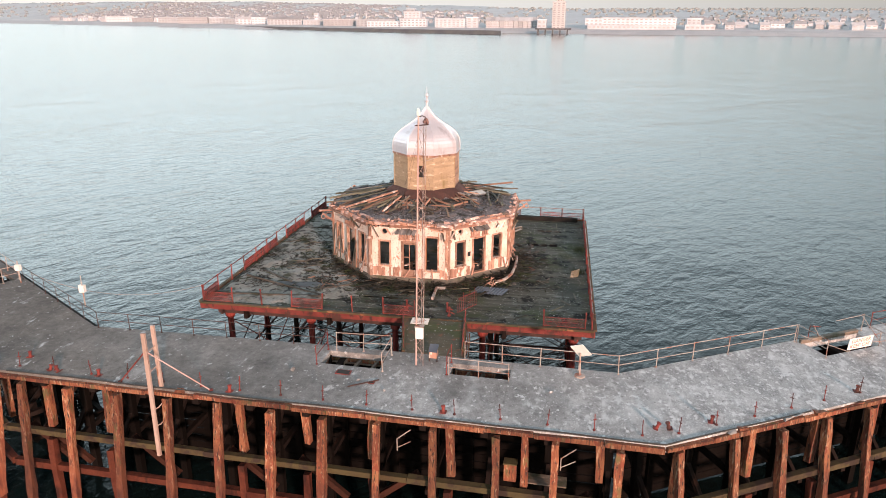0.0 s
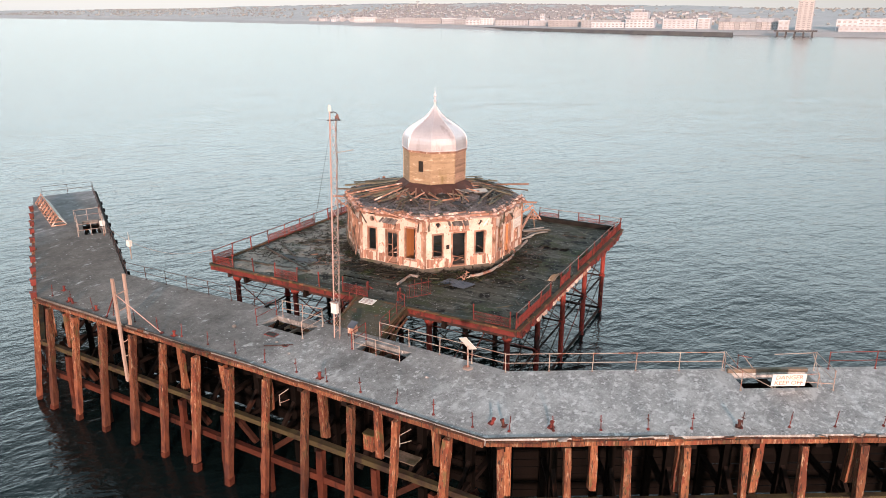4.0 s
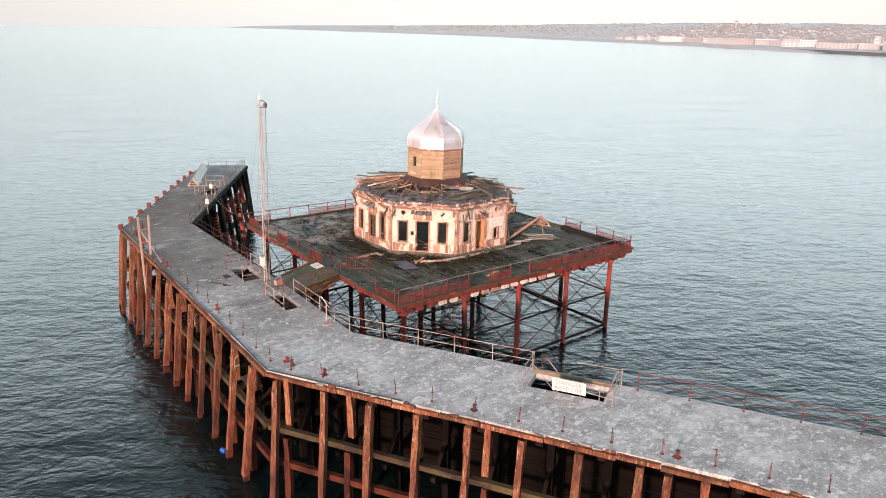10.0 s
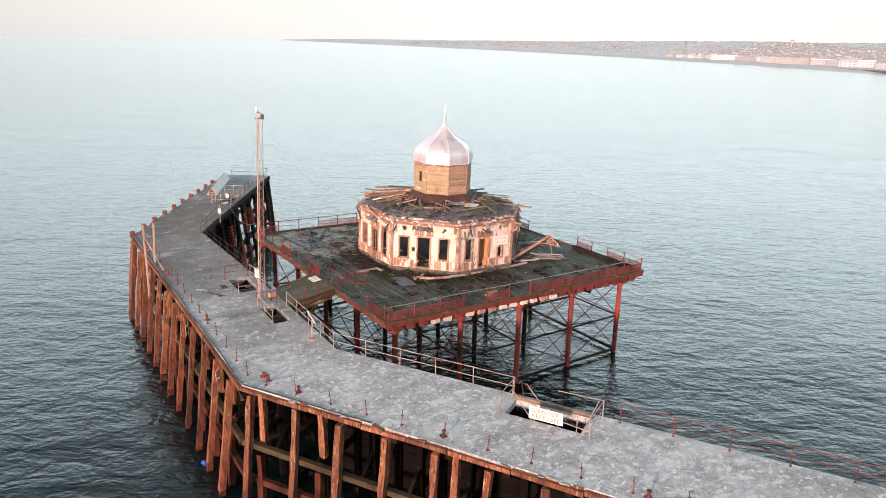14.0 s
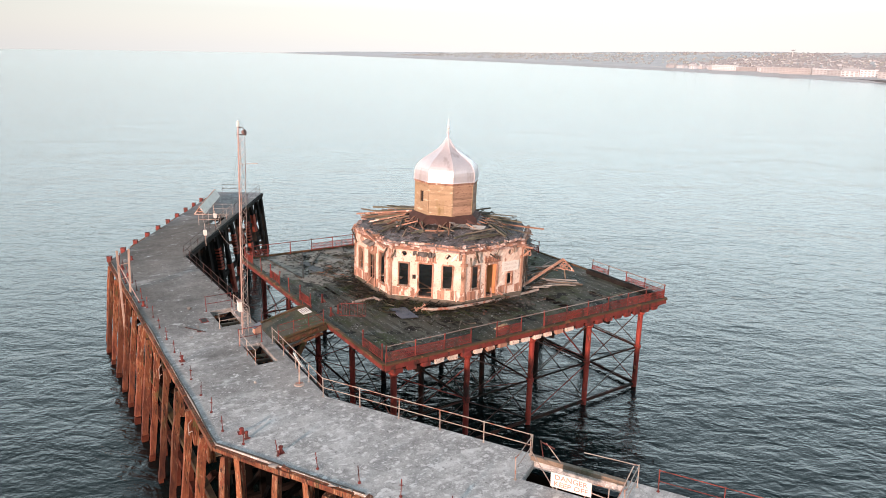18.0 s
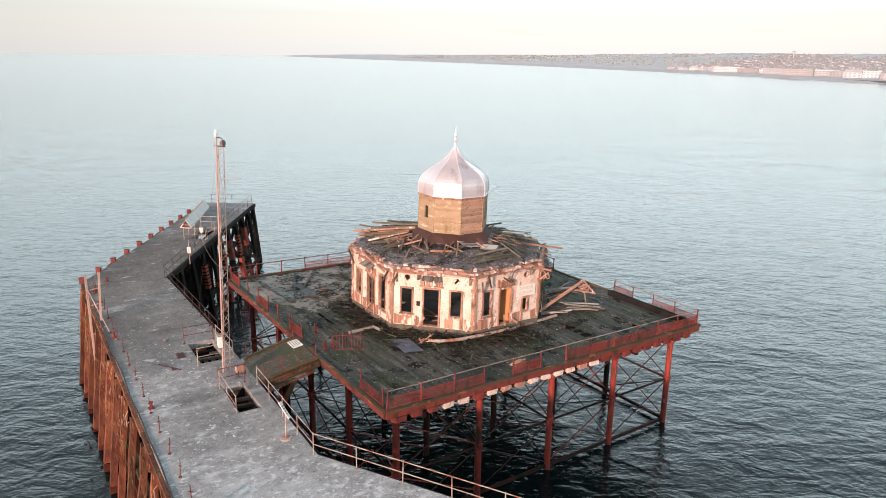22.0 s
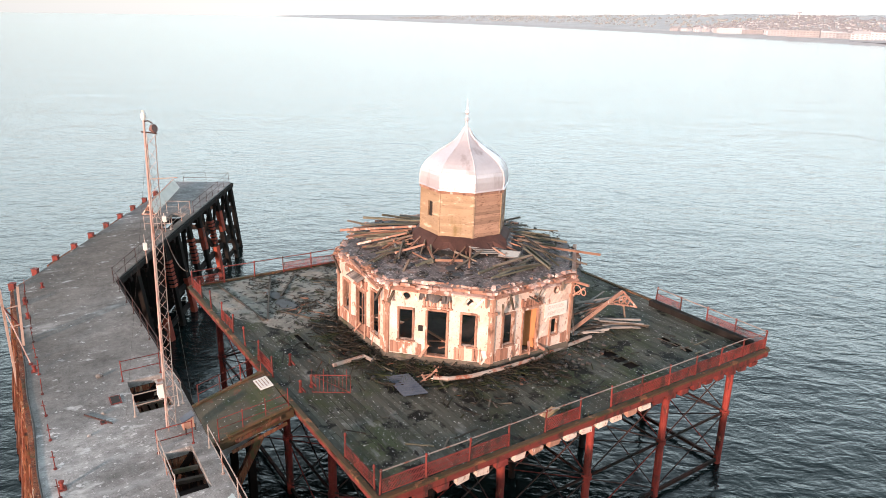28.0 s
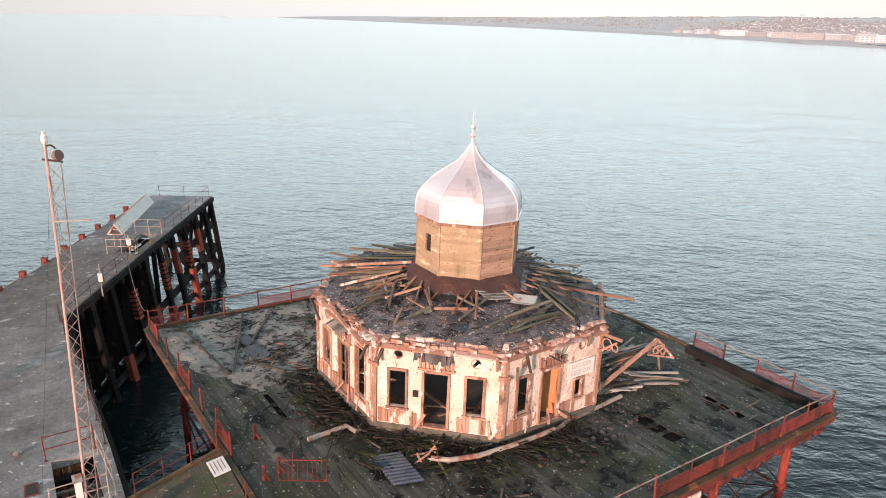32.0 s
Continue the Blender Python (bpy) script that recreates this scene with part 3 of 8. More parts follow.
for (x0_, y0_, z0_), (x1_, y1_, z1_) in zip(crest, crest[1:]):
    arm.hexa([(x0_, y0_ - 7, -1), (x1_, y1_ - 7, -1), (x1_, y1_ + 7, -1), (x0_, y0_ + 7, -1)], [(x0_, y0_ - 3, z0_), (x1_, y1_ - 3, z1_), (x1_, y1_ + 3, z1_), (x0_, y0_ + 3, z0_)])
solid("breakwater", arm, STONE, "dark stone breakwater curving out from the shore", "breakwater", kind="structure")


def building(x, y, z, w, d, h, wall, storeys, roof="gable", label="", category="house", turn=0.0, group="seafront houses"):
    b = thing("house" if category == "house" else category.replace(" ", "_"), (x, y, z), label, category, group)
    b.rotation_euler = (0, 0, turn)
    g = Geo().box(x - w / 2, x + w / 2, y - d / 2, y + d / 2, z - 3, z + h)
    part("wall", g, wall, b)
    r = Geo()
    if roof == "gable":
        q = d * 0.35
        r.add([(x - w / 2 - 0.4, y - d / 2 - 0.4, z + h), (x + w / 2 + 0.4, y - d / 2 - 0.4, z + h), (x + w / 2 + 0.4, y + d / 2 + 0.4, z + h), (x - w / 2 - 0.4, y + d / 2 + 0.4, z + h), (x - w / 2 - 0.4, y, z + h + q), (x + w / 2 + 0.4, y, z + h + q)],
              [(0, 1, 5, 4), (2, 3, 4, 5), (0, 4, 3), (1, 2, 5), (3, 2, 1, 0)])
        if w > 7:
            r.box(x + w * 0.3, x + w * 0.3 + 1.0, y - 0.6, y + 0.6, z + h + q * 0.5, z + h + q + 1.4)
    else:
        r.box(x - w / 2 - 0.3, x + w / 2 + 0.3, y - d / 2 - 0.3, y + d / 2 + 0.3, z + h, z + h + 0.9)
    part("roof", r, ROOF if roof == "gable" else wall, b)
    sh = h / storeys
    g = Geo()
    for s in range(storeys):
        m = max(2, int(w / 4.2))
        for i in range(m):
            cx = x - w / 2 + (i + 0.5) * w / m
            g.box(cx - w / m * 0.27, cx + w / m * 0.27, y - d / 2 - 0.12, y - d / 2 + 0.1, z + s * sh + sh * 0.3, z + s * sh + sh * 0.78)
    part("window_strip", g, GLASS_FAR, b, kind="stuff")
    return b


far = random.Random(21)
# villas along the front, to the right of the long blocks
x = 470.0
while x > 122:
    y, h = coast_at(x)
    w = far.uniform(7, 13)
    pale = far.random() < 0.65
    building(x - w / 2, y + far.uniform(34, 60), 3.8, w, 8, far.uniform(4.5, 6.5), CREAM_WALL if pale else BRICK_WALL, 2, "gable",
             "pale rendered seafront villa with a pitched roof" if pale else "red brick seafront villa with a pitched roof")
    x -= w + far.uniform(2, 9)
# terraces along the front of the town
x = -205.0
while x > -800:
    y, h = coast_at(x)
    w = far.uniform(18, 46) if x > -640 else far.uniform(8, 18)
    pale = far.random() < 0.62
    hh = far.uniform(4.8, 7.4) if x > -640 else far.uniform(3.5, 5.5)
    building(x - w / 2, y + far.uniform(30, 44), 3.8, w, 9, hh, CREAM_WALL if pale else BRICK_WALL, 3, "flat" if far.random() < 0.7 else "gable",
             "long cream rendered seafront terrace with rows of windows" if pale else "red brick seafront terrace with rows of windows", group="seafront terraces")
    x -= w + far.uniform(0.8, 6 if x > -640 else 22)
# long blocks and the tower on the front
building(-23.5, 722, 4, 13, 12, 25, BEIGE_WALL, 14, "flat", "tall pale tower block on the seafront", "tower block", group="")
building(-23.0, 722, 29.9, 6, 6, 1.8, BEIGE_WALL, 1, "flat", "low plant room on the tower block's roof", "plant room", group="")
building(-40, 716, 4, 9, 8, 8, CREAM_WALL, 2, "flat", "pale low block beside the tower", "building", group="")
building(12, 716, 4, 17, 12, 9, CREAM_WALL, 3, "flat", "pale block at the end of the long seafront building", "building", group="")
building(56, 718, 4, 71, 12, 10, CREAM_WALL, 4, "flat", "long pale seafront building with window rows", "building", group="")
building(48, 708, 4, 84, 6, 3.2, CREAM_WALL, 1, "flat", "low white arcade before the long building", "arcade", group="")
building(107.5, 714, 4, 13, 12, 9.5, CREAM_WALL, 4, "flat", "pale square seafront block", "building", group="")
building(113, 706, 4, 28, 6, 3.6, CREAM_WALL, 1, "flat", "low white pavilion on the promenade", "building", group="")
building(-133, 738, 4, 46, 10, 8.0, CREAM_WALL, 4, "flat", "long cream seafront terrace", "building", group="")
building(-115, 736, 4, 12, 11, 9.6, CREAM_WALL, 4, "flat", "taller pale end house of the terrace", "building", group="")
building(-183, 750, 4, 30, 12, 8, CREAM_WALL, 3, "flat", "white stepped seafront hotel", "building", group="")
building(-185, 753, 9, 18, 10, 10, CREAM_WALL, 4, "flat", "white middle storeys of the stepped hotel", "building", group="")
building(-187, 754, 16, 9, 8, 6, CREAM_WALL, 2, "flat", "white stepped tower of the seafront hotel", "building", group="")
building(-215, 752, 4, 44, 8, 4.5, CREAM_WALL, 2, "flat", "low white wing of the seafront hotel", "building", group="")
# bay-fronted brick terrace: gabled bays side by side
for i in range(11):
    building(-97 + 4.9 * i, 729, 4, 4.6, 10, 7.0, BRICK_WALL if i % 4 else BEIGE_WALL, 3, "gable", "narrow red brick terrace house with a gabled bay", group="bay-fronted terrace")
building(-312, 790, 4, 4.5, 4.5, 14, CREAM_WALL, 4, "gable", "slim clock tower on the seafront", "tower", group="")
building(-246, 775, 6, 1.2, 1.2, 14, CREAM_WALL, 4, "gable", "thin pale spire above the roofs", "spire", group="")
stump = Geo()
for i in range(5):
    for j in range(2):
        stump.box(-41 + 7 * i, -40 + 7 * i, 668 + 6 * j, 669 + 6 * j, -1, 5)
stump.box(-43, -9, 667, 676, 4.0, 5.2)
solid("pier_stump", stump, STONE, "dark short pier on legs at the shore", "pier")
# town on the slope, too far to tell house from house
walls_a, walls_b, roofs = Geo(), Geo(), Geo()
for i in range(1750):
    # crowded between the wooded slope and the hotel, thin beyond, a row along the far skyline
    x = far.uniform(-830, -330) if i < 1150 else far.uniform(-420, -120) if i < 1380 else far.uniform(-1500, -700) if i < 1600 else far.uniform(110, 480)
    y, h = coast_at(x)
    back = far.uniform(56, 520) if i < 1150 else far.uniform(60, 300) if i < 1380 else far.uniform(450, 600) if i < 1600 else far.uniform(70, 190)
    k = np.interp(back, [r[0] for r in rows_back], [r[2] for r in rows_back])
    base = np.interp(back, [r[0] for r in rows_back], [r[1] for r in rows_back])
    z, w, hh = float(base + h * k * 0.95), far.uniform(2.4, 6.0), far.uniform(1.6, 2.8)
    y += back
    (walls_a if far.random() < 0.68 else walls_b).box(x - w / 2, x + w / 2, y - 2.5, y + 2.5, z - 3, z + hh)
    roofs.add([(x - w / 2 - 0.3, y - 2.8, z + hh), (x + w / 2 + 0.3, y - 2.8, z + hh), (x + w / 2 + 0.3, y + 2.8, z + hh), (x - w / 2 - 0.3, y + 2.8, z + hh), (x - w / 2, y, z + hh + 1.9), (x + w / 2, y, z + hh + 1.9)],
              [(0, 1, 5, 4), (2, 3, 4, 5), (0, 4, 3), (1, 2, 5), (3, 2, 1, 0)])
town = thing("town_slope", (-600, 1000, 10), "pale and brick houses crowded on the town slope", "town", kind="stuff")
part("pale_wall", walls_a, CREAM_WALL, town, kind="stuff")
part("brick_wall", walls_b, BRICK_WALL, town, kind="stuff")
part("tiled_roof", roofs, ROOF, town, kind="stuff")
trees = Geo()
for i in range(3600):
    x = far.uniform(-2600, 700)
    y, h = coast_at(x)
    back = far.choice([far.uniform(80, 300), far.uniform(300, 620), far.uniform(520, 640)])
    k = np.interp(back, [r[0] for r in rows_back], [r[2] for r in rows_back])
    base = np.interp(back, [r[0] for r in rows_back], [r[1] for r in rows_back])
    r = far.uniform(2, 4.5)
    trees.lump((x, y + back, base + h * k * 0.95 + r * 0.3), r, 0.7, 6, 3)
# foliage colour is lightened too, with the haze painted in
TREES = material("haze_pale_foliage", [(0.30, 0.315, 0.305), (0.38, 0.385, 0.375)], 0.02, 0.2, 0.95, bump=0, vary=0)
solid("distant_trees", trees, TREES, "distant trees among the town's houses, paled for haze", "trees", kind="stuff")
mastw = thing("water_tower", (-779, 1260, 30), "slim pale grey water tower on the skyline", "tower")
part("shaft", Geo().tube((-779, 1260, 24), (-779, 1260, 37), 0.9, 8), ROOF, mastw)
part("head", Geo().lathe([(1.0, 35.5), (4.2, 37.1), (4.2, 38.1), (0.5, 38.5)], 12, -779, 1260), ROOF, mastw)

# ---- landing stage: a concrete deck on timber piles, two wings bent back from the middle ----
KX, IN_Y, OUT_Y, BEND = 14.35, -15.6, -21.5, radians(31)
WIDE = IN_Y - OUT_Y
MITRE = WIDE * math.tan(BEND / 2)
WING = {1: 36.0, -1: 27.3}


def wing(side, s, w, z):
    """A place on a wing: s metres along its inner edge from the knee, w metres outwards from that edge."""
    if side < 0:
        w += 0.5 * (1 - w / WIDE)
    x = KX + s * math.cos(BEND) + w * math.sin(BEND)
    y = IN_Y + s * math.sin(BEND) - w * math.cos(BEND)
    return (side * x, y, z)


def wing_box(g, side, s0, s1, w0, w1, z0, z1):
    q = [(s0, w0), (s0, w1), (s1, w1), (s1, w0)]
    if side < 0:
        q = q[::-1]
    return g.hexa([wing(side, s, w, z0) for s, w in q], [wing(side, s, w, z1) for s, w in q])


HOLES = [(-0.5, 2.6, -17.6, -16.2), (6.1, 9.05, -17.4, -16.3)]
pier = thing("pier_deck", (0, -18.5, DECK_Z), "grey weathered concrete landing-stage deck spotted with bird droppings", "pier deck", kind="structure")
T, JOINT = 0.34, 0.004


def inner_y(x):
    """The inner edge falls back a little towards the far knee."""
    return IN_Y - 0.43 * min(1.0, max(0.0, (-0.5 - x) / (KX - 0.5)))


def slab_box(x0, x1, y0, y1):
    a, b = x0 + JOINT, x1 - JOINT
    q = [(a, y0), (b, y0), (b, inner_y(b) if y1 == IN_Y else y1), (a, inner_y(a) if y1 == IN_Y else y1)]
    part("deck_slab", Geo().prism(q, DECK_Z - T, DECK_Z), CONCRETE, pier)


for h in HOLES:
    slab_box(h[0], h[1], OUT_Y, h[2])
    slab_box(h[0], h[1], h[3], IN_Y)
for x0, x1 in ((-KX, -9.8), (-9.8, -5.2), (-5.2, HOLES[0][0]), (HOLES[0][1], HOLES[1][0]), (HOLES[1][1], KX)):
    slab_box(x0, x1, OUT_Y, IN_Y)
for side in (1, -1):
    tri = [(side * KX, inner_y(side * KX)), (side * KX, OUT_Y), (side * (KX + MITRE), OUT_Y), wing(side, 0, WIDE, 0)[:2], wing(side, 0, 0, 0)[:2]][:4 if side > 0 else 5]
    part("deck_slab", Geo().prism(tri if side > 0 else tri[::-1], DECK_Z - T, DECK_Z), CONCRETE, pier)
    L = WING[side]
    c0, c1, c2 = (11.12, 14.9, 0.5) if side > 0 else (11.2, 15.6, 0.6)
    for s0, s1, w0, w1 in ((0, 5.6, 0, WIDE), (5.6, c0, 0, WIDE), (c0, c1, 0, c2), (c0, c1, 2.0, WIDE), (c1, 20.0, 0, WIDE), (20.0, 24.4, 0, WIDE), (24.4, L, 0, WIDE)):
        part("deck_slab", wing_box(Geo(), side, s0 + 0.001, s1 - 0.001, w0, w1, DECK_Z - T, DECK_Z), CONCRETE, pier)

# edge timbers of the deck, in lengths, some gone
edge = thing("fender_edge", (0, OUT_Y, DECK_Z), "rust-stained timber edge beam along the landing stage", "edge beam", kind="structure")


def outer_line(u):
    """A run along the outer edge: 0 in the middle, positive to the right; returns the place and the outward way."""
    half = KX + MITRE
    if abs(u) <= half:
        return Vector((u, OUT_Y, 0)), Vector((0, -1, 0)), Vector((1, 0, 0))
    side = 1 if u > 0 else -1
    s = abs(u) - half
    p = Vector((side * (half + s * math.cos(BEND)), OUT_Y + s * math.sin(BEND), 0))
    return p, Vector((side * math.sin(BEND), -math.cos(BEND), 0)), Vector((math.cos(BEND), side * math.sin(BEND), 0)) 


HALF = KX + MITRE
LEFT_END, RIGHT_END = -(HALF + 27.3 - MITRE), HALF + 36.0 - MITRE
u = LEFT_END
k = 0
while u < RIGHT_END - 0.5:
    w = rng.uniform(1.6, 3.4)
    v = min(u + w, RIGHT_END)
    for c in (-HALF, HALF):
        if u < c < v:
            v = c
    if v - u > 0.3:
        (a, o, t), (b, o2, t2) = outer_line(u + 0.02), outer_line(v - 0.02)
        drop = rng.uniform(0.0, 0.10)
        if rng.random() < 0.9:
            g = Geo().beam(a + o * 0.10 + Vector((0, 0, DECK_Z - 0.13 - drop)), b + o * 0.10 + Vector((0, 0, DECK_Z - 0.13 - drop - rng.uniform(-0.05, 0.05))), 0.19, rng.uniform(0.16, 0.24)).shake(0.022)
            part("edge_timber", g, PILE, edge)
        n_ = max(1, round((v - u) / 0.55))
        for j in range(n_):
            if rng.random() < (0.34 if u > HALF - 1 else 0.10):
                p = a.lerp(b, (j + 0.5) / n_) + o * rng.uniform(-0.02, 0.10) + Vector((0, 0, DECK_Z - rng.uniform(0.0, 0.06)))
                w_ = (v - u) / n_ * rng.uniform(0.3, 0.52)
                g = Geo().beam(p - t * w_, p + t * w_, rng.uniform(0.16, 0.30), rng.uniform(0.05, 0.10), twist=rng.uniform(-0.5, 0.2)).shake(0.055)
                part("coping_lump", g, CONCRETE_EDGE if rng.random() < 0.75 else PILE, edge)
        k += 1
    u = v

# piles, walings and the dark framing beneath
piles = thing("pile_row", (0, OUT_Y, 0), "rust-orange timber fender piles standing in the sea", "piles", kind="structure")


wear = random.Random(33)


def pile(u, out, z0, z1, w, mat, name="pile", lean=0.0, lead=0.0, rake=0.0):
    p, o, t = outer_line(u)
    a = p + o * (out + rake * (6.9 - z0)) + Vector((0, 0, z0)) + t * lead
    b = p + o * (out + rake * (6.9 - z1) + lean) + Vector((0, 0, z1))
    # a squared log, worn thin and split unevenly along its length
    g = Geo()
    n = max(2, int((b - a).length / 0.8))
    for i in range(n + 1):
        c = a.lerp(b, i / n)
        k0, k1 = wear.uniform(0.42, 0.54), wear.uniform(0.42, 0.54)
        for su, sv in ((-1, -1), (1, -1), (1, 1), (-1, 1)):
            g.v.append(tuple(c + t * (su * w * k0 + wear.uniform(-0.03, 0.03)) + o * (sv * w * k1 + wear.uniform(-0.03, 0.03)) + Vector((0, 0, wear.uniform(-0.06, 0.06) if i in (0, n) else 0))))
    g.f = [(4 * i + j, 4 * i + (j + 1) % 4, 4 * i + 4 + (j + 1) % 4, 4 * i + 4 + j) for i in range(n) for j in range(4)] + [(3, 2, 1, 0), tuple(4 * n + j for j in range(4))]
    return part(name, g, mat, piles)


us = [-14.65, -12.05, -9.4, -6.7, -4.1, -1.45, 1.05, 3.62, 6.2, 9.0, 11.55, 14.22, 16.62]
us += [-HALF - 0.2 - 2.62 * i for i in range(10) if -HALF - 0.2 - 2.62 * i > LEFT_END]
us += [19.5 + 2.555 * i for i in range(14) if 19.5 + 2.555 * i < RIGHT_END]
HUNG = [-13.6, -10.2, -3.2, 0.1, 3.3, 6.85, 10.2, 13.4, 17.0, 20.7, 24.5, 28.0, 32.2, 35.95]
for u in us:
    w = rng.uniform(0.29, 0.38)
    z = rng.uniform(6.72, 6.9)
    foot = rng.uniform(0.2, 0.55)
    pile(u, 0.12, foot, z, w, PILE, lead=rng.uniform(-0.10, 0.10), rake=0.13)
    pile(u, 0.12, -1.5, foot, w * 0.98, REDFOUL, "fouled_foot", rake=0.13)
# short hung timbers between, their lower ends broken off, and the fouled stumps below
for i, u in enumerate(HUNG):
    w = rng.uniform(0.30, 0.36)
    low = (4.15, 4.3, 4.1, 5.0, 4.6, 4.2, 4.1, 4.9, 4.0, 4.4, 4.2, 4.1, 4.6, 4.2)[i]
    pile(u, -0.30, low, 6.86, w, PILE, "hung_timber", lead=rng.uniform(-0.10, 0.10))
    pile(u, -0.15, -1.0, rng.uniform(3.3, 3.9), w, REDFOUL, "inner_post", rake=0.06, lead=rng.uniform(0.0, 0.15))
for i in range(10):
    u = -HALF - 1.5 - 2.62 * i
    if u > LEFT_END and rng.random() < 0.6:
        pile(u, -0.55, rng.uniform(3.6, 5.2), 6.86, rng.uniform(0.24, 0.32), PILE, "hung_timber", lead=rng.uniform(-0.12, 0.12))
for out, z, h, mat, nm in ((0.16, 4.05, 0.30, WALING, "waling"), (0.1, 2.0, 0.34, REDFOUL, "lower_waling")):
    for a, b in ((LEFT_END, -HALF), (-HALF, -5), (-5, 5), (5, HALF), (HALF, HALF + 12), (HALF + 12, RIGHT_END)):
        (p, o, t), (q, o2, t2) = outer_line(a + 0.01), outer_line(b - 0.01)
        part(nm, Geo().beam(p + o * out + Vector((0, 0, z)), q + o2 * out + Vector((0, 0, z)), 0.30, h).shake(0.02), mat, piles)
for i in range(8):
    u = rng.uniform(-HALF, HALF + 14)
    p, o, t = outer_line(u)
    a = p - o * 0.45 + Vector((0, 0, 2.1))
    part("brace", Geo().beam(a, a + t * rng.choice((-2.3, 2.3)) + Vector((0, 0, 1.9)), 0.24, 0.28), FOUL, piles)

under = thing("under_frame", (0, -18, 0), "tarred timber framing beneath the landing stage, darkened for shade", "framing", kind="structure")
for u in [LEFT_END + 0.6 + 2.75 * i for i in range(32) if LEFT_END + 0.6 + 2.75 * i < RIGHT_END]:
    p, o, t = outer_line(u)
    if u < -HALF - 7:
        part("cross_beam", Geo().beam(p + Vector((0, 0, 6.72)), p - o * (WIDE - 0.1) + Vector((0, 0, 6.72)), 0.32, 0.30), TAR_SHADE, under)
        continue
    for dep in (2.6, 5.2):
        q = p - o * dep
        if dep > 3 and (u < -HALF or HALF < u < HALF + 2):
            continue
        # unseen inner columns, coloured near black for the shade under the deck
        part("column", Geo().beam(q + Vector((0, 0, -1.5)), q + Vector((0, 0, 6.6)), 0.36, 0.36, o), SHADE_BLACK, under)
    part("cross_beam", Geo().beam(p + Vector((0, 0, 6.72)), p - o * (WIDE - 0.1) + Vector((0, 0, 6.72)), 0.32, 0.30), TAR_SHADE, under)
    part("cross_beam", Geo().beam(p - o * 0.9 + Vector((0, 0, 2.6)), p - o * (WIDE - 0.2) + Vector((0, 0, 2.6)), 0.26, 0.26), TAR_SHADE, under)
    part("cross_brace", Geo().beam(p - o * 1.0 + Vector((0, 0, 2.4)), p - o * 5.2 + Vector((0, 0, 6.4)), 0.2, 0.24), TAR_SHADE, under)

# added black boards that stand in for shade under the middle and the wings
back = thing("back_boarding", (0, IN_Y, 4), "added black boarding that stands in for shade under the landing stage", "boarding", kind="structure")
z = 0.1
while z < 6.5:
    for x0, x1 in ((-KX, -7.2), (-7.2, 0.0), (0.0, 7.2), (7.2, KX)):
        part("back_board", Geo().box(x0 + 0.02, x1 - 0.02, IN_Y + 0.28 - 0.9, IN_Y + 0.36 - 0.9, z, z + rng.uniform(0.40, 0.46)), SHADE_BLACK, back)
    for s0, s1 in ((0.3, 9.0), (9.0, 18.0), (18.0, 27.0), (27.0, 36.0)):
        part("back_board", wing_box(Geo(), 1, s0 + 0.02, s1 - 0.02, 0.55, 0.63, z, z + rng.uniform(0.40, 0.46)), SHADE_BLACK, back)
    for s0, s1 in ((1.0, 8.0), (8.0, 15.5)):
        part("back_board", wing_box(Geo(), -1, s0 + 0.02, s1 - 0.02, 1.5, 1.58, z, z + rng.uniform(0.40, 0.46)), SHADE_BLACK, back)
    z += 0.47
# ---- pavilion platform ----
PX0, PX1, PY0, PY1 = -10.4, 12.65, -12.15, 11.0
PTURN = radians(2.03)
TILT_X, TILT_Y, SETTLE = 0.0045, 0.0215, -0.07
PROT = Matrix.Rotation(PTURN, 4, "Z")
def sag(x, y):
    """How far the tilted deck lies above its mean level."""
    return SETTLE - TILT_X * (x - PX0) - TILT_Y * (y - PY0)


plat = thing("platform", (0, 0, PLAT_Z), "square plank-decked iron platform standing on columns in the sea", "platform", kind="structure")
base = Geo().box(PX0 + 0.1, PX1 - 0.1, PY0 + 0.1, PY1 - 0.1, PLAT_Z - 0.16, PLAT_Z - 0.10)
part("sub_deck", base, TAR_SHADE, plat, "dark boards under the deck")
for name, a, b in (("fascia", (PX0, PY0, 0), (PX1, PY0, 0)), ("fascia", (PX1, PY0, 0), (PX1, PY1, 0)), ("fascia", (PX1, PY1, 0), (PX0, PY1, 0)), ("fascia", (PX0, PY1, 0), (PX0, PY0, 0))):
    a, b = Vector(a), Vector(b)
    d = (b - a).normalized()
    o = Vector((d.y, -d.x, 0))
    part(name, Geo().beam(a + Vector((0, 0, PLAT_Z - 0.2)), b + Vector((0, 0, PLAT_Z - 0.2)), 0.14, 0.30), RED_IRON, plat)
    part("edge_kerb", Geo().beam(a + o * 0.06 + Vector((0, 0, PLAT_Z + 0.03)), b + o * 0.06 + Vector((0, 0, PLAT_Z + 0.03)), 0.2, 0.10), KERB, plat)
    # dark iron here paints in the shade below the fascia
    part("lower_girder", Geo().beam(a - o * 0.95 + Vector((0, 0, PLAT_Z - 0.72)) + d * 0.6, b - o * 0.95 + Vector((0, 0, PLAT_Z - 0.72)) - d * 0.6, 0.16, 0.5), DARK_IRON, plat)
jx = PY0 + 0.8
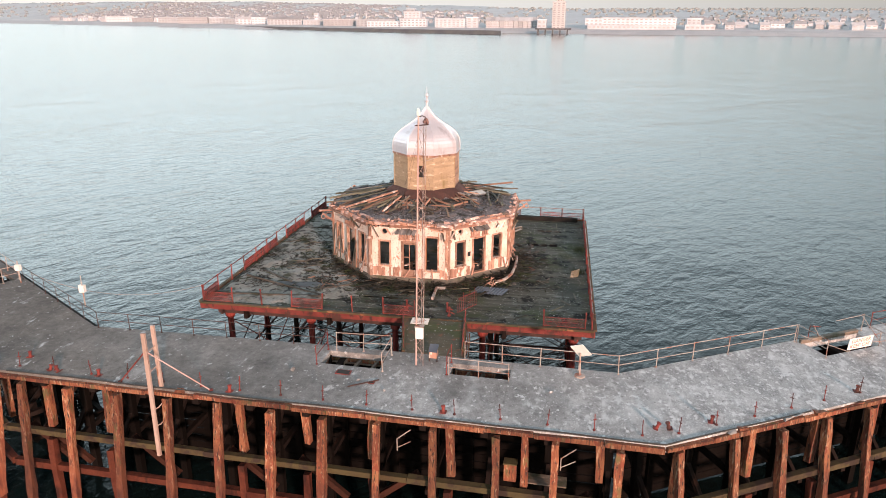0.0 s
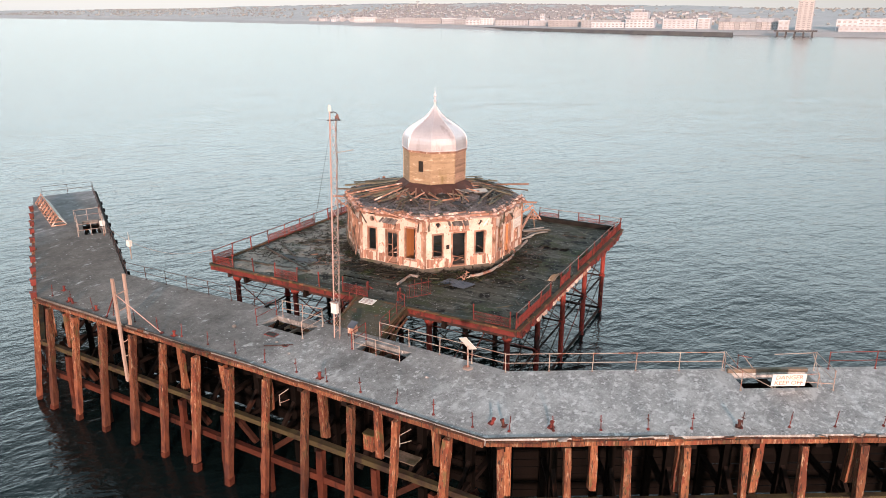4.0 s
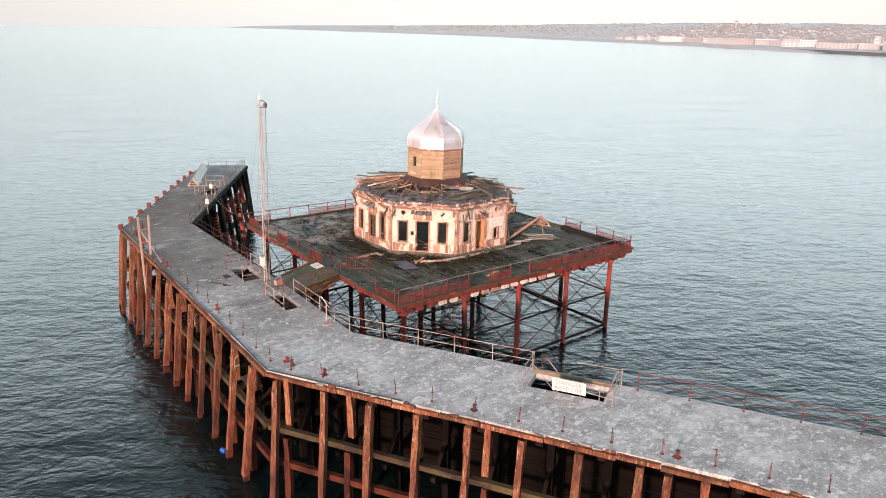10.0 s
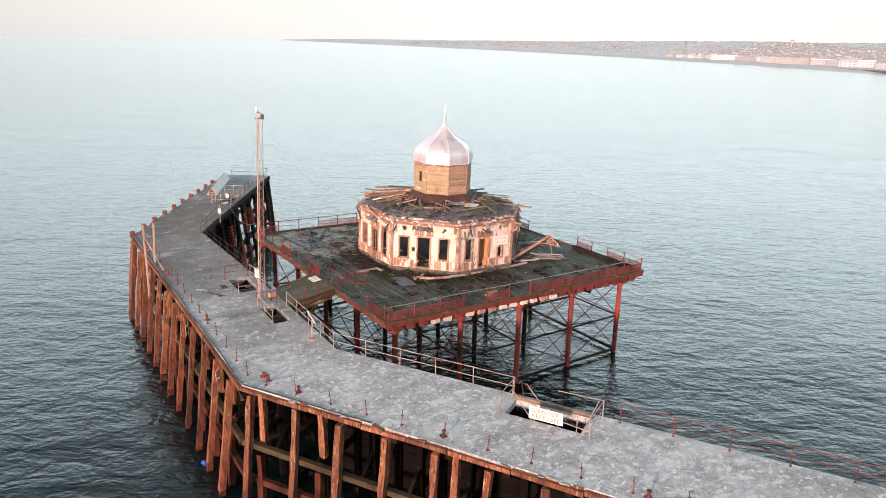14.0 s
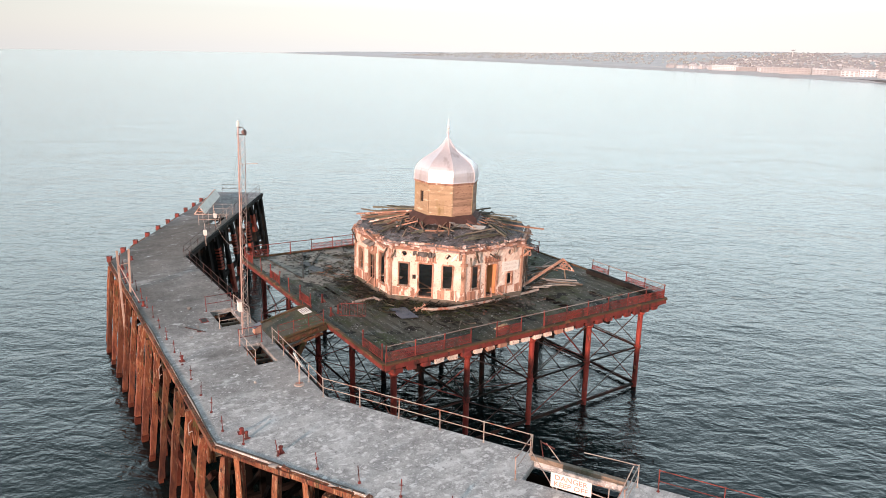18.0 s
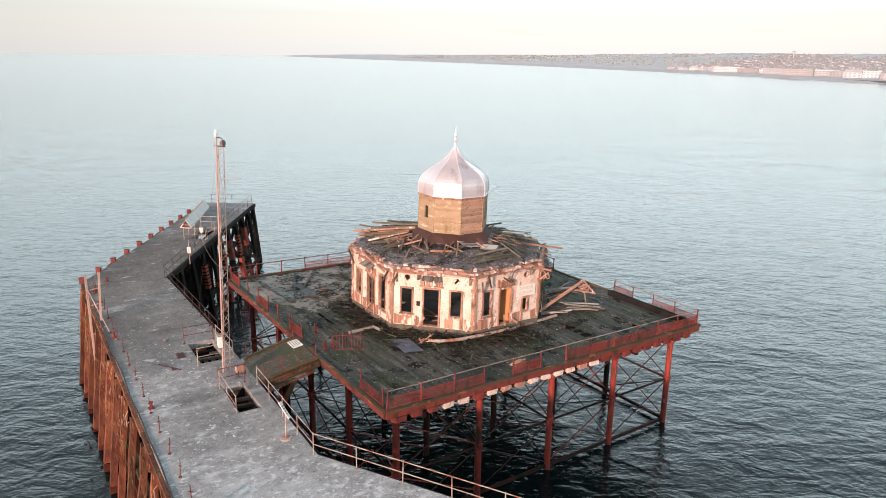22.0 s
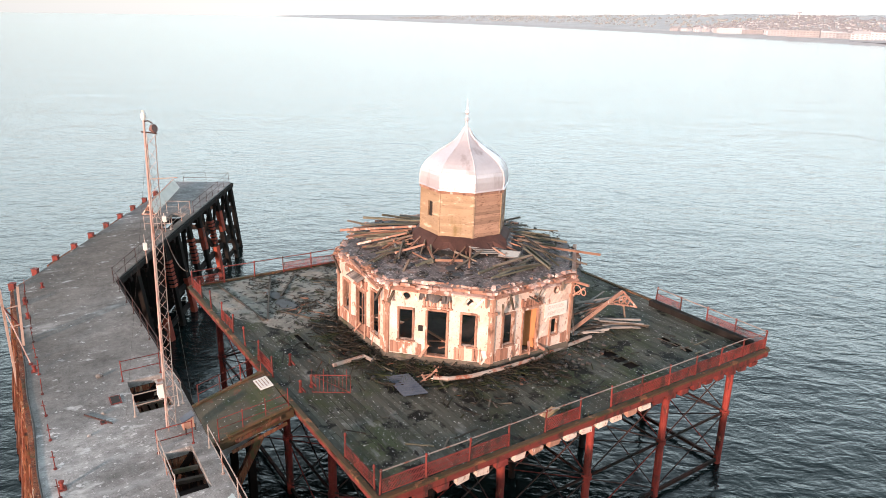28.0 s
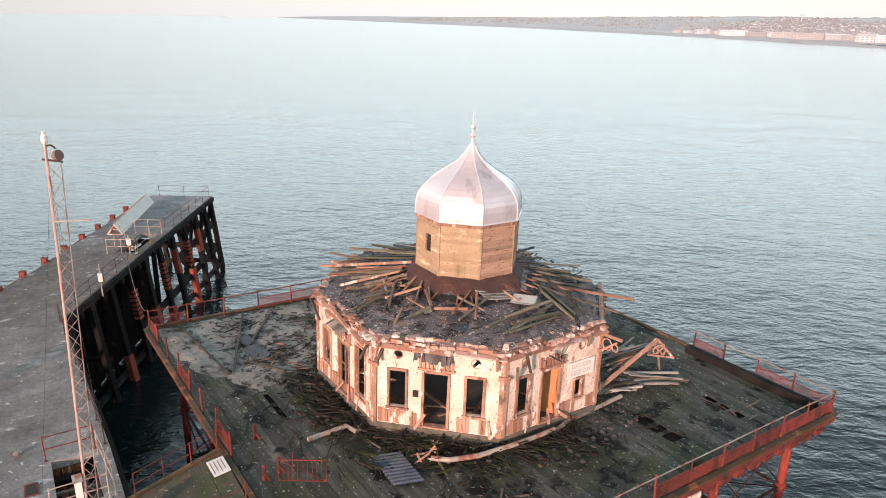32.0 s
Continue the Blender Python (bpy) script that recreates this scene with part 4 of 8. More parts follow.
while jx < PY1 - 0.3:
    part("joist", Geo().box(PX0 + 0.02, PX1 - 0.02, jx - 0.09, jx + 0.09, PLAT_Z - 0.42, PLAT_Z - 0.15), TAR_SHADE, plat)
    part("joist_end", Geo().box(PX1 - 0.4, PX1 + 0.09, jx - 0.28, jx + 0.28, PLAT_Z - 0.62, PLAT_Z - 0.355).shake(0.035), rng.choice([CREAM, BARE, CREAM]) if -9.0 < jx < 2.4 and rng.random() < 0.88 else RED_IRON, plat)
    # dark blocks stand in for the shaded gaps between joist ends
    part("ledger_gap", Geo().box(PX1 - 0.5, PX1 - 0.1, jx + 0.26, jx + 0.66, PLAT_Z - 0.50, PLAT_Z - 0.36), TAR_SHADE, plat)
    jx += 0.92

COLX, COLY = [-9.2, -4.0, 1.2, 6.4, 11.6], [-11.0, -5.85, -0.68, 4.5, 9.7]
# fouled iron, also darkened for shade under the platform
FOUL_SHADE_IRON = material("fouled_shaded_iron", [(0.030, 0.018, 0.015), (0.085, 0.024, 0.018)], 1.2, 12, 0.85, grain=0.6, spec=0.25, stains=[((0.016, 0.013, 0.011), 0.9, 0.5, 0.1, (1, 1, 0.4))])
# the same iron with sunlight put into its red
COLUMN = material("sunlit_red_column_iron", [(0.27, 0.034, 0.027), (0.36, 0.060, 0.040)], 1.4, 20, 0.8, bump=0.5, grain=0.6, vary=0.25, stains=[((0.05, 0.018, 0.014), 1.6, 0.55, 0.1, (1, 1, 0.4)), ((0.42, 0.16, 0.09), 4.0, 0.64, 0.05, (1, 1, 0.5))])
frame_ = thing("platform_columns", (0, 0, 0), "red-rusted cast-iron columns with crossed tie rods", "columns", kind="structure")
for ix, x in enumerate(COLX):
    for iy, y in enumerate(COLY):
        outer = ix in (0, 4) or iy in (0, 4)
        # sunlit red on the near sides, painted shade on the columns within
        part("column_foot", Geo().lathe([(0.185, -1.5), (0.185, 3.1), (0.25, 3.12), (0.25, 3.20)], 12, x, y), COLUMN if ix == 4 or iy == 0 else FOUL_SHADE_IRON, frame_, "rust-red column foot, darkened for shade away from the near sides", smooth=False)
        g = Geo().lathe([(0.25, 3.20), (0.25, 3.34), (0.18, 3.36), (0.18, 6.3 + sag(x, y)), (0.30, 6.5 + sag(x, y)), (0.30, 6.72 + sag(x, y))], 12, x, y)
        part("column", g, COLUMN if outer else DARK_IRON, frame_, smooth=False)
for along, (run, cross) in enumerate(((COLX, COLY), (COLY, COLX))):
    def at(u, v, z):
        return (u, v, z) if along == 0 else (v, u, z)
    for i, p in enumerate(cross):
        rim = i in (0, 4)
        for j, (a, b) in enumerate(zip(run, run[1:])):
            if rim or j % 2:
                part("tie_beam", Geo().beam(at(a, p, 3.2), at(b, p, 3.2), 0.09, 0.10), FOUL_SHADE_IRON, frame_)
            for z0, z1 in ((0.45, 3.1), (3.3, 6.1)):
                if not rim and rng.random() < 0.12:
                    continue
                for u0_, u1_ in ((z0, z1), (z1, z0)):
                    part("tie_rod", Geo().tube(at(a, p, u0_), at(b, p, u1_), 0.034, 5), COLUMN if rng.random() < 0.4 else DARK_IRON, frame_)
            if rim:
                part("foot_beam", Geo().beam(at(a, p, 0.25), at(b, p, 0.25), 0.14, 0.18), FOUL_SHADE_IRON, frame_)
        # unseen bearers, added to darken the reflections in the water below
        if i < 4:
            part("bearer", Geo().beam(at(run[0] - 0.6, p + 1.3, 6.85), at(run[-1] + 0.6, p + 1.3, 6.85), 0.22, 0.55), TAR_SHADE, plat)
        if along == 0:
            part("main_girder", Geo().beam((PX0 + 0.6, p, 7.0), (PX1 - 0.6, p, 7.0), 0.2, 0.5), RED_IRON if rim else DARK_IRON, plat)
for ob in (plat, frame_):
    ob.rotation_euler = (0, 0, PTURN)

# bridge from the landing stage
BX0, BX1 = 3.1, 6.05
bridge = thing("footbridge", (4.6, -13.7, PLAT_Z), "weathered timber footbridge with rusty rails", "footbridge", kind="structure")
BY0, BY1 = IN_Y + 0.02, -12.2


def bridge_at(side, y, dz=0.0):
    """A place on the left (0) or the right (1) edge of the skewed bridge."""
    k = (y - BY0) / (BY1 - BY0)
    x = (3.3 - 0.85 * k, 6.4 - 0.4 * k)[side]
    return Vector((x, y, DECK_Z + 0.02 + (PLAT_Z - 0.10 - DECK_Z) * k + dz))


MOSSY = material("mossy_sodden_plank", [(0.075, 0.068, 0.045), (0.12, 0.105, 0.075)], 0.8, 11, 0.9, bump=0.6, vary=0.12, grain=0.55, stains=[((0.055, 0.065, 0.025), 0.6, 0.48, 0.12, (1, 1, 1)), ((0.16, 0.075, 0.045), 1.3, 0.57, 0.08, (1, 1, 1)), ((0.42, 0.41, 0.39), 7.0, 0.64, 0.02, (1, 1, 1))])
n_ = 15
for i in range(n_):
    y0, y1 = BY0 + (BY1 - BY0) * i / n_, BY0 + (BY1 - BY0) * (i + 0.985) / n_
    q = [bridge_at(0, y0), bridge_at(1, y0), bridge_at(1, y1), bridge_at(0, y1)]
    part("bridge_plank", Geo().hexa([p - Vector((0, 0, 0.06)) for p in q], q).shake(0.006), MOSSY, bridge)
for side in (0, 1):
    a, b = bridge_at(side, BY0 - 0.3, -0.28), bridge_at(side, BY1 + 0.1, -0.28)
    part("bridge_beam", Geo().beam(a, b, 0.20, 0.34), PILE if side == 0 else KERB, bridge)
    part("edge_board", Geo().beam(bridge_at(side, BY0 + 0.6 * side, 0.05), bridge_at(side, BY1, 0.05), 0.14, 0.09), KERB, bridge)
# concrete corbel under the bridge with a raking strut, and two boards that have slipped from its edge
part("corbel", Geo().hexa([(4.0, IN_Y + 0.1, 6.2), (6.25, IN_Y + 0.1, 6.2), (6.1, IN_Y + 1.7, 6.75), (3.9, IN_Y + 1.7, 6.75)], [(4.0, IN_Y + 0.1, 6.88), (6.25, IN_Y + 0.1, 6.88), (6.1, IN_Y + 2.2, 6.95), (3.9, IN_Y + 2.2, 6.95)]), CONCRETE_EDGE, bridge, "grey concrete corbel")
part("raking_strut", Geo().beam((6.3, IN_Y + 0.15, 3.7), (6.15, IN_Y + 2.0, 6.8), 0.30, 0.22, (1, 0, 0)), PILE, bridge, "rust-orange raking strut")
part("raking_strut", Geo().beam((3.5, IN_Y + 0.15, 4.7), (3.2, IN_Y + 1.9, 6.8), 0.24, 0.22, (1, 0, 0)), PILE, bridge)
part("slipped_board", Geo().beam((6.5, IN_Y + 0.9, 7.05), (6.25, IN_Y + 2.9, 7.42), 0.05, 0.16), PILE, bridge, "slipped orange edge board")
part("slipped_board", Geo().beam((6.62, IN_Y + 0.7, 6.72), (6.3, IN_Y + 3.1, 7.10), 0.06, 0.14), PILE, bridge)
for x in (3.1, 5.9):
    part("bridge_post", Geo().beam((x, -14.0, -1.5), (x, -14.0, 6.9), 0.3, 0.3), TAR_SHADE, bridge)
# ---- the pavilion: an eight-sided hall, its broken roof, the boarded drum and the onion dome ----
CX, CY, AP = 1.36, -0.56, 6.1
HALL_Z = PLAT_Z + 0.18
WALL_Z0, WALL_Z1 = HALL_Z, 11.40
SIDE = 2 * AP * math.tan(math.pi / 8)
hall = thing("pavilion", (CX, CY, HALL_Z), "derelict eight-sided cream-painted pavilion with broken roof and onion dome", "pavilion")


def face_frame(k, ap=AP):
    """Face k looks along 45 k degrees: its middle on the plan, the way along it and outwards."""
    a = radians(45 * k)
    o = Vector((math.cos(a), math.sin(a), 0))
    t = Vector((-math.sin(a), math.cos(a), 0))
    return Vector((CX, CY, 0)) + o * ap, t, o


def slab(g, k, u0, u1, z0, z1, out0=0.0, out1=-0.16):
    """A piece of wall on face k between u0 and u1 metres from its middle."""
    m, t, o = face_frame(k)
    q = [m + t * u0 + o * out0, m + t * u1 + o * out0, m + t * u1 + o * out1, m + t * u0 + o * out1]
    return g.hexa([(p.x, p.y, z0) for p in q], [(p.x, p.y, z1) for p in q])


# openings of each face: middle, width, sill, head, kind
STD = [(-1.55, 0.72, 0.78, 2.36, "window"), (-0.05, 1.0, 0.06, 2.40, "door"), (1.45, 0.72, 0.80, 2.40, "window")]
SMALL = [(-1.55, 0.66, 0.78, 2.36, "window"), (-0.15, 1.0, 0.04, 2.34, "door"), (1.40, 0.52, 0.68, 1.52, "window")]
TALL = [(-1.55, 0.72, 0.78, 2.36, "window"), (0.05, 0.95, 0.04, 2.36, "door"), (1.5, 0.85, 0.55, 2.75, "window")]
TORN = [(-1.5, 0.8, 0.6, 2.6, "window"), (0.1, 1.15, 0.04, 2.6, "door"), (1.55, 0.8, 0.55, 2.6, "window")]
FACES = {0: SMALL, 1: STD, 2: STD, 3: STD, 4: TORN, 5: TORN, 6: TALL, 7: STD}
LATH = material("diagonal_lining_board", [(0.76, 0.62, 0.54), (0.62, 0.44, 0.35)], 1.0, 14, 0.8, vary=0.18, grain=0.3, stains=[((0.48, 0.27, 0.19), 1.6, 0.60, 0.06, (1, 1, 0.7)), ((0.84, 0.73, 0.65), 1.5, 0.50, 0.12, (1, 1, 1))])
DARKTILE = material("dark_canopy_tile", [(0.15, 0.135, 0.13), (0.24, 0.215, 0.205)], 2, 14, 0.85, vary=0.4)
ORANGE_IN = material("orange_inner_board", [(0.48, 0.17, 0.06), (0.58, 0.25, 0.10)], 1.2, 14, 0.6, stretch=UP, grain=0.4)
IVORY = CREAM


def on_face(k, u, z, out=0.0):
    m, t, o = face_frame(k)
    q = m + t * u + o * out
    return Vector((q.x, q.y, HALL_Z + z))


def holed_panel(g, k, u0, u1, z0, z1, cu, cz, r, out0, out1, n=16):
    """A wall panel with a round hole right through."""
    def rim(a):
        c, s = math.cos(a), math.sin(a)
        q = min((u1 - cu) / c if c > 1e-6 else 9, (u0 - cu) / c if c < -1e-6 else 9, (z1 - cz) / s if s > 1e-6 else 9, (z0 - cz) / s if s < -1e-6 else 9)
        return cu + c * q, cz + s * q
    corners = [math.atan2(z - cz, u - cu) % (2 * math.pi) for u in (u0, u1) for z in (z0, z1)]
    angs = sorted([2 * math.pi * i / n for i in range(n)] + corners)
    m = len(angs)
    pts = []
    for out in (out0, out1):
        pts += [tuple(on_face(k, cu + r * math.cos(a), cz + r * math.sin(a), out)) for a in angs]
        pts += [tuple(on_face(k, *rim(a), out)) for a in angs]
    fs = []
    for i in range(m):
        j = (i + 1) % m
        fs += [(i, m + i, m + j, j), (2 * m + i, 2 * m + j, 3 * m + j, 3 * m + i), (i, j, 2 * m + j, 2 * m + i)]
    g.add(pts, fs)


for k in range(8):
    cuts = FACES[k]
    wall = Geo()
    edges = [-SIDE / 2] + [e for c, w, *_ in cuts for e in (c - w / 2, c + w / 2)] + [SIDE / 2]
    top = 10.6 if k == 2 else WALL_Z1
    H = top - HALL_Z
    for i in range(len(edges) - 1):
        a, b = edges[i], edges[i + 1]
        if i % 2 == 0:
            slab(wall, k, a, b, WALL_Z0, top)
        else:
            c, w, sill, head, kind = cuts[i // 2]
            slab(wall, k, a, b, WALL_Z0, WALL_Z0 + sill)
            if kind == "window" and k not in (2, 5) and head < 2.7:
                slab(wall, k, a, b, WALL_Z0 + head, WALL_Z0 + 2.62)
                holed_panel(wall, k, a, b, 2.62, H, c, 3.0, 0.17, 0.0, -0.16)
            else:
                slab(wall, k, a, b, WALL_Z0 + head, top)
    face = part("wall", wall.weld(), IVORY, hall, "cream painted boarded wall, flaking")
    for c, w, sill, head, kind in cuts:
        z0, z1 = WALL_Z0 + sill, WALL_Z0 + head
        fr = Geo()
        for e in (c - w / 2, c + w / 2):
            slab(fr, k, e - 0.055, e + 0.05, z0 - 0.05, z1 + 0.06, 0.06, -0.12)
        slab(fr, k, c - w / 2 + 0.05, c + w / 2 - 0.05, z1 - 0.03, z1 + 0.07, 0.055, -0.12)
        if kind == "window":
            slab(fr, k, c - w / 2 - 0.09, c + w / 2 + 0.09, z0 - 0.10, z0 - 0.01, 0.10, -0.12)
        else:
            slab(fr, k, c - w / 2 - 0.05, c + w / 2 + 0.05, z0 - 0.02, z0 + 0.05, 0.10, -0.2)
        part(kind + "_frame", fr.shake(0.008), FRAME, face)
        if kind == "window" and k not in (2, 5) and head < 2.7:
            g = Geo()
            for r, o in ((0.17, 0.002), (0.17, 0.02), (0.195, 0.018), (0.195, 0.002)):
                g.v += [tuple(on_face(k, c + r * math.cos(2 * math.pi * i / 18), 3.0 + r * math.sin(2 * math.pi * i / 18), o)) for i in range(18)]
            g.f = [(j * 18 + i, j * 18 + (i + 1) % 18, ((j + 1) % 4) * 18 + (i + 1) % 18, ((j + 1) % 4) * 18 + i) for j in range(4) for i in range(18)]
            part("roundel", g, FRAME, face, "round moulded vent ring")
        if kind == "door":
            # fretwork head over the door, under a scrap of tiled canopy
            g = Geo()
            slab(g, k, c - w / 2 - 0.22, c + w / 2 + 0.22, z1 + 0.12, z1 + 0.2, 0.12, 0.002)
            part("door_head", g, BARE, face, "bare wooden door head")
            for i in range(9):
                uu = c - w / 2 - 0.12 + (w + 0.24) * i / 8
                g = Geo()
                slab(g, k, uu - 0.05, uu + 0.045, z1 + 0.2, z1 + 0.58 + rng.uniform(-0.12, 0.06), 0.07 + rng.uniform(0, 0.03), 0.002)
                part("fret_slat", g, BARE, face)
            if k in (7, 5, 6, 1, 3):
                for i in range(11):
                    uu = c - w / 2 - 0.35 + rng.uniform(0, w + 0.5)
                    a, b = on_face(k, uu, z1 - HALL_Z + 0.80 + rng.uniform(-0.03, 0.06), 0.02), on_face(k, uu + rng.uniform(-0.1, 0.1), z1 - HALL_Z + 0.60, 0.42 + rng.uniform(-0.12, 0.08))
                    part("canopy_tile", Geo().beam(a, b, rng.uniform(0.1, 0.24), 0.03, twist=rng.uniform(-0.4, 0.4)).shake(0.03), DARKTILE, face)
    # lower dado of upright bare boards, and sloping lining boards above, both cut round the openings
    def clear(u0, u1, z0, z1):
        if k == 7 and u0 < -0.68 and u1 > -0.99 and z0 < 1.62 and z1 > 1.24:
            return False
        return all(u1 < c - w / 2 - 0.09 or u0 > c + w / 2 + 0.09 or z1 < sill - 0.14 or z0 > head + 0.12 for c, w, sill, head, kind in cuts)
    uu = -SIDE / 2 + 0.2
    while uu < SIDE / 2 - 0.3:
        w = rng.uniform(0.10, 0.16)
        zt = 0.62 + rng.uniform(-0.06, 0.05)
        if clear(uu, uu + w, 0.02, zt - 0.05) and rng.random() < 0.86:
            g = Geo()
            slab(g, k, uu + 0.006, uu + w - 0.006, HALL_Z + 0.02 + rng.uniform(0, 0.05), HALL_Z + zt, 0.035 + rng.uniform(0, 0.02), 0.002)
            part("dado_board", g, BARE, face)
        uu += w
    # worn diagonal boards show where the paint has gone, in a herringbone that turns at the door
    worn = random.Random(40 + k)
    bare_at = 0.84 if k == 0 else 0.66
    for side_ in (-1, 1):
        for i in range(46):
            s_ = -SIDE + i * 0.15
            z = 0.68
            while z < 2.9:
                ln_ = worn.uniform(0.18, 0.62)
                u = s_ + (z - 0.68) * 0.8
                u1 = u + ln_ * 0.8
                fade = bare_at * (1.15 if z < 1.5 else 0.6)
                if worn.random() < fade and 0.10 < min(u, u1) and max(u, u1) < SIDE / 2 - 0.26:
                    ua, ub = side_ * u, side_ * u1
                    if clear(min(ua, ub) - 0.04, max(ua, ub) + 0.04, z - 0.03, z + ln_ + 0.03):
                        part("lining_board", Geo().beam(on_face(k, ua, z, 0.008), on_face(k, ub, z + ln_, 0.008), 0.105, 0.018, face_frame(k)[2]), BARE if k in (5, 6) and worn.random() < 0.5 else LATH, face)
                z += ln_ + 0.02
    # leaning loose boards
    for i in range(3 if k in (7, 0, 6) else 13):
        u = rng.uniform(-SIDE / 2 + 0.3, SIDE / 2 - 0.3)
        part("loose_board", Geo().beam(on_face(k, u, 0.05, 0.28), on_face(k, u + rng.uniform(-0.5, 0.5), rng.uniform(0.4, 0.75) if k in (7, 0, 6) else rng.uniform(0.7, 2.6 if k in (4, 5) else 1.4), 0.07), rng.uniform(0.06, 0.14), 0.03, face_frame(k)[2]), BARE if k in (7, 0, 6) else rng.choice([BARE, OLDWOOD, DECKWOOD, REDWOOD]), face)
    g = Geo()
    slab(g, k, -SIDE / 2, SIDE / 2, top - 0.12, top + (0.0 if k == 2 else 0.10), 0.05, -0.14)
    part("frieze_board", g, BARE, face)
    # pilaster at the corner, with a broken cap
    m, t, o = face_frame(k)
    for e in (-1, 1):
        g = Geo()
        e0 = e * (SIDE / 2 + 0.02)
        slab(g, k, min(e0, e0 - e * 0.17), max(e0, e0 - e * 0.17), HALL_Z + 0.0, HALL_Z + 2.45, 0.075, 0.003)
        slab(g, k, min(e0, e0 - e * 0.23), max(e0, e0 - e * 0.23), HALL_Z + 2.45, HALL_Z + 2.62, 0.13, 0.003)
        slab(g, k, min(e0, e0 - e * 0.14), max(e0, e0 - e * 0.14), HALL_Z + 2.62, HALL_Z + 3.28, 0.06, 0.003)
        part("pilaster", g, FRAME, face, "bare wooden corner pilaster")
# a small square vent's darkness as a black panel beside one door, the open door leaf, a glazed door leaf
g = Geo()
slab(g, 7, -0.95, -0.72, HALL_Z + 1.28, HALL_Z + 1.58, 0.012, -0.02)
part("vent_hole", g, BLACK, hall, "black panel painted as a small square vent's dark opening")
m, t, o = face_frame(0)
g = Geo().beam(on_face(0, 0.42, 0.06, -0.2) + Vector((0, 0, 1.15)), on_face(0, -0.02, 0.06, -0.85) + Vector((0, 0, 1.15)), 0.05, 2.3)
part("door_leaf", g, ORANGE_IN, hall, "orange door leaf standing open")
for u in (0.85,):
    g = Geo()
    slab(g, 6, u, u + 0.05, HALL_Z + 0.1, HALL_Z + 2.6, -0.5, -1.5)
    part("inner_partition", g, ORANGE_IN, hall, "orange boarded partition inside")
g = Geo()
for u0_, u1_, z0_, z1_ in ((-0.42, -0.32, 0.06, 2.3), (0.42, 0.52, 0.06, 2.3), (-0.32, 0.42, 2.18, 2.3), (-0.32, 0.42, 0.06, 0.5), (0.02, 0.08, 0.5, 2.18), (-0.32, 0.02, 1.3, 1.37)):
    slab(g, 6, u0_, u1_, HALL_Z + z0_, HALL_Z + z1_, -0.03, -0.08)
part("door_leaf", g, FRAME, hall, "stripped brown door leaf without glass")

ins = random.Random(12)
for k in (7, 0, 6):
    for i in range(6):
        a = on_face(k, ins.uniform(-1.7, 1.7), 0.10 + 0.05 * i, -ins.uniform(0.5, 1.0))
        b = on_face(k, ins.uniform(-1.7, 1.7), 0.10 + ins.uniform(0, 0.5), -ins.uniform(1.2, 2.4))
        part("fallen_board", Geo().beam(a, b, ins.uniform(0.08, 0.16), 0.05), ins.choice([BARE, REDWOOD, FRAME, CREAM]), hall)
plinth = Geo().prism([(CX + (AP + 0.03) / math.cos(math.pi / 8) * math.cos(radians(22.5 + 45 * i)), CY + (AP + 0.03) / math.cos(math.pi / 8) * math.sin(radians(22.5 + 45 * i))) for i in range(8)], 6.95, HALL_Z)
part("plinth", plinth, DECKWOOD, hall, "dark sodden timber plinth")
floor_in = Geo().prism([(CX + (AP - 0.2) / math.cos(math.pi / 8) * math.cos(radians(22.5 + 45 * i)), CY + (AP - 0.2) / math.cos(math.pi / 8) * math.sin(radians(22.5 + 45 * i))) for i in range(8)], HALL_Z + 0.01, HALL_Z + 0.05)
part("inner_floor", floor_in, RUBBLE, hall)


def ring(ap, z):
    r = ap / math.cos(math.pi / 8)
    return [(CX + r * math.cos(radians(22.5 + 45 * i)), CY + r * math.sin(radians(22.5 + 45 * i)), z) for i in range(8)]


roof = Geo()
profile = [(6.10, 11.42), (6.12, 11.66), (5.3, 11.73), (4.0, 11.86), (3.0, 12.10), (2.3, 12.41), (2.2, 12.1), (4.2, 11.60), (5.9, 11.38)]
n = len(profile)
sub = 6
for ap, z in profile:
    r8 = ring(ap, z)
    for i in range(8):
        a, b = Vector(r8[i]), Vector(r8[(i + 1) % 8])
        for q in range(sub):
            p = a.lerp(b, q / sub)
            if ap > 5:
                # seaward rim drawn in to fit its outline from the camera, as broken away
                away = Vector((p.x - CX, p.y - CY, 0))
                az = math.degrees(math.atan2(away.y, away.x))
                p -= away * (0.055 * float(np.interp(az, [8, 28, 150, 165], [0, 1, 1, 0])) + 0.11 * float(np.interp(az, [62, 80, 125, 150], [0, 1, 1, 0])))
            dz = noise.noise(p * 0.9) * 0.10 if 2.5 < ap < 5.5 else noise.noise(p * 2.0) * 0.03
            roof.v.append((p.x, p.y, p.z + dz))
N8 = 8 * sub
roof.f = [(j * N8 + i, j * N8 + (i + 1) % N8, ((j + 1) % n) * N8 + (i + 1) % N8, ((j + 1) % n) * N8 + i) for j in range(n) for i in range(N8)]
roof_ob = part("roof", roof, FELT, hall, "dark torn felt roof strewn with debris")
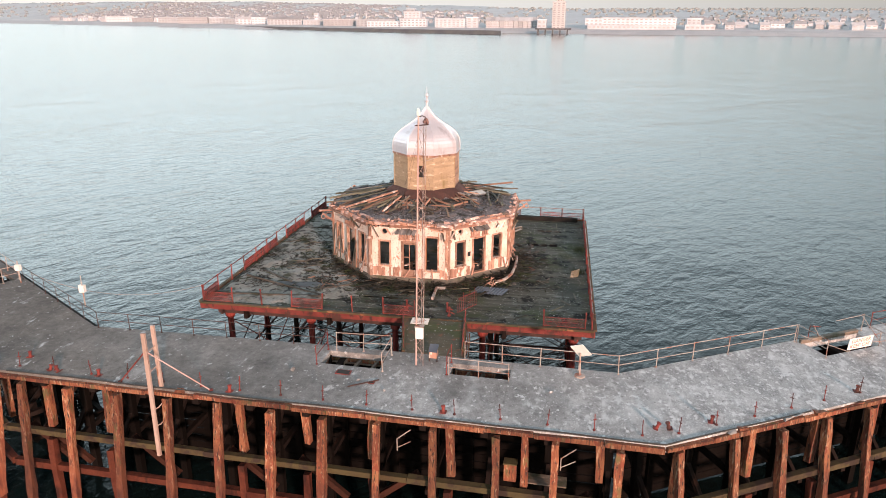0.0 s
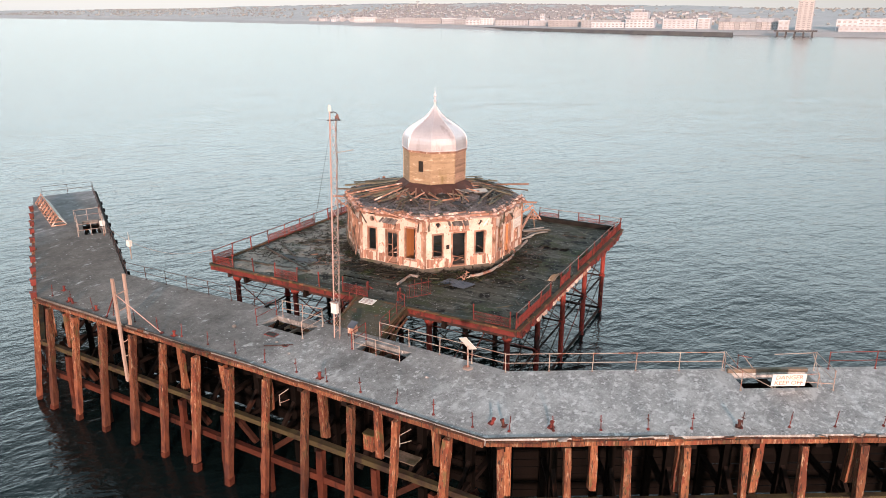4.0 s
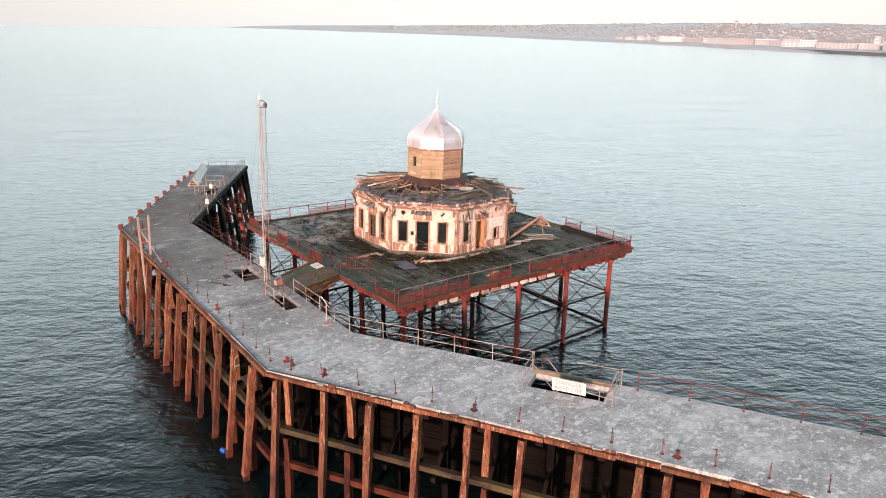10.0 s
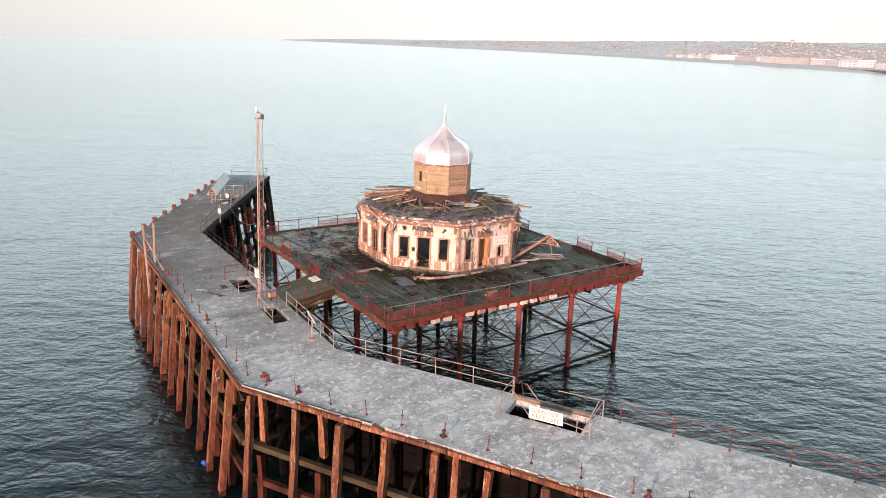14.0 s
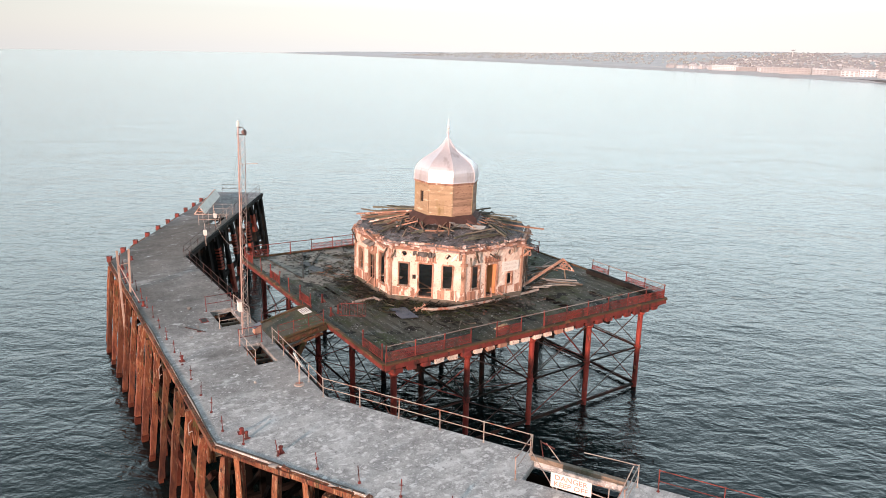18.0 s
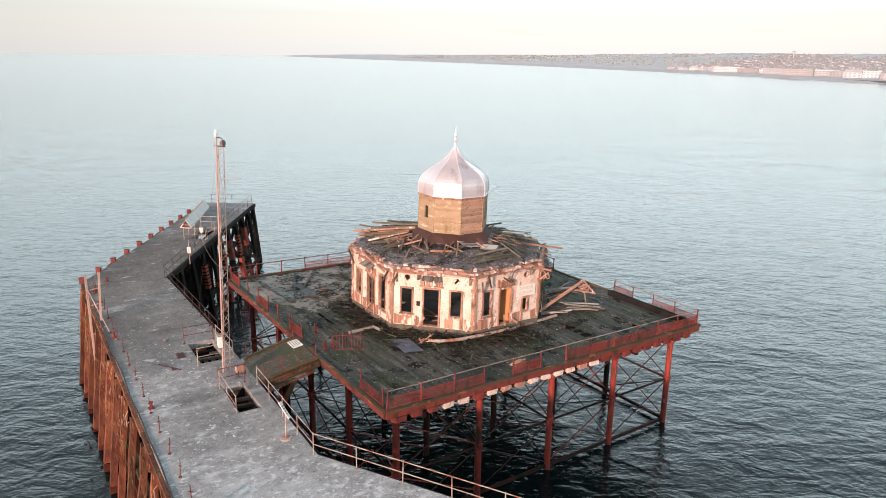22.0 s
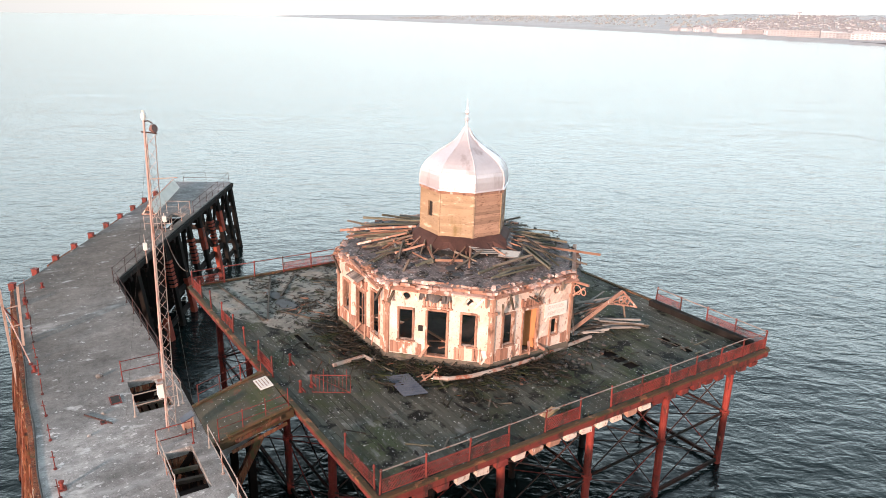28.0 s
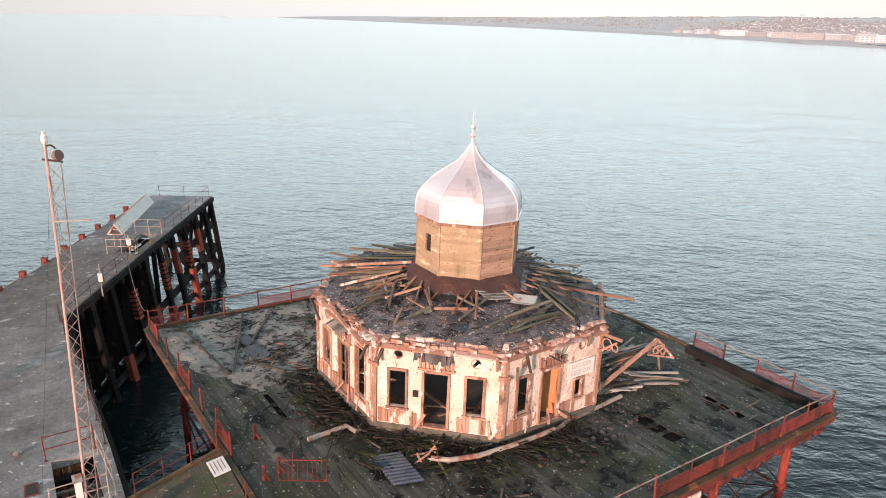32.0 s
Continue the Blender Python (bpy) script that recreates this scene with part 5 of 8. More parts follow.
# the broken rim: a sloping eaves board, a row of loose bricks over it and pink plaster lumps along the felt edge
CORNICE = material("pink_broken_cornice", [(0.66, 0.45, 0.39), (0.50, 0.31, 0.26)], 1.4, 13, 0.85, grain=0.5, vary=0.3, stains=[((0.78, 0.64, 0.58), 2.4, 0.56, 0.06, (1, 1, 1)), ((0.22, 0.11, 0.085), 6.0, 0.60, 0.05, (1, 1, 1))])
for k in range(8):
    m, t, o = face_frame(k, 5.95 if k == 1 else 6.30)
    half = 6.30 * math.tan(math.pi / 8) - (0.3 if k == 1 else 0)
    brk = random.Random(70 + k)
    if k == 2:
        continue
    if k in (1, 3):
        u = -half
        while u < half - 0.05:
            w = min(brk.uniform(0.25, 1.3), half - u)
            q0 = m + t * u - o * brk.uniform(0.0, 0.14) + Vector((0, 0, 11.44 + brk.uniform(-0.05, 0.03)))
            part("cornice", Geo().beam(q0, q0 + t * w + Vector((0, 0, brk.uniform(-0.05, 0.05))), brk.uniform(0.12, 0.2), brk.uniform(0.07, 0.16), twist=brk.uniform(-0.2, 0.2)).shake(0.02), FELT, roof_ob)
            u += w
        continue
    u = -half
    while u < half - 0.05:
        w = min(brk.uniform(0.9, 2.4), half - u)
        if brk.random() < 0.93:
            q0, q1 = m + t * (u + 0.01) + o * 0.03 + Vector((0, 0, 11.31 + brk.uniform(-0.03, 0.02))), m + t * (u + w - 0.01) + o * brk.uniform(0.0, 0.06) + Vector((0, 0, 11.31 + brk.uniform(-0.04, 0.02)))
            part("eaves_board", Geo().beam(q0, q1, 0.22, 0.06, twist=brk.uniform(0.2, 0.5)).shake(0.012), brk.choice([BARE, BARE, CORNICE, REDWOOD]), roof_ob)
        u += w
    u = -half + 0.05
    while u < half - 0.1:
        w = brk.uniform(0.12, 0.34)
        if brk.random() < 0.82:
            c = m + t * (u + w / 2) - o * brk.uniform(0.02, 0.12) + Vector((0, 0, 11.44 + brk.uniform(-0.02, 0.03)))
            part("cornice_brick", Geo().beam(c - t * w * 0.44, c + t * w * 0.44 + Vector((0, 0, brk.uniform(-0.04, 0.04))), brk.uniform(0.16, 0.26), brk.uniform(0.09, 0.15), twist=brk.uniform(-0.3, 0.3)).shake(0.025), brk.choice([CORNICE, CORNICE, BARE]), roof_ob)
        u += w
    u = -half + 0.03
    while u < half - 0.1:
        w = brk.uniform(0.10, 0.42)
        if brk.random() < 0.92:
            c = m + t * (u + w / 2) - o * brk.uniform(0.12, 0.34) + Vector((0, 0, 11.63 + brk.uniform(-0.02, 0.06)))
            if brk.random() < 0.75:
                g = Geo().beam(c - t * w * 0.52, c + t * w * 0.52 + Vector((0, 0, brk.uniform(-0.05, 0.05))), brk.uniform(0.12, 0.34), brk.uniform(0.05, 0.12), twist=brk.uniform(-0.45, 0.3)).shake(0.045)
            else:
                g = Geo().lump(c, brk.uniform(0.07, 0.15), 0.6, 6, 3).shake(0.04)
            part("cornice_lump", g, brk.choice([CORNICE, CORNICE, CORNICE, BARE, FRAME, RUBBLE]), roof_ob)
        u += w * 0.92
# felt skirt under the drum
for k in range(8):
    m0, t0, o0 = face_frame(k, 2.14)
    steps = 5
    low = [2.92 + rng.uniform(-0.34, 0.22) if k not in (1, 2, 3) else 2.5 for _ in range(steps + 1)]
    g = Geo()
    for thick in (0.0, 0.03):
        for i in range(steps + 1):
            f_ = (i / steps - 0.5) * 2 * math.tan(math.pi / 8)
            for ap, z in ((2.14, 12.74), (2.45, 12.52), (low[i], 12.30 - (low[i] - 2.5) * 0.35)):
                q = Vector((CX, CY, z - thick)) + o0 * ap + t0 * ap * f_
                g.v.append((q.x, q.y, q.z + rng.uniform(-0.02, 0.02)))
    c3 = 3 * (steps + 1)
    for i in range(steps):
        for j in range(2):
            q = (3 * i + j, 3 * i + j + 1, 3 * i + 3 + j + 1, 3 * i + 3 + j)
            g.f += [q, tuple(c3 + x for x in q[::-1])]
        g.f.append((3 * i + 2, c3 + 3 * i + 2, c3 + 3 * i + 5, 3 * i + 5))
    part("skirt", g, SKIRT, roof_ob, "torn red-brown felt skirt round the drum")
for i in range(24):
    a = radians(15 * i + rng.uniform(-3, 3))
    o = Vector((math.cos(a), math.sin(a), 0))
    c = Vector((CX, CY, 0))
    part("roof_rafter", Geo().beam(c + o * 2.3 + Vector((0, 0, 12.30)), c + o * rng.uniform(3.2, 3.7) + Vector((0, 0, 12.12)), 0.06, 0.08), REDWOOD, roof_ob)

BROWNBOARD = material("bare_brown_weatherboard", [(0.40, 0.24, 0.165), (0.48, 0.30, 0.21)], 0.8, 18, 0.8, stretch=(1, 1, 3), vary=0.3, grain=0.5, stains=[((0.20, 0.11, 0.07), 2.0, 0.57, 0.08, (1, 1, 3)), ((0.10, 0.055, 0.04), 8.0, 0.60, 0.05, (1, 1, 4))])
# black ring laid on the felt to paint a dark gap
void = Geo()
void.v = ring(2.3, 12.28) + ring(3.25, 12.09) + ring(3.25, 11.95) + ring(2.3, 12.1)
void.f = [(j * 8 + i, j * 8 + (i + 1) % 8, ((j + 1) % 4) * 8 + (i + 1) % 8, ((j + 1) % 4) * 8 + i) for j in range(4) for i in range(8)]
part("roof_gap", void, BLACK, roof_ob, "black ring painted as a dark gap in the roof round the drum")
# rafter tails over a black strip painted as a dark slot under the cornice
for k in range(8):
    g = Geo()
    if k == 2:
        continue
    slab(g, k, -SIDE / 2, SIDE / 2, 11.18, 11.30, 0.012, 0.001)
    part("eaves_slot", g, BLACK, hall)
    m, t, o = face_frame(k)
    u = -SIDE / 2 + 0.15
    while u < SIDE / 2:
        if rng.random() < 0.85:
            c = m + t * (u + rng.uniform(-0.03, 0.03))
            part("rafter_tail", Geo().beam(c + Vector((0, 0, 11.24)), c + o * rng.uniform(0.1, 0.3) + Vector((0, 0, 11.23)), 0.10, 0.11), BARE if rng.random() < 0.8 else OLDWOOD, roof_ob)
        u += 0.31
# drum: lapped boards on a core painted black as its dark inside, with one small opening
DRUM_Z0, DRUM_Z1, DAP = 12.62, 15.0, 2.12
core = Geo()
core.v = ring(DAP - 0.12, DRUM_Z0 - 0.4) + ring(DAP - 0.12, DRUM_Z1 + 0.1)
core.f = [(i, (i + 1) % 8, 8 + (i + 1) % 8, 8 + i) for i in range(8)]
drum_ob = part("drum", core, BLACK, hall, "ochre weatherboarded drum")
rows_n = 15
DH = (DRUM_Z1 - DRUM_Z0) / rows_n
dhalf = DAP * math.tan(math.pi / 8)
for k in range(8):
    m, t, o = face_frame(k, DAP)
    for j in range(rows_n):
        z0 = DRUM_Z0 + j * DH
        spans = [(-dhalf, dhalf)]
        if k == 6 and 13.96 - 0.34 < z0 + DH / 2 < 13.96 + 0.34:
            spans = [(-dhalf, -0.18), (0.24, dhalf)]
        for a, b in spans:
            b0, b1 = m + t * a, m + t * b
            q = [b0 - o * 0.10, b1 - o * 0.10, b1 + o * 0.016, b0 + o * 0.016]
            r = [b0 - o * 0.10, b1 - o * 0.10, b1 - o * 0.03, b0 - o * 0.03]
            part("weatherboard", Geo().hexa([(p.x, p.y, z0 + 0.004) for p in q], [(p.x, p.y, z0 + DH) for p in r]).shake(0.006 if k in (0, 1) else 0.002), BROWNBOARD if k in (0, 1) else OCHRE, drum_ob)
    a = radians(45 * k + 22.5)
    c = Vector((CX, CY, 0)) + Vector((math.cos(a), math.sin(a), 0)) * (DAP / math.cos(math.pi / 8) - 0.02)
    part("corner_bead", Geo().beam(c + Vector((0, 0, DRUM_Z0)), c + Vector((0, 0, DRUM_Z1)), 0.08, 0.08, (math.cos(a), math.sin(a), 0)), OCHRE, drum_ob)
    g = Geo().beam(m - t * (dhalf + 0.03) + o * 0.03 + Vector((0, 0, 15.03)), m + t * (dhalf + 0.03) + o * 0.03 + Vector((0, 0, 15.03)), 0.10, 0.16)
    part("drum_cornice", g, FRAME, drum_ob)
dome = Geo()
prof = [(2.13, 15.06), (2.18, 15.10), (2.19, 15.30), (2.19, 15.56), (2.16, 15.80), (2.10, 15.98), (1.99, 16.18), (1.83, 16.38), (1.60, 16.58), (1.32, 16.78), (1.02, 16.98), (0.74, 17.19), (0.52, 17.40), (0.34, 17.62), (0.20, 17.85), (0.14, 17.98)]
dome.v = [p for ap, z in prof for p in ring(ap, z)]
dome.f = [(j * 8 + i, j * 8 + (i + 1) % 8, (j + 1) * 8 + (i + 1) % 8, (j + 1) * 8 + i) for j in range(len(prof) - 1) for i in range(8)]
dome_ob = part("dome", dome, DOME, hall, "pale pinkish metal onion dome with raised ribs")
for i in range(8):
    a = radians(45 * i + 22.5)
    pts = [(CX + ap / math.cos(math.pi / 8) * math.cos(a), CY + ap / math.cos(math.pi / 8) * math.sin(a), z) for ap, z in prof]
    part("dome_rib", Geo().path(pts, 0.032, 6), DOME, dome_ob)
for i in range(8):
    m, t, o = face_frame(i, 2.215)
    h2 = 2.2 * math.tan(math.pi / 8)
    part("dome_eave", Geo().tube(m - t * h2 + Vector((0, 0, 15.12)), m + t * h2 + Vector((0, 0, 15.12)), 0.035, 6), DOME, dome_ob)
    ap, z = 2.10, 15.98
    m, t, o = face_frame(i, ap)
    h2 = ap * math.tan(math.pi / 8)
    part("dome_seam", Geo().tube(m - t * h2 + Vector((0, 0, z)), m + t * h2 + Vector((0, 0, z)), 0.014, 5), DOME, dome_ob)
fin = Geo().lathe([(0.15, 17.95), (0.08, 18.1), (0.065, 18.3), (0.14, 18.42), (0.06, 18.54), (0.05, 18.64), (0.12, 18.76), (0.10, 18.86), (0.04, 18.94), (0.025, 19.05), (0.012, 19.4)], 10, CX, CY)
part("finial", fin, DOME, hall, "turned metal finial")
# ---- lattice mast, leaning a little ----
mast = thing("lattice_mast", (4.45, -16.5, DECK_Z), "tall slim rusty lattice mast with lamp and floodlight", "mast")
LEAN_Y = 0.45 / 12.2


def mast_at(x, y, z):
    return (x + (z - DECK_Z) * 0.012, y + (z - DECK_Z) * LEAN_Y, z)


legs = [(4.28, -16.84), (4.64, -16.84), (4.46, -16.52)]
for i, (x, y) in enumerate(legs):
    top = 19.72 if i == 0 else 19.2
    part("mast_leg", Geo().tube(mast_at(x, y, DECK_Z), mast_at(x, y, top), 0.040 if i == 0 else 0.016, 7), MASTP if i == 0 else GALV, mast)
z, i = DECK_Z + 0.2, 0
while z < 18.8:
    for j in range(3):
        a, b = legs[j], legs[(j + 1) % 3]
        if i % 2:
            a, b = b, a
        part("mast_lacing", Geo().tube(mast_at(*a, z), mast_at(*b, z + 0.45), 0.009, 4), MASTP, mast)
    z += 0.45
    i += 1
x0, y0, z0 = mast_at(*legs[0], 19.72)
part("mast_lamp", Geo().lathe([(0.07, z0 - 0.05), (0.09, z0 + 0.0), (0.09, z0 + 0.14), (0.05, z0 + 0.18), (0.05, z0 + 0.26), (0.02, z0 + 0.28)], 10, x0, y0), WHITE, mast, "white lamp housing")
part("floodlight_arm", Geo().path([(x0, y0, z0 - 0.12), (x0 + 0.15, y0 + 0.12, z0 - 0.08), (x0 + 0.28, y0 + 0.22, z0 - 0.16)], 0.025), DARK_IRON, mast)
LAMP_IRON = material("rust_brown_lamp_housing", [(0.17, 0.095, 0.085), (0.25, 0.14, 0.12)], 3.0, 20, 0.75, grain=0.5)
fc, fo = Vector((x0 + 0.30, y0 + 0.24, z0 - 0.34)), Vector((0.75, 0.6, 0.25)).normalized()
part("floodlight", Geo().tube(fc - fo * 0.14, fc - fo * 0.04, 0.08, 12), LAMP_IRON, mast, "rust-brown floodlight housing")
part("floodlight_rim", Geo().tube(fc - fo * 0.04, fc + fo * 0.06, 0.145, 14), LAMP_IRON, mast)
part("cross_arm", Geo().tube((x0 - 0.15, y0 - 0.1, z0 - 0.5), (x0 + 0.4, y0 + 0.32, z0 - 0.5), 0.03, 6), DARK_IRON, mast)
xa, ya, za = mast_at(*legs[1], 17.6)
part("aerial", Geo().tube((xa, ya, za), (xa + 0.45, ya + 0.85, za + 0.05), 0.02, 5), GALV, mast)
part("aerial", Geo().tube((xa, ya, za - 0.15), (xa, ya, za + 0.9), 0.012, 4), GALV, mast)
part("meter_box", Geo().box(4.32, 4.70, -17.06, -16.86, 8.80, 9.42), WHITE, mast, "pale cabinet fixed to the mast")
part("meter_shelf", Geo().box(4.28, 4.74, -17.10, -16.82, 9.424, 9.45), GALV, mast)
for dx, dy in ((-1.9, -1.6), (-3.2, 0.2), (2.4, 0.4)):
    part("guy_wire", Geo().tube((x0, y0, z0 - 0.9), (4.4 + dx, -16.5 + dy, DECK_Z), 0.005, 4), CABLE, mast)
locker = thing("junction_box", (5.05, -16.1, DECK_Z), "rust-brown tilted junction box beside the mast foot", "box")
for a, b in (((4.85, -16.3), (4.85, -16.3)), ((5.25, -16.3), (5.25, -16.3)), ((5.05, -15.9), (5.05, -15.9))):
    part("leg", Geo().tube((*a, DECK_Z), (*b, DECK_Z + 0.3), 0.03, 5), DARK_IRON, locker)
part("case", Geo().hexa([(4.85, -16.38, DECK_Z + 0.22), (5.25, -16.38, DECK_Z + 0.22), (5.25, -15.95, DECK_Z + 0.26), (4.85, -15.95, DECK_Z + 0.26)], [(4.87, -16.36, DECK_Z + 0.58), (5.23, -16.36, DECK_Z + 0.58), (5.23, -15.97, DECK_Z + 0.74), (4.87, -15.97, DECK_Z + 0.74)]), BARE, locker)
part("lid", Geo().beam((5.05, -16.42, DECK_Z + 0.58), (5.05, -15.92, DECK_Z + 0.79), 0.46, 0.03), SHEET, locker, "grey metal lid")

rope = thing("slack_rope", wing(-1, 9.0, 0.2, DECK_Z), "thin pale rope sagging from the wing railing to the platform corner", "rope")
ra, rb = Vector(wing(-1, 9.0, 0.2, DECK_Z + 0.9)), Vector((-9.85, -12.5, 8.7))
part("rope", Geo().path([ra.lerp(rb, i / 14) - Vector((0, 0, 1.0 * (1 - (i / 7 - 1) ** 2))) for i in range(15)], 0.012, 4), GALV, rope)
# ---- landing stage: rails, posts, signs, hatches ----
def V(x, y, z):
    return Vector((x, y, z))


def tube_rail(pts, name, label, mat, height=1.0, bars=(0.5, 1.0), r=0.021, step=2.0, at=None, category="railing"):
    """A tube rail along points on a deck, with a post every step metres."""
    rail = thing(name, pts[0], label, category)
    for a, b in zip(pts, pts[1:]):
        a, b = Vector(a), Vector(b)
        for k in bars:
            part("rail_bar", Geo().tube(a + V(0, 0, height * k), b + V(0, 0, height * k), r, 6), mat, rail)
        n = max(1, round((b - a).length / step))
        for i in range(n + (1 if b == Vector(pts[-1]) else 0)):
            p = a.lerp(b, i / n)
            tilt = V(rng.uniform(-0.03, 0.03), rng.uniform(-0.03, 0.03), 0)
            part("rail_post", Geo().tube(p, p + tilt + V(0, 0, height + 0.04), r * 1.15, 6), mat, rail)
            part("post_foot", Geo().tube(p, p + V(0, 0, 0.03), r * 3.2, 8), mat, rail)
    return rail


Z = DECK_Z
tube_rail([V(6.6, IN_Y - 0.15, Z), V(KX - 0.1, IN_Y - 0.15, Z), V(*wing(1, 10.8, 0.15, Z))], "tube_railing", "white-painted rusty two-bar tube railing along the deck edge", GALV)
tube_rail([V(*wing(1, 16.2, 0.2, Z)), V(*wing(1, 35.5, 0.2, Z))], "tube_railing", "thin rusty two-bar railing along the deck edge", RED_IRON, 0.95, r=0.02, step=2.4)
tube_rail([V(-0.8, inner_y(-0.8) - 0.12, Z), V(-KX + 0.1, inner_y(-KX) - 0.12, Z), V(*wing(-1, 10.9, 0.15, Z))], "wire_railing", "thin dark two-bar railing along the inner edge", DARK_IRON, 0.95, r=0.018, step=1.9)
tube_rail([V(*wing(-1, 16, 0.15, Z)), V(*wing(-1, 27.1, 0.15, Z)), V(*wing(-1, 27.1, 5.0, Z))], "wire_railing", "thin dark two-bar railing round the far end", DARK_IRON, 0.95, r=0.018, step=1.9)


def hatch_fence(pts, label, mat, gates=(), step=1.6):
    return tube_rail([Vector(p) for p in pts], "hatch_fence", label, mat, 1.0, r=0.021, step=step, category="fence")


h = HOLES[0]
hatch_fence([V(h[0] - 0.15, h[3] + 0.1, Z), V(h[0] - 0.15, h[2] - 0.15, Z)], "rusty tube fence at the end of the open hatch", RED_IRON)
hatch_fence([V(h[1] + 0.2, h[3] + 0.15, Z), V(h[1] + 0.2, h[2] - 0.2, Z)], "white tube fence at the end of the open hatch", GALV)
hatch_fence([V(h[0] + 0.3, h[2] + 1.55, Z), V(h[1] + 0.1, h[2] + 1.75, Z)], "white tube fence along the open hatch", GALV)
h = HOLES[1]
hatch_fence([V(h[0] - 0.12, h[3] + 0.1, Z), V(h[0] - 0.12, h[2] - 0.1, Z)], "bent rusty fence at the end of the open hatch", RED_IRON)
hatch_fence([V(h[0], h[2] - 0.12, Z - 0.05), V(h[1], h[2] - 0.12, Z - 0.1)], "low fallen tube fence along the open hatch", GALV)
lab = "white tube fence round the far open hatch"
hatch_fence([V(*wing(-1, 10.95, 0.35, Z)), V(*wing(-1, 10.95, 2.5, Z))], lab, GALV, step=1.1)
hatch_fence([V(*wing(-1, 15.85, 2.5, Z)), V(*wing(-1, 15.85, 0.35, Z))], lab, GALV, step=1.1)
hatch_fence([V(*wing(-1, 11.2, 0.3, Z)), V(*wing(-1, 15.6, 0.3, Z))], lab, GALV, step=2.2)
hatch_fence([V(*wing(-1, 12.0, 2.4, Z - 0.15)), V(*wing(-1, 15.6, 2.4, Z - 0.15))], lab, GALV, step=1.8)
lab = "white tube end frame of the open hatch"
hatch_fence([V(*wing(1, 10.88, 0.22, Z)), V(*wing(1, 10.90, 2.15, Z))], lab, GALV, step=2.5)
hatch_fence([V(*wing(1, 15.40, 0.30, Z)), V(*wing(1, 15.32, 2.26, Z))], lab, GALV, step=2.5)
fl_ = thing("hatch_rail", wing(1, 14.66, 2.06, Z), "bent white tube rail along the open hatch", "rail")
part("rail_bar", Geo().tube(wing(1, 13.9, 2.06, Z + 0.36), wing(1, 15.32, 2.2, Z + 0.30), 0.022, 6), GALV, fl_)
part("rail_bar", Geo().tube(wing(1, 13.9, 2.06, Z + 0.74), wing(1, 14.66, 2.06, Z + 0.78), 0.02, 6), GALV, fl_)
part("rail_post", Geo().tube(wing(1, 14.66, 2.06, Z), wing(1, 14.66, 2.04, Z + 0.82), 0.024, 6), GALV, fl_)
part("brace", Geo().tube(wing(1, 10.92, 0.5, Z + 0.5), wing(1, 12.5, 2.08, Z + 0.05), 0.022, 6), GALV, fl_)
part("brace", Geo().tube(wing(1, 15.2, 0.4, Z + 0.95), wing(1, 14.9, 2.05, Z + 0.05), 0.022, 6), GALV, fl_)
fb_ = thing("hatch_back_rail", wing(1, 11.3, 0.3, Z), "leaning rusty rail behind the open hatch", "rail")
part("rail_bar", Geo().tube(wing(1, 13.2, 0.45, Z + 1.0), wing(1, 15.38, 0.3, Z + 0.98), 0.02, 6), GALV, fb_)
part("rail_post", Geo().tube(wing(1, 11.5, 0.35, Z), wing(1, 11.35, 0.5, Z + 1.05), 0.022, 6), RED_IRON, fb_)
part("brace", Geo().tube(wing(1, 11.6, 0.5, Z + 1.0), wing(1, 12.4, 0.38, Z + 0.02), 0.022, 6), GALV, fb_)
part("brace", Geo().tube(wing(1, 11.35, 0.5, Z + 1.0), wing(1, 12.0, 0.6, Z + 0.9), 0.02, 6), RED_IRON, fb_)
part("kerb", Geo().beam(V(*wing(1, 10.95, 0.38, Z + 0.10)), V(*wing(1, 15.0, 0.38, Z + 0.10)), 0.2, 0.2).shake(0.02), OLDWOOD, fb_, "rusty timber kerb")
# timbers down in the hatches
for i, (x0, x1, y0, y1) in enumerate(HOLES):
    st = thing("hatch_stair", (x0, y0, Z - 1), "dark broken timber treads inside the deck opening", "steps")
    for j in range(5):
        part("tread", Geo().box(x0 + 0.1, x1 - 0.1, y0 + 0.15 + j * 0.28, y0 + 0.38 + j * 0.28, Z - 1.5 + j * 0.22, Z - 1.44 + j * 0.22).shake(0.02), OLDWOOD if i == 0 else TAR_SHADE, st)
    part("string", Geo().beam((x0 + 0.06, y0 + 0.1, Z - 1.6), (x0 + 0.06, y1, Z - 0.3), 0.08, 0.25), TAR_SHADE, st)
    part("string", Geo().beam((x1 - 0.06, y0 + 0.1, Z - 1.6), (x1 - 0.06, y1, Z - 0.3), 0.08, 0.25), TAR_SHADE, st)
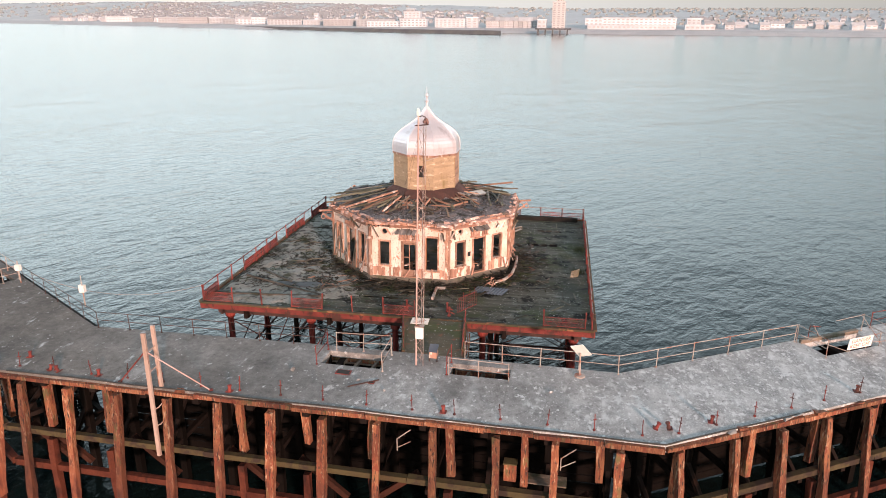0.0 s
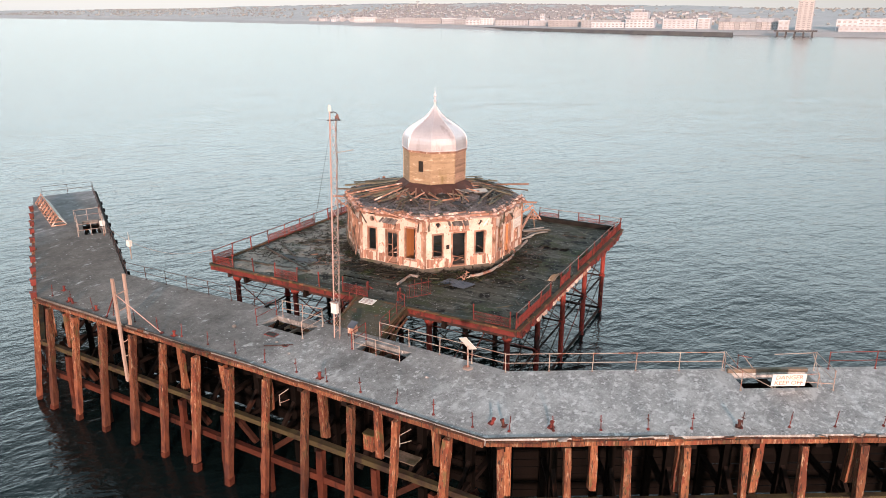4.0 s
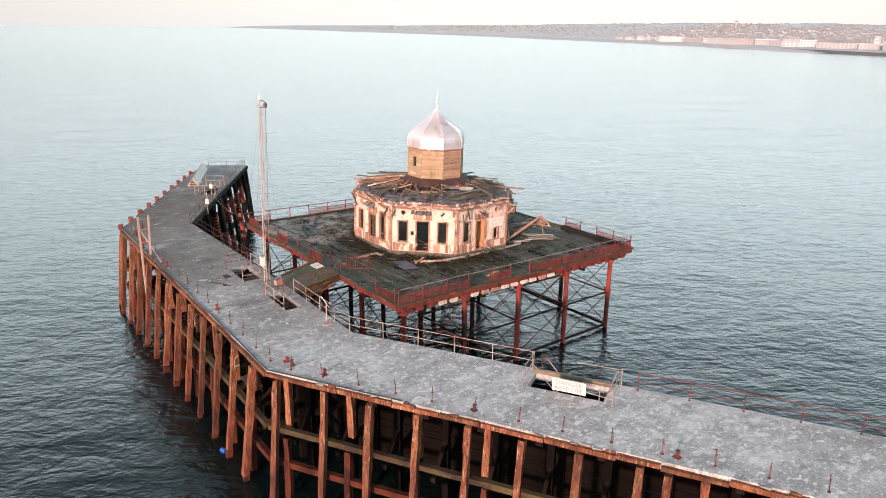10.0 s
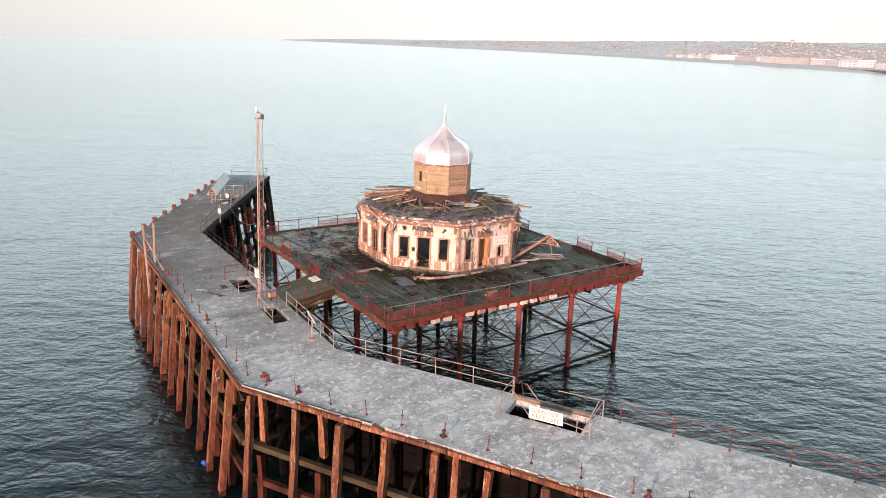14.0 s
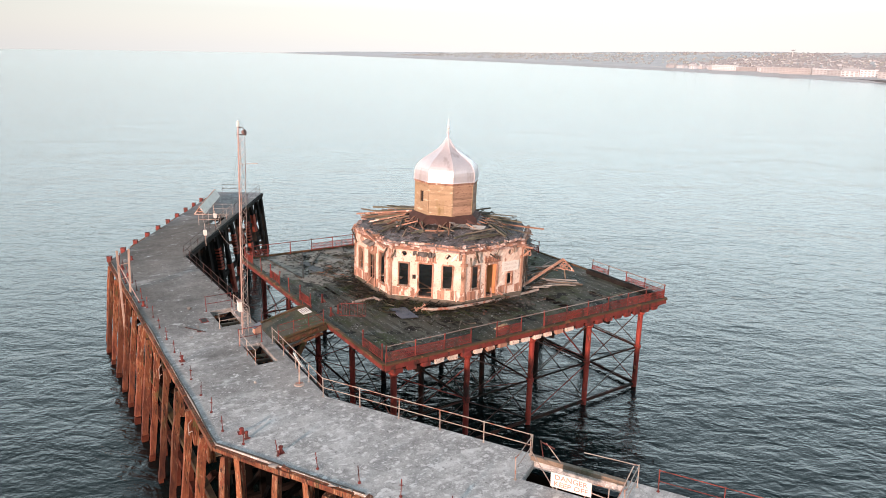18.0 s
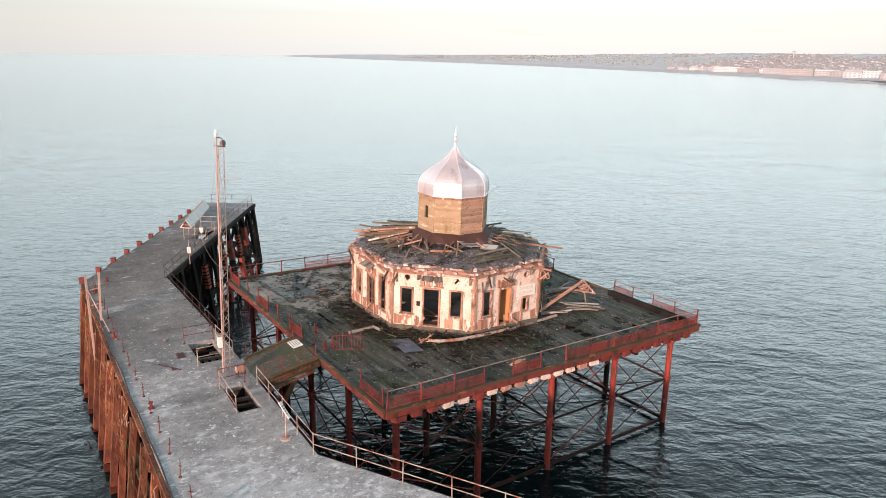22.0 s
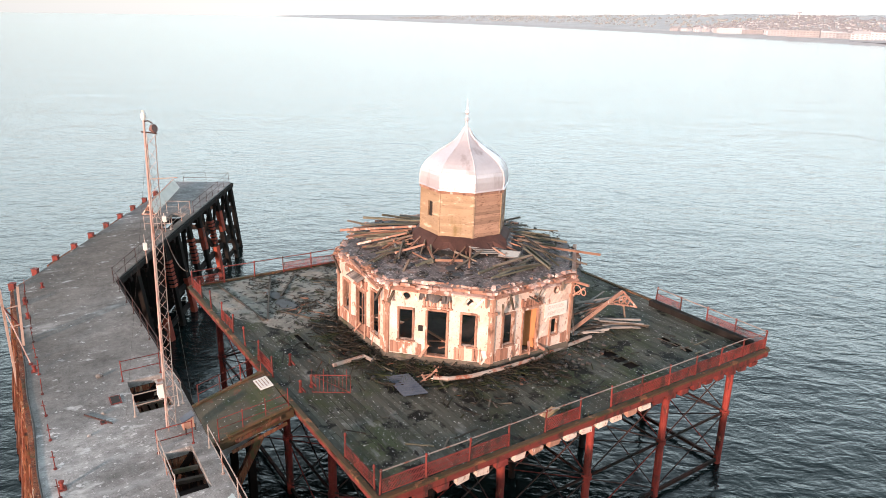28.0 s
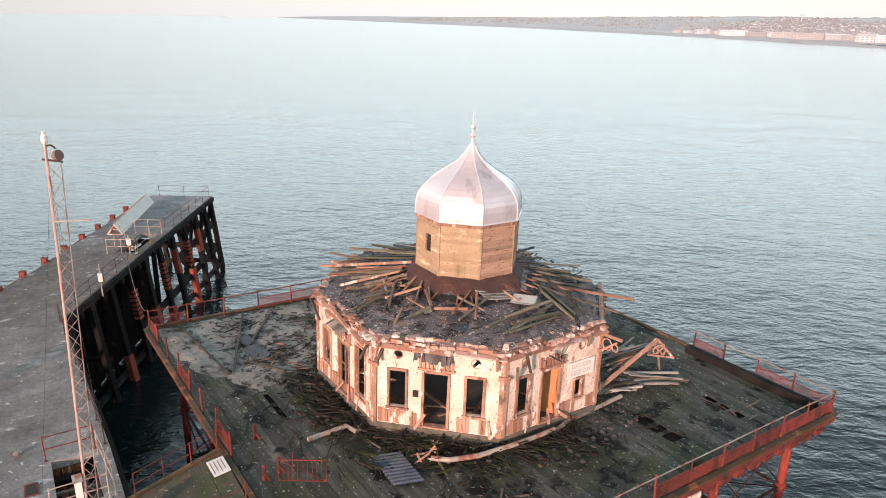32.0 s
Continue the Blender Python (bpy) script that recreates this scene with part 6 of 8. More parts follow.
for x0, x1, y0, y1 in HOLES:
    for q in (0.2, 0.45, 0.75):
        bx = x0 + (x1 - x0) * q
        solid("hatch_beam", Geo().beam((bx, y0 - 0.1, Z - 0.50), (bx + 0.25, y1 + 0.1, Z - 0.46), 0.14, 0.16).shake(0.015), OLDWOOD, "broken grey beam across the deck opening", "beam", "beams in the hatches", at=(bx, y0, Z - 0.5))
    li = thing("hatch_lining", (x0, y0, Z - 0.9), "rust-brown boards lining the deck opening", "lining")
    for j in range(3):
        z0_, z1_ = Z - 0.36 - 0.3 * (j + 1), Z - 0.36 - 0.3 * j - 0.02
        part("board", Geo().box(x0 - 0.06, x0 + 0.0, y0, y1, z0_, z1_).shake(0.01), PILE, li)
        part("board", Geo().box(x1, x1 + 0.06, y0, y1, z0_, z1_).shake(0.01), PILE, li)
        part("board", Geo().box(x0, x1, y1, y1 + 0.06, z0_, z1_).shake(0.01), PILE, li)
for x in (7.2, 8.9):
    pl = thing("bent_pipe", (x, -17.2, Z - 0.9), "short orange rusty pipe stub inside the hatch", "pipe")
    part("pipe", Geo().path([(x, -17.35, Z - 1.6), (x + 0.1, -17.2, Z - 0.7), (x - 0.15, -17.0, Z - 0.5)], 0.07, 8), PILE, pl)


def bar_sign(name, label, origin, right, up, w, h, lines, mat_text=LETTER, backing=WHITE, thick=0.03):
    """A board with its lower left corner at origin; lines: height, letter size and the words."""
    right, up = Vector(right).normalized(), Vector(up).normalized()
    out = right.cross(up).normalized()
    up = out.cross(right)
    o = Vector(origin)
    s = thing(name, o, label, "sign")
    a, b = o + up * h / 2, o + right * w + up * h / 2
    q = [o, o + right * w, o + right * w + up * h, o + up * h]
    part("board", Geo().hexa([p - out * thick for p in q], q), backing, s)
    for y, size, words in lines:
        cu = bpy.data.curves.new("letters", "FONT")
        cu.body, cu.size, cu.extrude, cu.align_x, cu.align_y = words, size, 0.004, "CENTER", "CENTER"
        cu.resolution_u = 2
        tmp = bpy.data.objects.new("letters", cu)
        scene.collection.objects.link(tmp)
        me = bpy.data.meshes.new_from_object(tmp.evaluated_get(bpy.context.evaluated_depsgraph_get()))
        bpy.data.objects.remove(tmp)
        me.materials.clear()
        me.materials.append(mat_text)
        ob = new("letters", me)
        ob.parent = s
        p = o + right * w / 2 + up * y + out * 0.008
        m = Matrix((right, up, out)).transposed().to_4x4()
        ob.matrix_basis = Matrix.Translation(p - o) @ m
    return s


# warning board at the hatch of the right wing, tied to the fence
a = V(*wing(1, 12.37, 2.10, Z + 0.16))
b = V(*wing(1, 13.99, 2.10, Z + 0.16))
sg = bar_sign("warning_sign", "weathered white warning board tied to the hatch fence", a, b - a, (0, -0.10, 1), 1.64, 0.66, [(0.48, 0.33, "DANGER"), (0.175, 0.33, "KEEP OFF")])
for f_ in (0.15, 0.85):
    p = a.lerp(b, f_) + V(-0.03, 0.05, 0)
    part("post", Geo().tube((p.x, p.y, Z), (p.x, p.y, Z + 0.6), 0.024, 6), GALV, sg)
# board on the pavilion wall
FADED = material("washed_out_letters", [(0.60, 0.50, 0.45), (0.72, 0.64, 0.59)], 5, 20, 0.7, vary=0)
m, t, o = face_frame(0)
a = on_face(0, 0.66, 1.66, 0.10)
bar_sign("wall_sign", "white warning board nailed to the pavilion wall", a, t, (0, 0, 1), 1.46, 0.70, [(0.50, 0.27, "DANGER"), (0.19, 0.27, "KEEP OFF")], mat_text=FADED)
# tilted notice on a post at the inner edge, unreadable
sp = thing("notice_post", (12.4, -16.3, Z), "tilted white notice board on a pale post", "sign")
part("foot", Geo().lathe([(0.28, Z), (0.26, Z + 0.04), (0.06, Z + 0.06)], 12, 12.4, -16.3), GALV, sp)
part("post", Geo().tube((12.4, -16.3, Z), (12.36, -16.25, Z + 1.2), 0.04, 8), GALV, sp)
nr = V(-0.79, 0.42, -0.40).normalized()
no_ = nr.cross(V(-0.32, -0.42, 0.85)).normalized()
nu = no_.cross(nr)
nc = V(12.38, -16.28, Z + 1.38)
q = [nc + nr * a + nu * b for a, b in ((-0.36, -0.42), (0.36, -0.42), (0.36, 0.42), (-0.36, 0.42))]
part("board", Geo().hexa([p - no_ * 0.03 for p in q], q), WHITE, sp)
for i in range(4):
    c = nc + nu * (0.2 - 0.13 * i) + no_ * 0.004
    part("text_bar", Geo().beam(c - nr * 0.27, c + nr * (0.27 - 0.06 * i), 0.05, 0.008, no_), LETTER, sp)
# life-ring post on the left wing
lb = thing("lifebuoy_box", (-16.95, -13.7, Z), "white lifebuoy housing on a pale post", "lifebuoy box")
part("post", Geo().tube((-16.95, -13.7, Z), (-16.95, -13.7, Z + 1.6), 0.04, 6), GALV, lb)
part("case", Geo().box(-17.12, -16.78, -13.82, -13.6, Z + 0.95, Z + 1.4), WHITE, lb)
part("spike", Geo().tube((-16.95, -13.7, Z + 1.5), (-16.95, -13.7, Z + 2.0), 0.02, 5), GALV, lb)

# boarding ladder standing above the edge, with stays
LADDERWOOD = material("bleached_pink_timber", [(0.44, 0.32, 0.27), (0.35, 0.24, 0.195)], 1.6, 18, 0.85, stretch=UP, grain=0.5, vary=0.12, stains=[((0.20, 0.085, 0.05), 1.6, 0.60, 0.08, (1, 1, 0.4))])
ld = thing("boarding_ladder", (-7.2, OUT_Y - 0.3, Z), "tall weathered timber boarding ladder with stays", "ladder")
part("stile", Geo().beam((-7.27, -21.99, 3.8), (-7.19, -21.97, 10.29), 0.18, 0.12, (0, 1, 0)).shake(0.01), LADDERWOOD, ld)
part("stile", Geo().beam((-7.05, -21.40, 7.20), (-7.21, -21.20, 10.33), 0.17, 0.11, (0, 1, 0)).shake(0.01), LADDERWOOD, ld)
for z in (8.35, 9.35):
    part("rung", Geo().tube((-7.20, -21.95, z - 0.1), (-7.14, -21.28, z), 0.032, 6), LADDERWOOD, ld)
for z in (5.4, 6.3):
    part("rung", Geo().path([(-7.25, -21.97, z), (-7.0, -21.9, z + 0.12), (-6.92, -21.66, z + 0.25)], 0.03, 6), GALV, ld)
part("stay", Geo().tube((-7.2, -21.95, 9.40), (-9.28, -21.34, Z), 0.035, 6), RED_IRON, ld)
part("stay", Geo().tube((-7.2, -21.95, 9.36), (-4.6, -21.2, Z), 0.03, 6), MASTP, ld)
for x, y in ((-9.28, -21.34), (-4.6, -21.2)):
    part("stay_foot", Geo().tube((x, y, Z), (x, y, Z + 0.06), 0.10, 8), RED_IRON, ld)

# thin stanchions and rusty bollards along the outer edge
post0 = thing("edge_stanchion", (0, 0, 0), "thin rusty stanchion rod on the deck edge", "stanchion", "stanchions on the outer edge")
part("rod", Geo().tube((0, 0, 0), (0.02, 0.01, 0.78), 0.02, 5), RED_IRON, post0)
part("eye", Geo().tube((-0.06, 0, 0.5), (0.1, 0, 0.52), 0.022, 5), RED_IRON, post0)
part("foot", Geo().tube((0, 0, 0), (0, 0, 0.05), 0.07, 6), RED_IRON, post0)
first = True
u = -HALF + 0.8
while u < RIGHT_END - 1:
    p, o, t = outer_line(u)
    q = p - o * 0.55
    m = Matrix.Translation((q.x, q.y, Z)) @ Matrix.Rotation(rng.uniform(0, 6), 4, "Z") @ Matrix.Rotation(rng.uniform(-0.1, 0.1), 4, "X")
    if first:
        post0.matrix_basis = m
        first = False
    else:
        copy_thing(post0, m)
    u += 2.05 + rng.uniform(-0.15, 0.15)
boll = thing("bollard", (0, 0, 0), "leaning rust-red mooring bollard stump", "bollard", "bollards on the outer edge")
part("stump", Geo().lathe([(0.10, 0), (0.075, 0.05), (0.065, 0.25), (0.10, 0.28), (0.10, 0.33), (0.05, 0.35)], 10, 0, 0), RED_IRON, boll, smooth=False)
part("base", Geo().box(-0.15, 0.15, -0.14, 0.14, 0, 0.03), RED_IRON, boll)
spots = [(15.7, -20.3, 0.35), (16.25, -20.2, -0.3), (18.1, -19.3, 0.1), (6.5, -20.85, 0.0), (-3.7, -21.1, 0.1), (-10.7, -21.0, 0.1), (-13.4, -21.0, 0.35), (-12.9, -21.05, -0.35), (-15.4, -20.0, 0.1), (25.2, -15.2, 0.1), (33.0, -10.6, 0.0)]
for i, (x, y, lean) in enumerate(spots):
    m = Matrix.Translation((x, y, Z)) @ Matrix.Rotation(lean, 4, "Y")
    if i == 0:
        boll.matrix_basis = m
    else:
        copy_thing(boll, m)
# rust-red pile heads along the left wing's outer edge
head0 = thing("pile_head", (0, 0, 0), "rust-red iron pile cap above the deck edge", "pile cap", "pile caps on the wing")
part("cap", Geo().box(-0.16, 0.16, -0.17, 0.17, -0.15, 0.27).shake(0.015), RED_IRON, head0)
part("plate", Geo().box(-0.19, 0.19, -0.2, 0.2, 0.27, 0.30), RED_IRON, head0)
first = True
for i in range(11):
    u = -HALF - 0.2 - 2.62 * i
    if u < LEFT_END:
        break
    p, o, t = outer_line(u)
    q = p + o * 0.16
    m = Matrix.Translation((q.x, q.y, Z)) @ Matrix.Rotation(-BEND, 4, "Z")
    if first:
        head0.matrix_basis = m
        first = False
    else:
        copy_thing(head0, m)
# black hose lying along the edge
hose = Geo()
pts = []
u = -HALF + 0.5
while u < HALF + 8:
    p, o, t = outer_line(u)
    q = p - o * (0.02 + 0.08 * noise.noise(Vector((u * 0.3, 0, 0))))
    pts.append((q.x, q.y, Z + 0.025))
    u += 0.7
hose.path(pts, 0.036, 6)
solid("black_hose", hose, CABLE, "black hose lying along the outer deck edge", "hose", at=(0, 0, 0))
# hanging rusty frames and a fender box under the front edge
for u in (5.2, 12.4):
    p, o, t = outer_line(u)
    fr = thing("hanging_bracket", p + V(0, 0, 6.2), "thin bent tube bracket hanging under the deck edge", "bracket")
    part("tube", Geo().path([p + o * 0.25 + V(0, 0, 6.7), p + o * 0.3 - t * 0.6 + V(0, 0, 6.2), p + o * 0.3 - t * 0.6 + V(0, 0, 5.6)], 0.025), GALV, fr)
    part("tube", Geo().path([p + o * 0.25 + V(0, 0, 6.1), p + o * 0.3 - t * 0.6 + V(0, 0, 5.75)], 0.02), GALV, fr)
p, o, t = outer_line(9.6)
fb = thing("fender_box", p + V(0, 0, 4.4), "rusty box bolted to a hung fender timber", "box")
c = p - o * 0.45 + V(0, 0, 4.75)
part("case", Geo().beam(c - V(0, 0, 0.45), c + V(0, 0, 0.4), 0.55, 0.4, o), PILE, fb)
part("lid", Geo().beam(c + V(0, 0, 0.42), c + V(0, 0, 0.48), 0.62, 0.46, o), WALING, fb)
# broken gangway planks on the waling
p, o, t = outer_line(11.2)
for i in range(3):
    pk = thing("loose_plank", p - o * (0.5 + 0.25 * i) + V(0, 0, 4.25), "grey loose plank lying on the waling", "plank", "planks on the waling")
    part("plank", Geo().beam(p - o * (0.5 + 0.25 * i) - t * 0.9 + V(0, 0, 4.235), p - o * (0.5 + 0.25 * i) + t * 0.9 + V(0, 0, 4.235), 0.22, 0.05), OLDWOOD, pk)
fl = thing("blue_float", (10.85, -22.6, 0.1), "small bright blue plastic drum afloat beside the piles", "drum")
part("body", Geo().tube((10.7, -22.65, 0.08), (11.05, -22.55, 0.11), 0.14, 12), BLUE, fl)
part("band", Geo().tube((10.85, -22.607, 0.092), (10.9, -22.593, 0.096), 0.15, 12), BLUE, fl)
# small bits on the deck
for x, y, w, d in ((0.95, -18.3, 0.75, 0.45), (2.6, -19.0, 0.3, 0.22)):
    dr = thing("drain_grate", (x, y, Z), "rusty drain grate set in the concrete deck", "drain")
    part("frame", Geo().box(x - w / 2, x + w / 2, y - d / 2, y + d / 2, Z, Z + 0.03), RED_IRON, dr)
    part("grid", Geo().box(x - w / 2 + 0.06, x + w / 2 - 0.06, y - d / 2 + 0.06, y + d / 2 - 0.06, Z + 0.03, Z + 0.036), BLACK, dr)
stone0 = thing("concrete_lump", (-1.6, -18.6, Z), "pale lump of broken concrete on the deck", "rubble", "lumps on the deck")
part("lump", Geo().lump((-1.6, -18.6, Z + 0.08), 0.2, 0.7), CONCRETE, stone0)
for x, y in ((1.9, -18.9), (3.4, -19.6), (11.1, -18.2)):
    copy_thing(stone0, Matrix.Translation((x, y, Z)) @ Matrix.Rotation(x, 4, "Z") @ Matrix.Scale(0.6, 4))
bar_ = thing("iron_bar", (2.2, -19.2, Z), "rusty iron bar lying on the deck", "bar")
part("bar", Geo().tube((1.6, -19.6, Z + 0.03), (2.9, -18.7, Z + 0.03), 0.03, 6), DARK_IRON, bar_)
PALESHEET = material("grey_weathered_roof_sheet", [(0.56, 0.54, 0.50), (0.66, 0.63, 0.58)], 1.0, 12, 0.7, grain=0.3, vary=0, stains=[((0.24, 0.17, 0.13), 1.2, 0.6, 0.1, (1, 1, 1))])
# fallen shelter roof on the left wing
sh = thing("fallen_roof", wing(-1, 17.6, 3.6, Z), "fallen pitched shelter roof with pale sheet and bare trusses", "roof")
A0, A1 = 15.1, 24.5
def sp_(s, w, z):
    k = (s - A0) / (A1 - A0)
    return V(*wing(-1, s, w + 1.25 * k, Z + z))
part("sheet", Geo().hexa([sp_(A0, 3.25, 0.05), sp_(A1, 3.25, 0.05), sp_(A1, 3.85, 0.8), sp_(A0, 3.85, 0.8)], [sp_(A0, 3.21, 0.09), sp_(A1, 3.21, 0.09), sp_(A1, 3.83, 0.86), sp_(A0, 3.83, 0.86)]), PALESHEET, sh, "pale weathered roof sheet")
for i in range(9):
    s = A0 + 0.1 + (A1 - A0 - 0.2) * i / 8
    part("truss", Geo().beam(sp_(s, 3.85, 0.77), sp_(s, 4.45, 0.04), 0.07, 0.09), BARE, sh)
    part("truss_tie", Geo().beam(sp_(s, 3.3, 0.03), sp_(s, 4.45, 0.05), 0.06, 0.07), BARE, sh)
    if i < 8:
        part("truss_web", Geo().beam(sp_(s, 4.35, 0.08), sp_(s + (A1 - A0) / 8, 3.9, 0.72), 0.05, 0.06), BARE, sh)
part("ridge", Geo().beam(sp_(A0, 3.85, 0.84), sp_(A1, 3.85, 0.84), 0.08, 0.10), BARE, sh)
part("eaves_plate", Geo().beam(sp_(A0, 4.45, 0.03), sp_(A1, 4.45, 0.03), 0.08, 0.08), BARE, sh)
# post box by the far hatch
pb = thing("pump_post", wing(-1, 10.3, 0.5, Z), "white cabinet on a post near the far hatch", "cabinet")
q = V(*wing(-1, 10.3, 0.5, Z))
part("post", Geo().tube(q, q + V(0, 0, 1.5), 0.04, 6), GALV, pb)
part("case", Geo().box(q.x - 0.18, q.x + 0.16, q.y - 0.12, q.y + 0.12, Z + 0.85, Z + 1.25), WHITE, pb)

# ---- raking timber frames on the left wing's inner side and end ----
rk = thing("raking_frames", wing(-1, 14, 0, 0), "black tarred raking timber frames with rust-red tubes", "timber frame", kind="structure")
def on_raker(s, z, out=0.0):
    """A place on the raking post at s, at height z."""
    return V(*wing(-1, s + 0.04 * (6.85 - z), 0.12 - 0.11 * (6.85 - z) - out, z))


CASING = material("bright_rusted_casing", [(0.26, 0.038, 0.022), (0.36, 0.075, 0.04)], 1.6, 18, 0.85, bump=0.6, grain=0.6, vary=0.25, stains=[((0.06, 0.02, 0.015), 2.0, 0.54, 0.08, (1, 1, 0.4))])
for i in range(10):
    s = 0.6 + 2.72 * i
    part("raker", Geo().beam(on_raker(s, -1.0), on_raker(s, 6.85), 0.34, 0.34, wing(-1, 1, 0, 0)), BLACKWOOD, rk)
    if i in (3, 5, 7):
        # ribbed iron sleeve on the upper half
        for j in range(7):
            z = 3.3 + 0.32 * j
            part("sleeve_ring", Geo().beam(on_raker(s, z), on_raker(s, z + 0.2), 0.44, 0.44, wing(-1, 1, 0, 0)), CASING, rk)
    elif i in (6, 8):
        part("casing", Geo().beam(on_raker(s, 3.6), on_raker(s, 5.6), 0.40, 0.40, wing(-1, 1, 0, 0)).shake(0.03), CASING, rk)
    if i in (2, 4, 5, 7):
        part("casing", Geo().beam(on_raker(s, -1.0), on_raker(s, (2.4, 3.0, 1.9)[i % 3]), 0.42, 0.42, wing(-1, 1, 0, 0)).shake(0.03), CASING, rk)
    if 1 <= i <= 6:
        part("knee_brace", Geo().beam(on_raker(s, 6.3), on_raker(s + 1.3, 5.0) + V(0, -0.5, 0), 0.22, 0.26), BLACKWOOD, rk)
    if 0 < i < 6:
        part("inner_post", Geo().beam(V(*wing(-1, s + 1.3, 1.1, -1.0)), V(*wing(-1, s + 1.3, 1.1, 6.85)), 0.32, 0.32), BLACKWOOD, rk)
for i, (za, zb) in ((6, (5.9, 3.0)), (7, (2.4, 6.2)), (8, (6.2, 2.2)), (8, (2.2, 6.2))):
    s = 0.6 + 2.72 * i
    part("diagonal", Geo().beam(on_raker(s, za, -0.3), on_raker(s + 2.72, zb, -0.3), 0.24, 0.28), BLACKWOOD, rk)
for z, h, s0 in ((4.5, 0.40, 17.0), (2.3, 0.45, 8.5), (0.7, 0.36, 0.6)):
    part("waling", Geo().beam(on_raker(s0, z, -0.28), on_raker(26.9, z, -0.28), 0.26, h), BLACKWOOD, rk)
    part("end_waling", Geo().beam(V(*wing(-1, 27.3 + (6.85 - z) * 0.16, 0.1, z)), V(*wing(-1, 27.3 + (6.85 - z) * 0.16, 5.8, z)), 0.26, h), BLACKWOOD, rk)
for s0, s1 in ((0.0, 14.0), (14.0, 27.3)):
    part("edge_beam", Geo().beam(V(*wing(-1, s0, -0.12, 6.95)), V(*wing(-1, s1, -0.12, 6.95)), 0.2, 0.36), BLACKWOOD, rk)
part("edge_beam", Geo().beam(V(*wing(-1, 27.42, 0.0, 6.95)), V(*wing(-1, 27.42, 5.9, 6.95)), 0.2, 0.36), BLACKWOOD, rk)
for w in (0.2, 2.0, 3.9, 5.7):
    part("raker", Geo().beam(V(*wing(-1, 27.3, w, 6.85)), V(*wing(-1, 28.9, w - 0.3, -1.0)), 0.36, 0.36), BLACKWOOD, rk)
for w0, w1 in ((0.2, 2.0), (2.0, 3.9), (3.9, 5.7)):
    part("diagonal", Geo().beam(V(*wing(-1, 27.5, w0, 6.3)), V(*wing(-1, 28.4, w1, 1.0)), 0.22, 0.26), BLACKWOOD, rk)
# inner edge beam of the middle and the right wing
ie = thing("inner_edge_beam", (0, IN_Y, Z), "dark timber beam under the inner deck edge", "edge beam", kind="structure")
part("beam", Geo().beam((-KX, inner_y(-KX) + 0.1, 6.95), (-0.5, IN_Y + 0.1, 6.95), 0.18, 0.34), TAR_SHADE, ie)
part("beam", Geo().beam((-0.5, IN_Y + 0.1, 6.95), (BX0 - 0.1, IN_Y + 0.1, 6.95), 0.18, 0.34), TAR_SHADE, ie)
part("beam", Geo().beam((BX1 + 0.1, IN_Y + 0.1, 6.95), (KX, IN_Y + 0.1, 6.95), 0.18, 0.34), TAR_SHADE, ie)
part("beam", Geo().beam(V(*wing(1, 0, -0.1, 6.95)), V(*wing(1, 35.9, -0.1, 6.95)), 0.18, 0.34), TAR_SHADE, ie)
# ---- platform: railings, gate, wreckage and planking ----
PZ = PLAT_Z
def P(x, y, z=0.0):
    """A place on the platform, in its own turned frame, z above its deck."""
    return PROT @ Vector((x, y, PZ + z))


POSTM = Geo().lathe([(0.07, 0), (0.05, 0.05), (0.04, 0.5), (0.06, 0.53), (0.04, 0.56), (0.035, 0.92), (0.06, 0.95), (0.05, 1.02), (0.02, 1.08)], 8, 0, 0).mesh("rail_post", RED_IRON)


def lattice_mesh(w, h=0.52):
    g = Geo()
    for z in (0.06, h + 0.06):
        g.beam((0.04, 0, z), (w - 0.04, 0, z), 0.035, 0.04)
    g.beam((0.04, 0, 0.06 + h * 0.5), (w - 0.04, 0, 0.06 + h * 0.5), 0.02, 0.025)
    n = 13
    for i in range(-3, n):
        for s in (1, -1):
            x0 = 0.06 + (w - 0.12) * i / n
            x1 = x0 + h * 0.9
            a, b = (x0, 0.06), (x1, 0.06 + h)
            if x0 < 0.05:
                a = (0.05, 0.06 + (0.05 - x0) / 0.9)
            if x1 > w - 0.05:
                b = (w - 0.05, 0.06 + h - (x1 - w + 0.05) / 0.9)
            if b[0] - a[0] < 0.05:
                continue
            if s < 0:
                a, b = (a[0], 2 * 0.06 + h - a[1]), (b[0], 2 * 0.06 + h - b[1])
            g.beam((a[0], 0.004 * s, a[1]), (b[0], 0.004 * s, b[1]), 0.014, 0.034, (0, 1, 0))
    return g


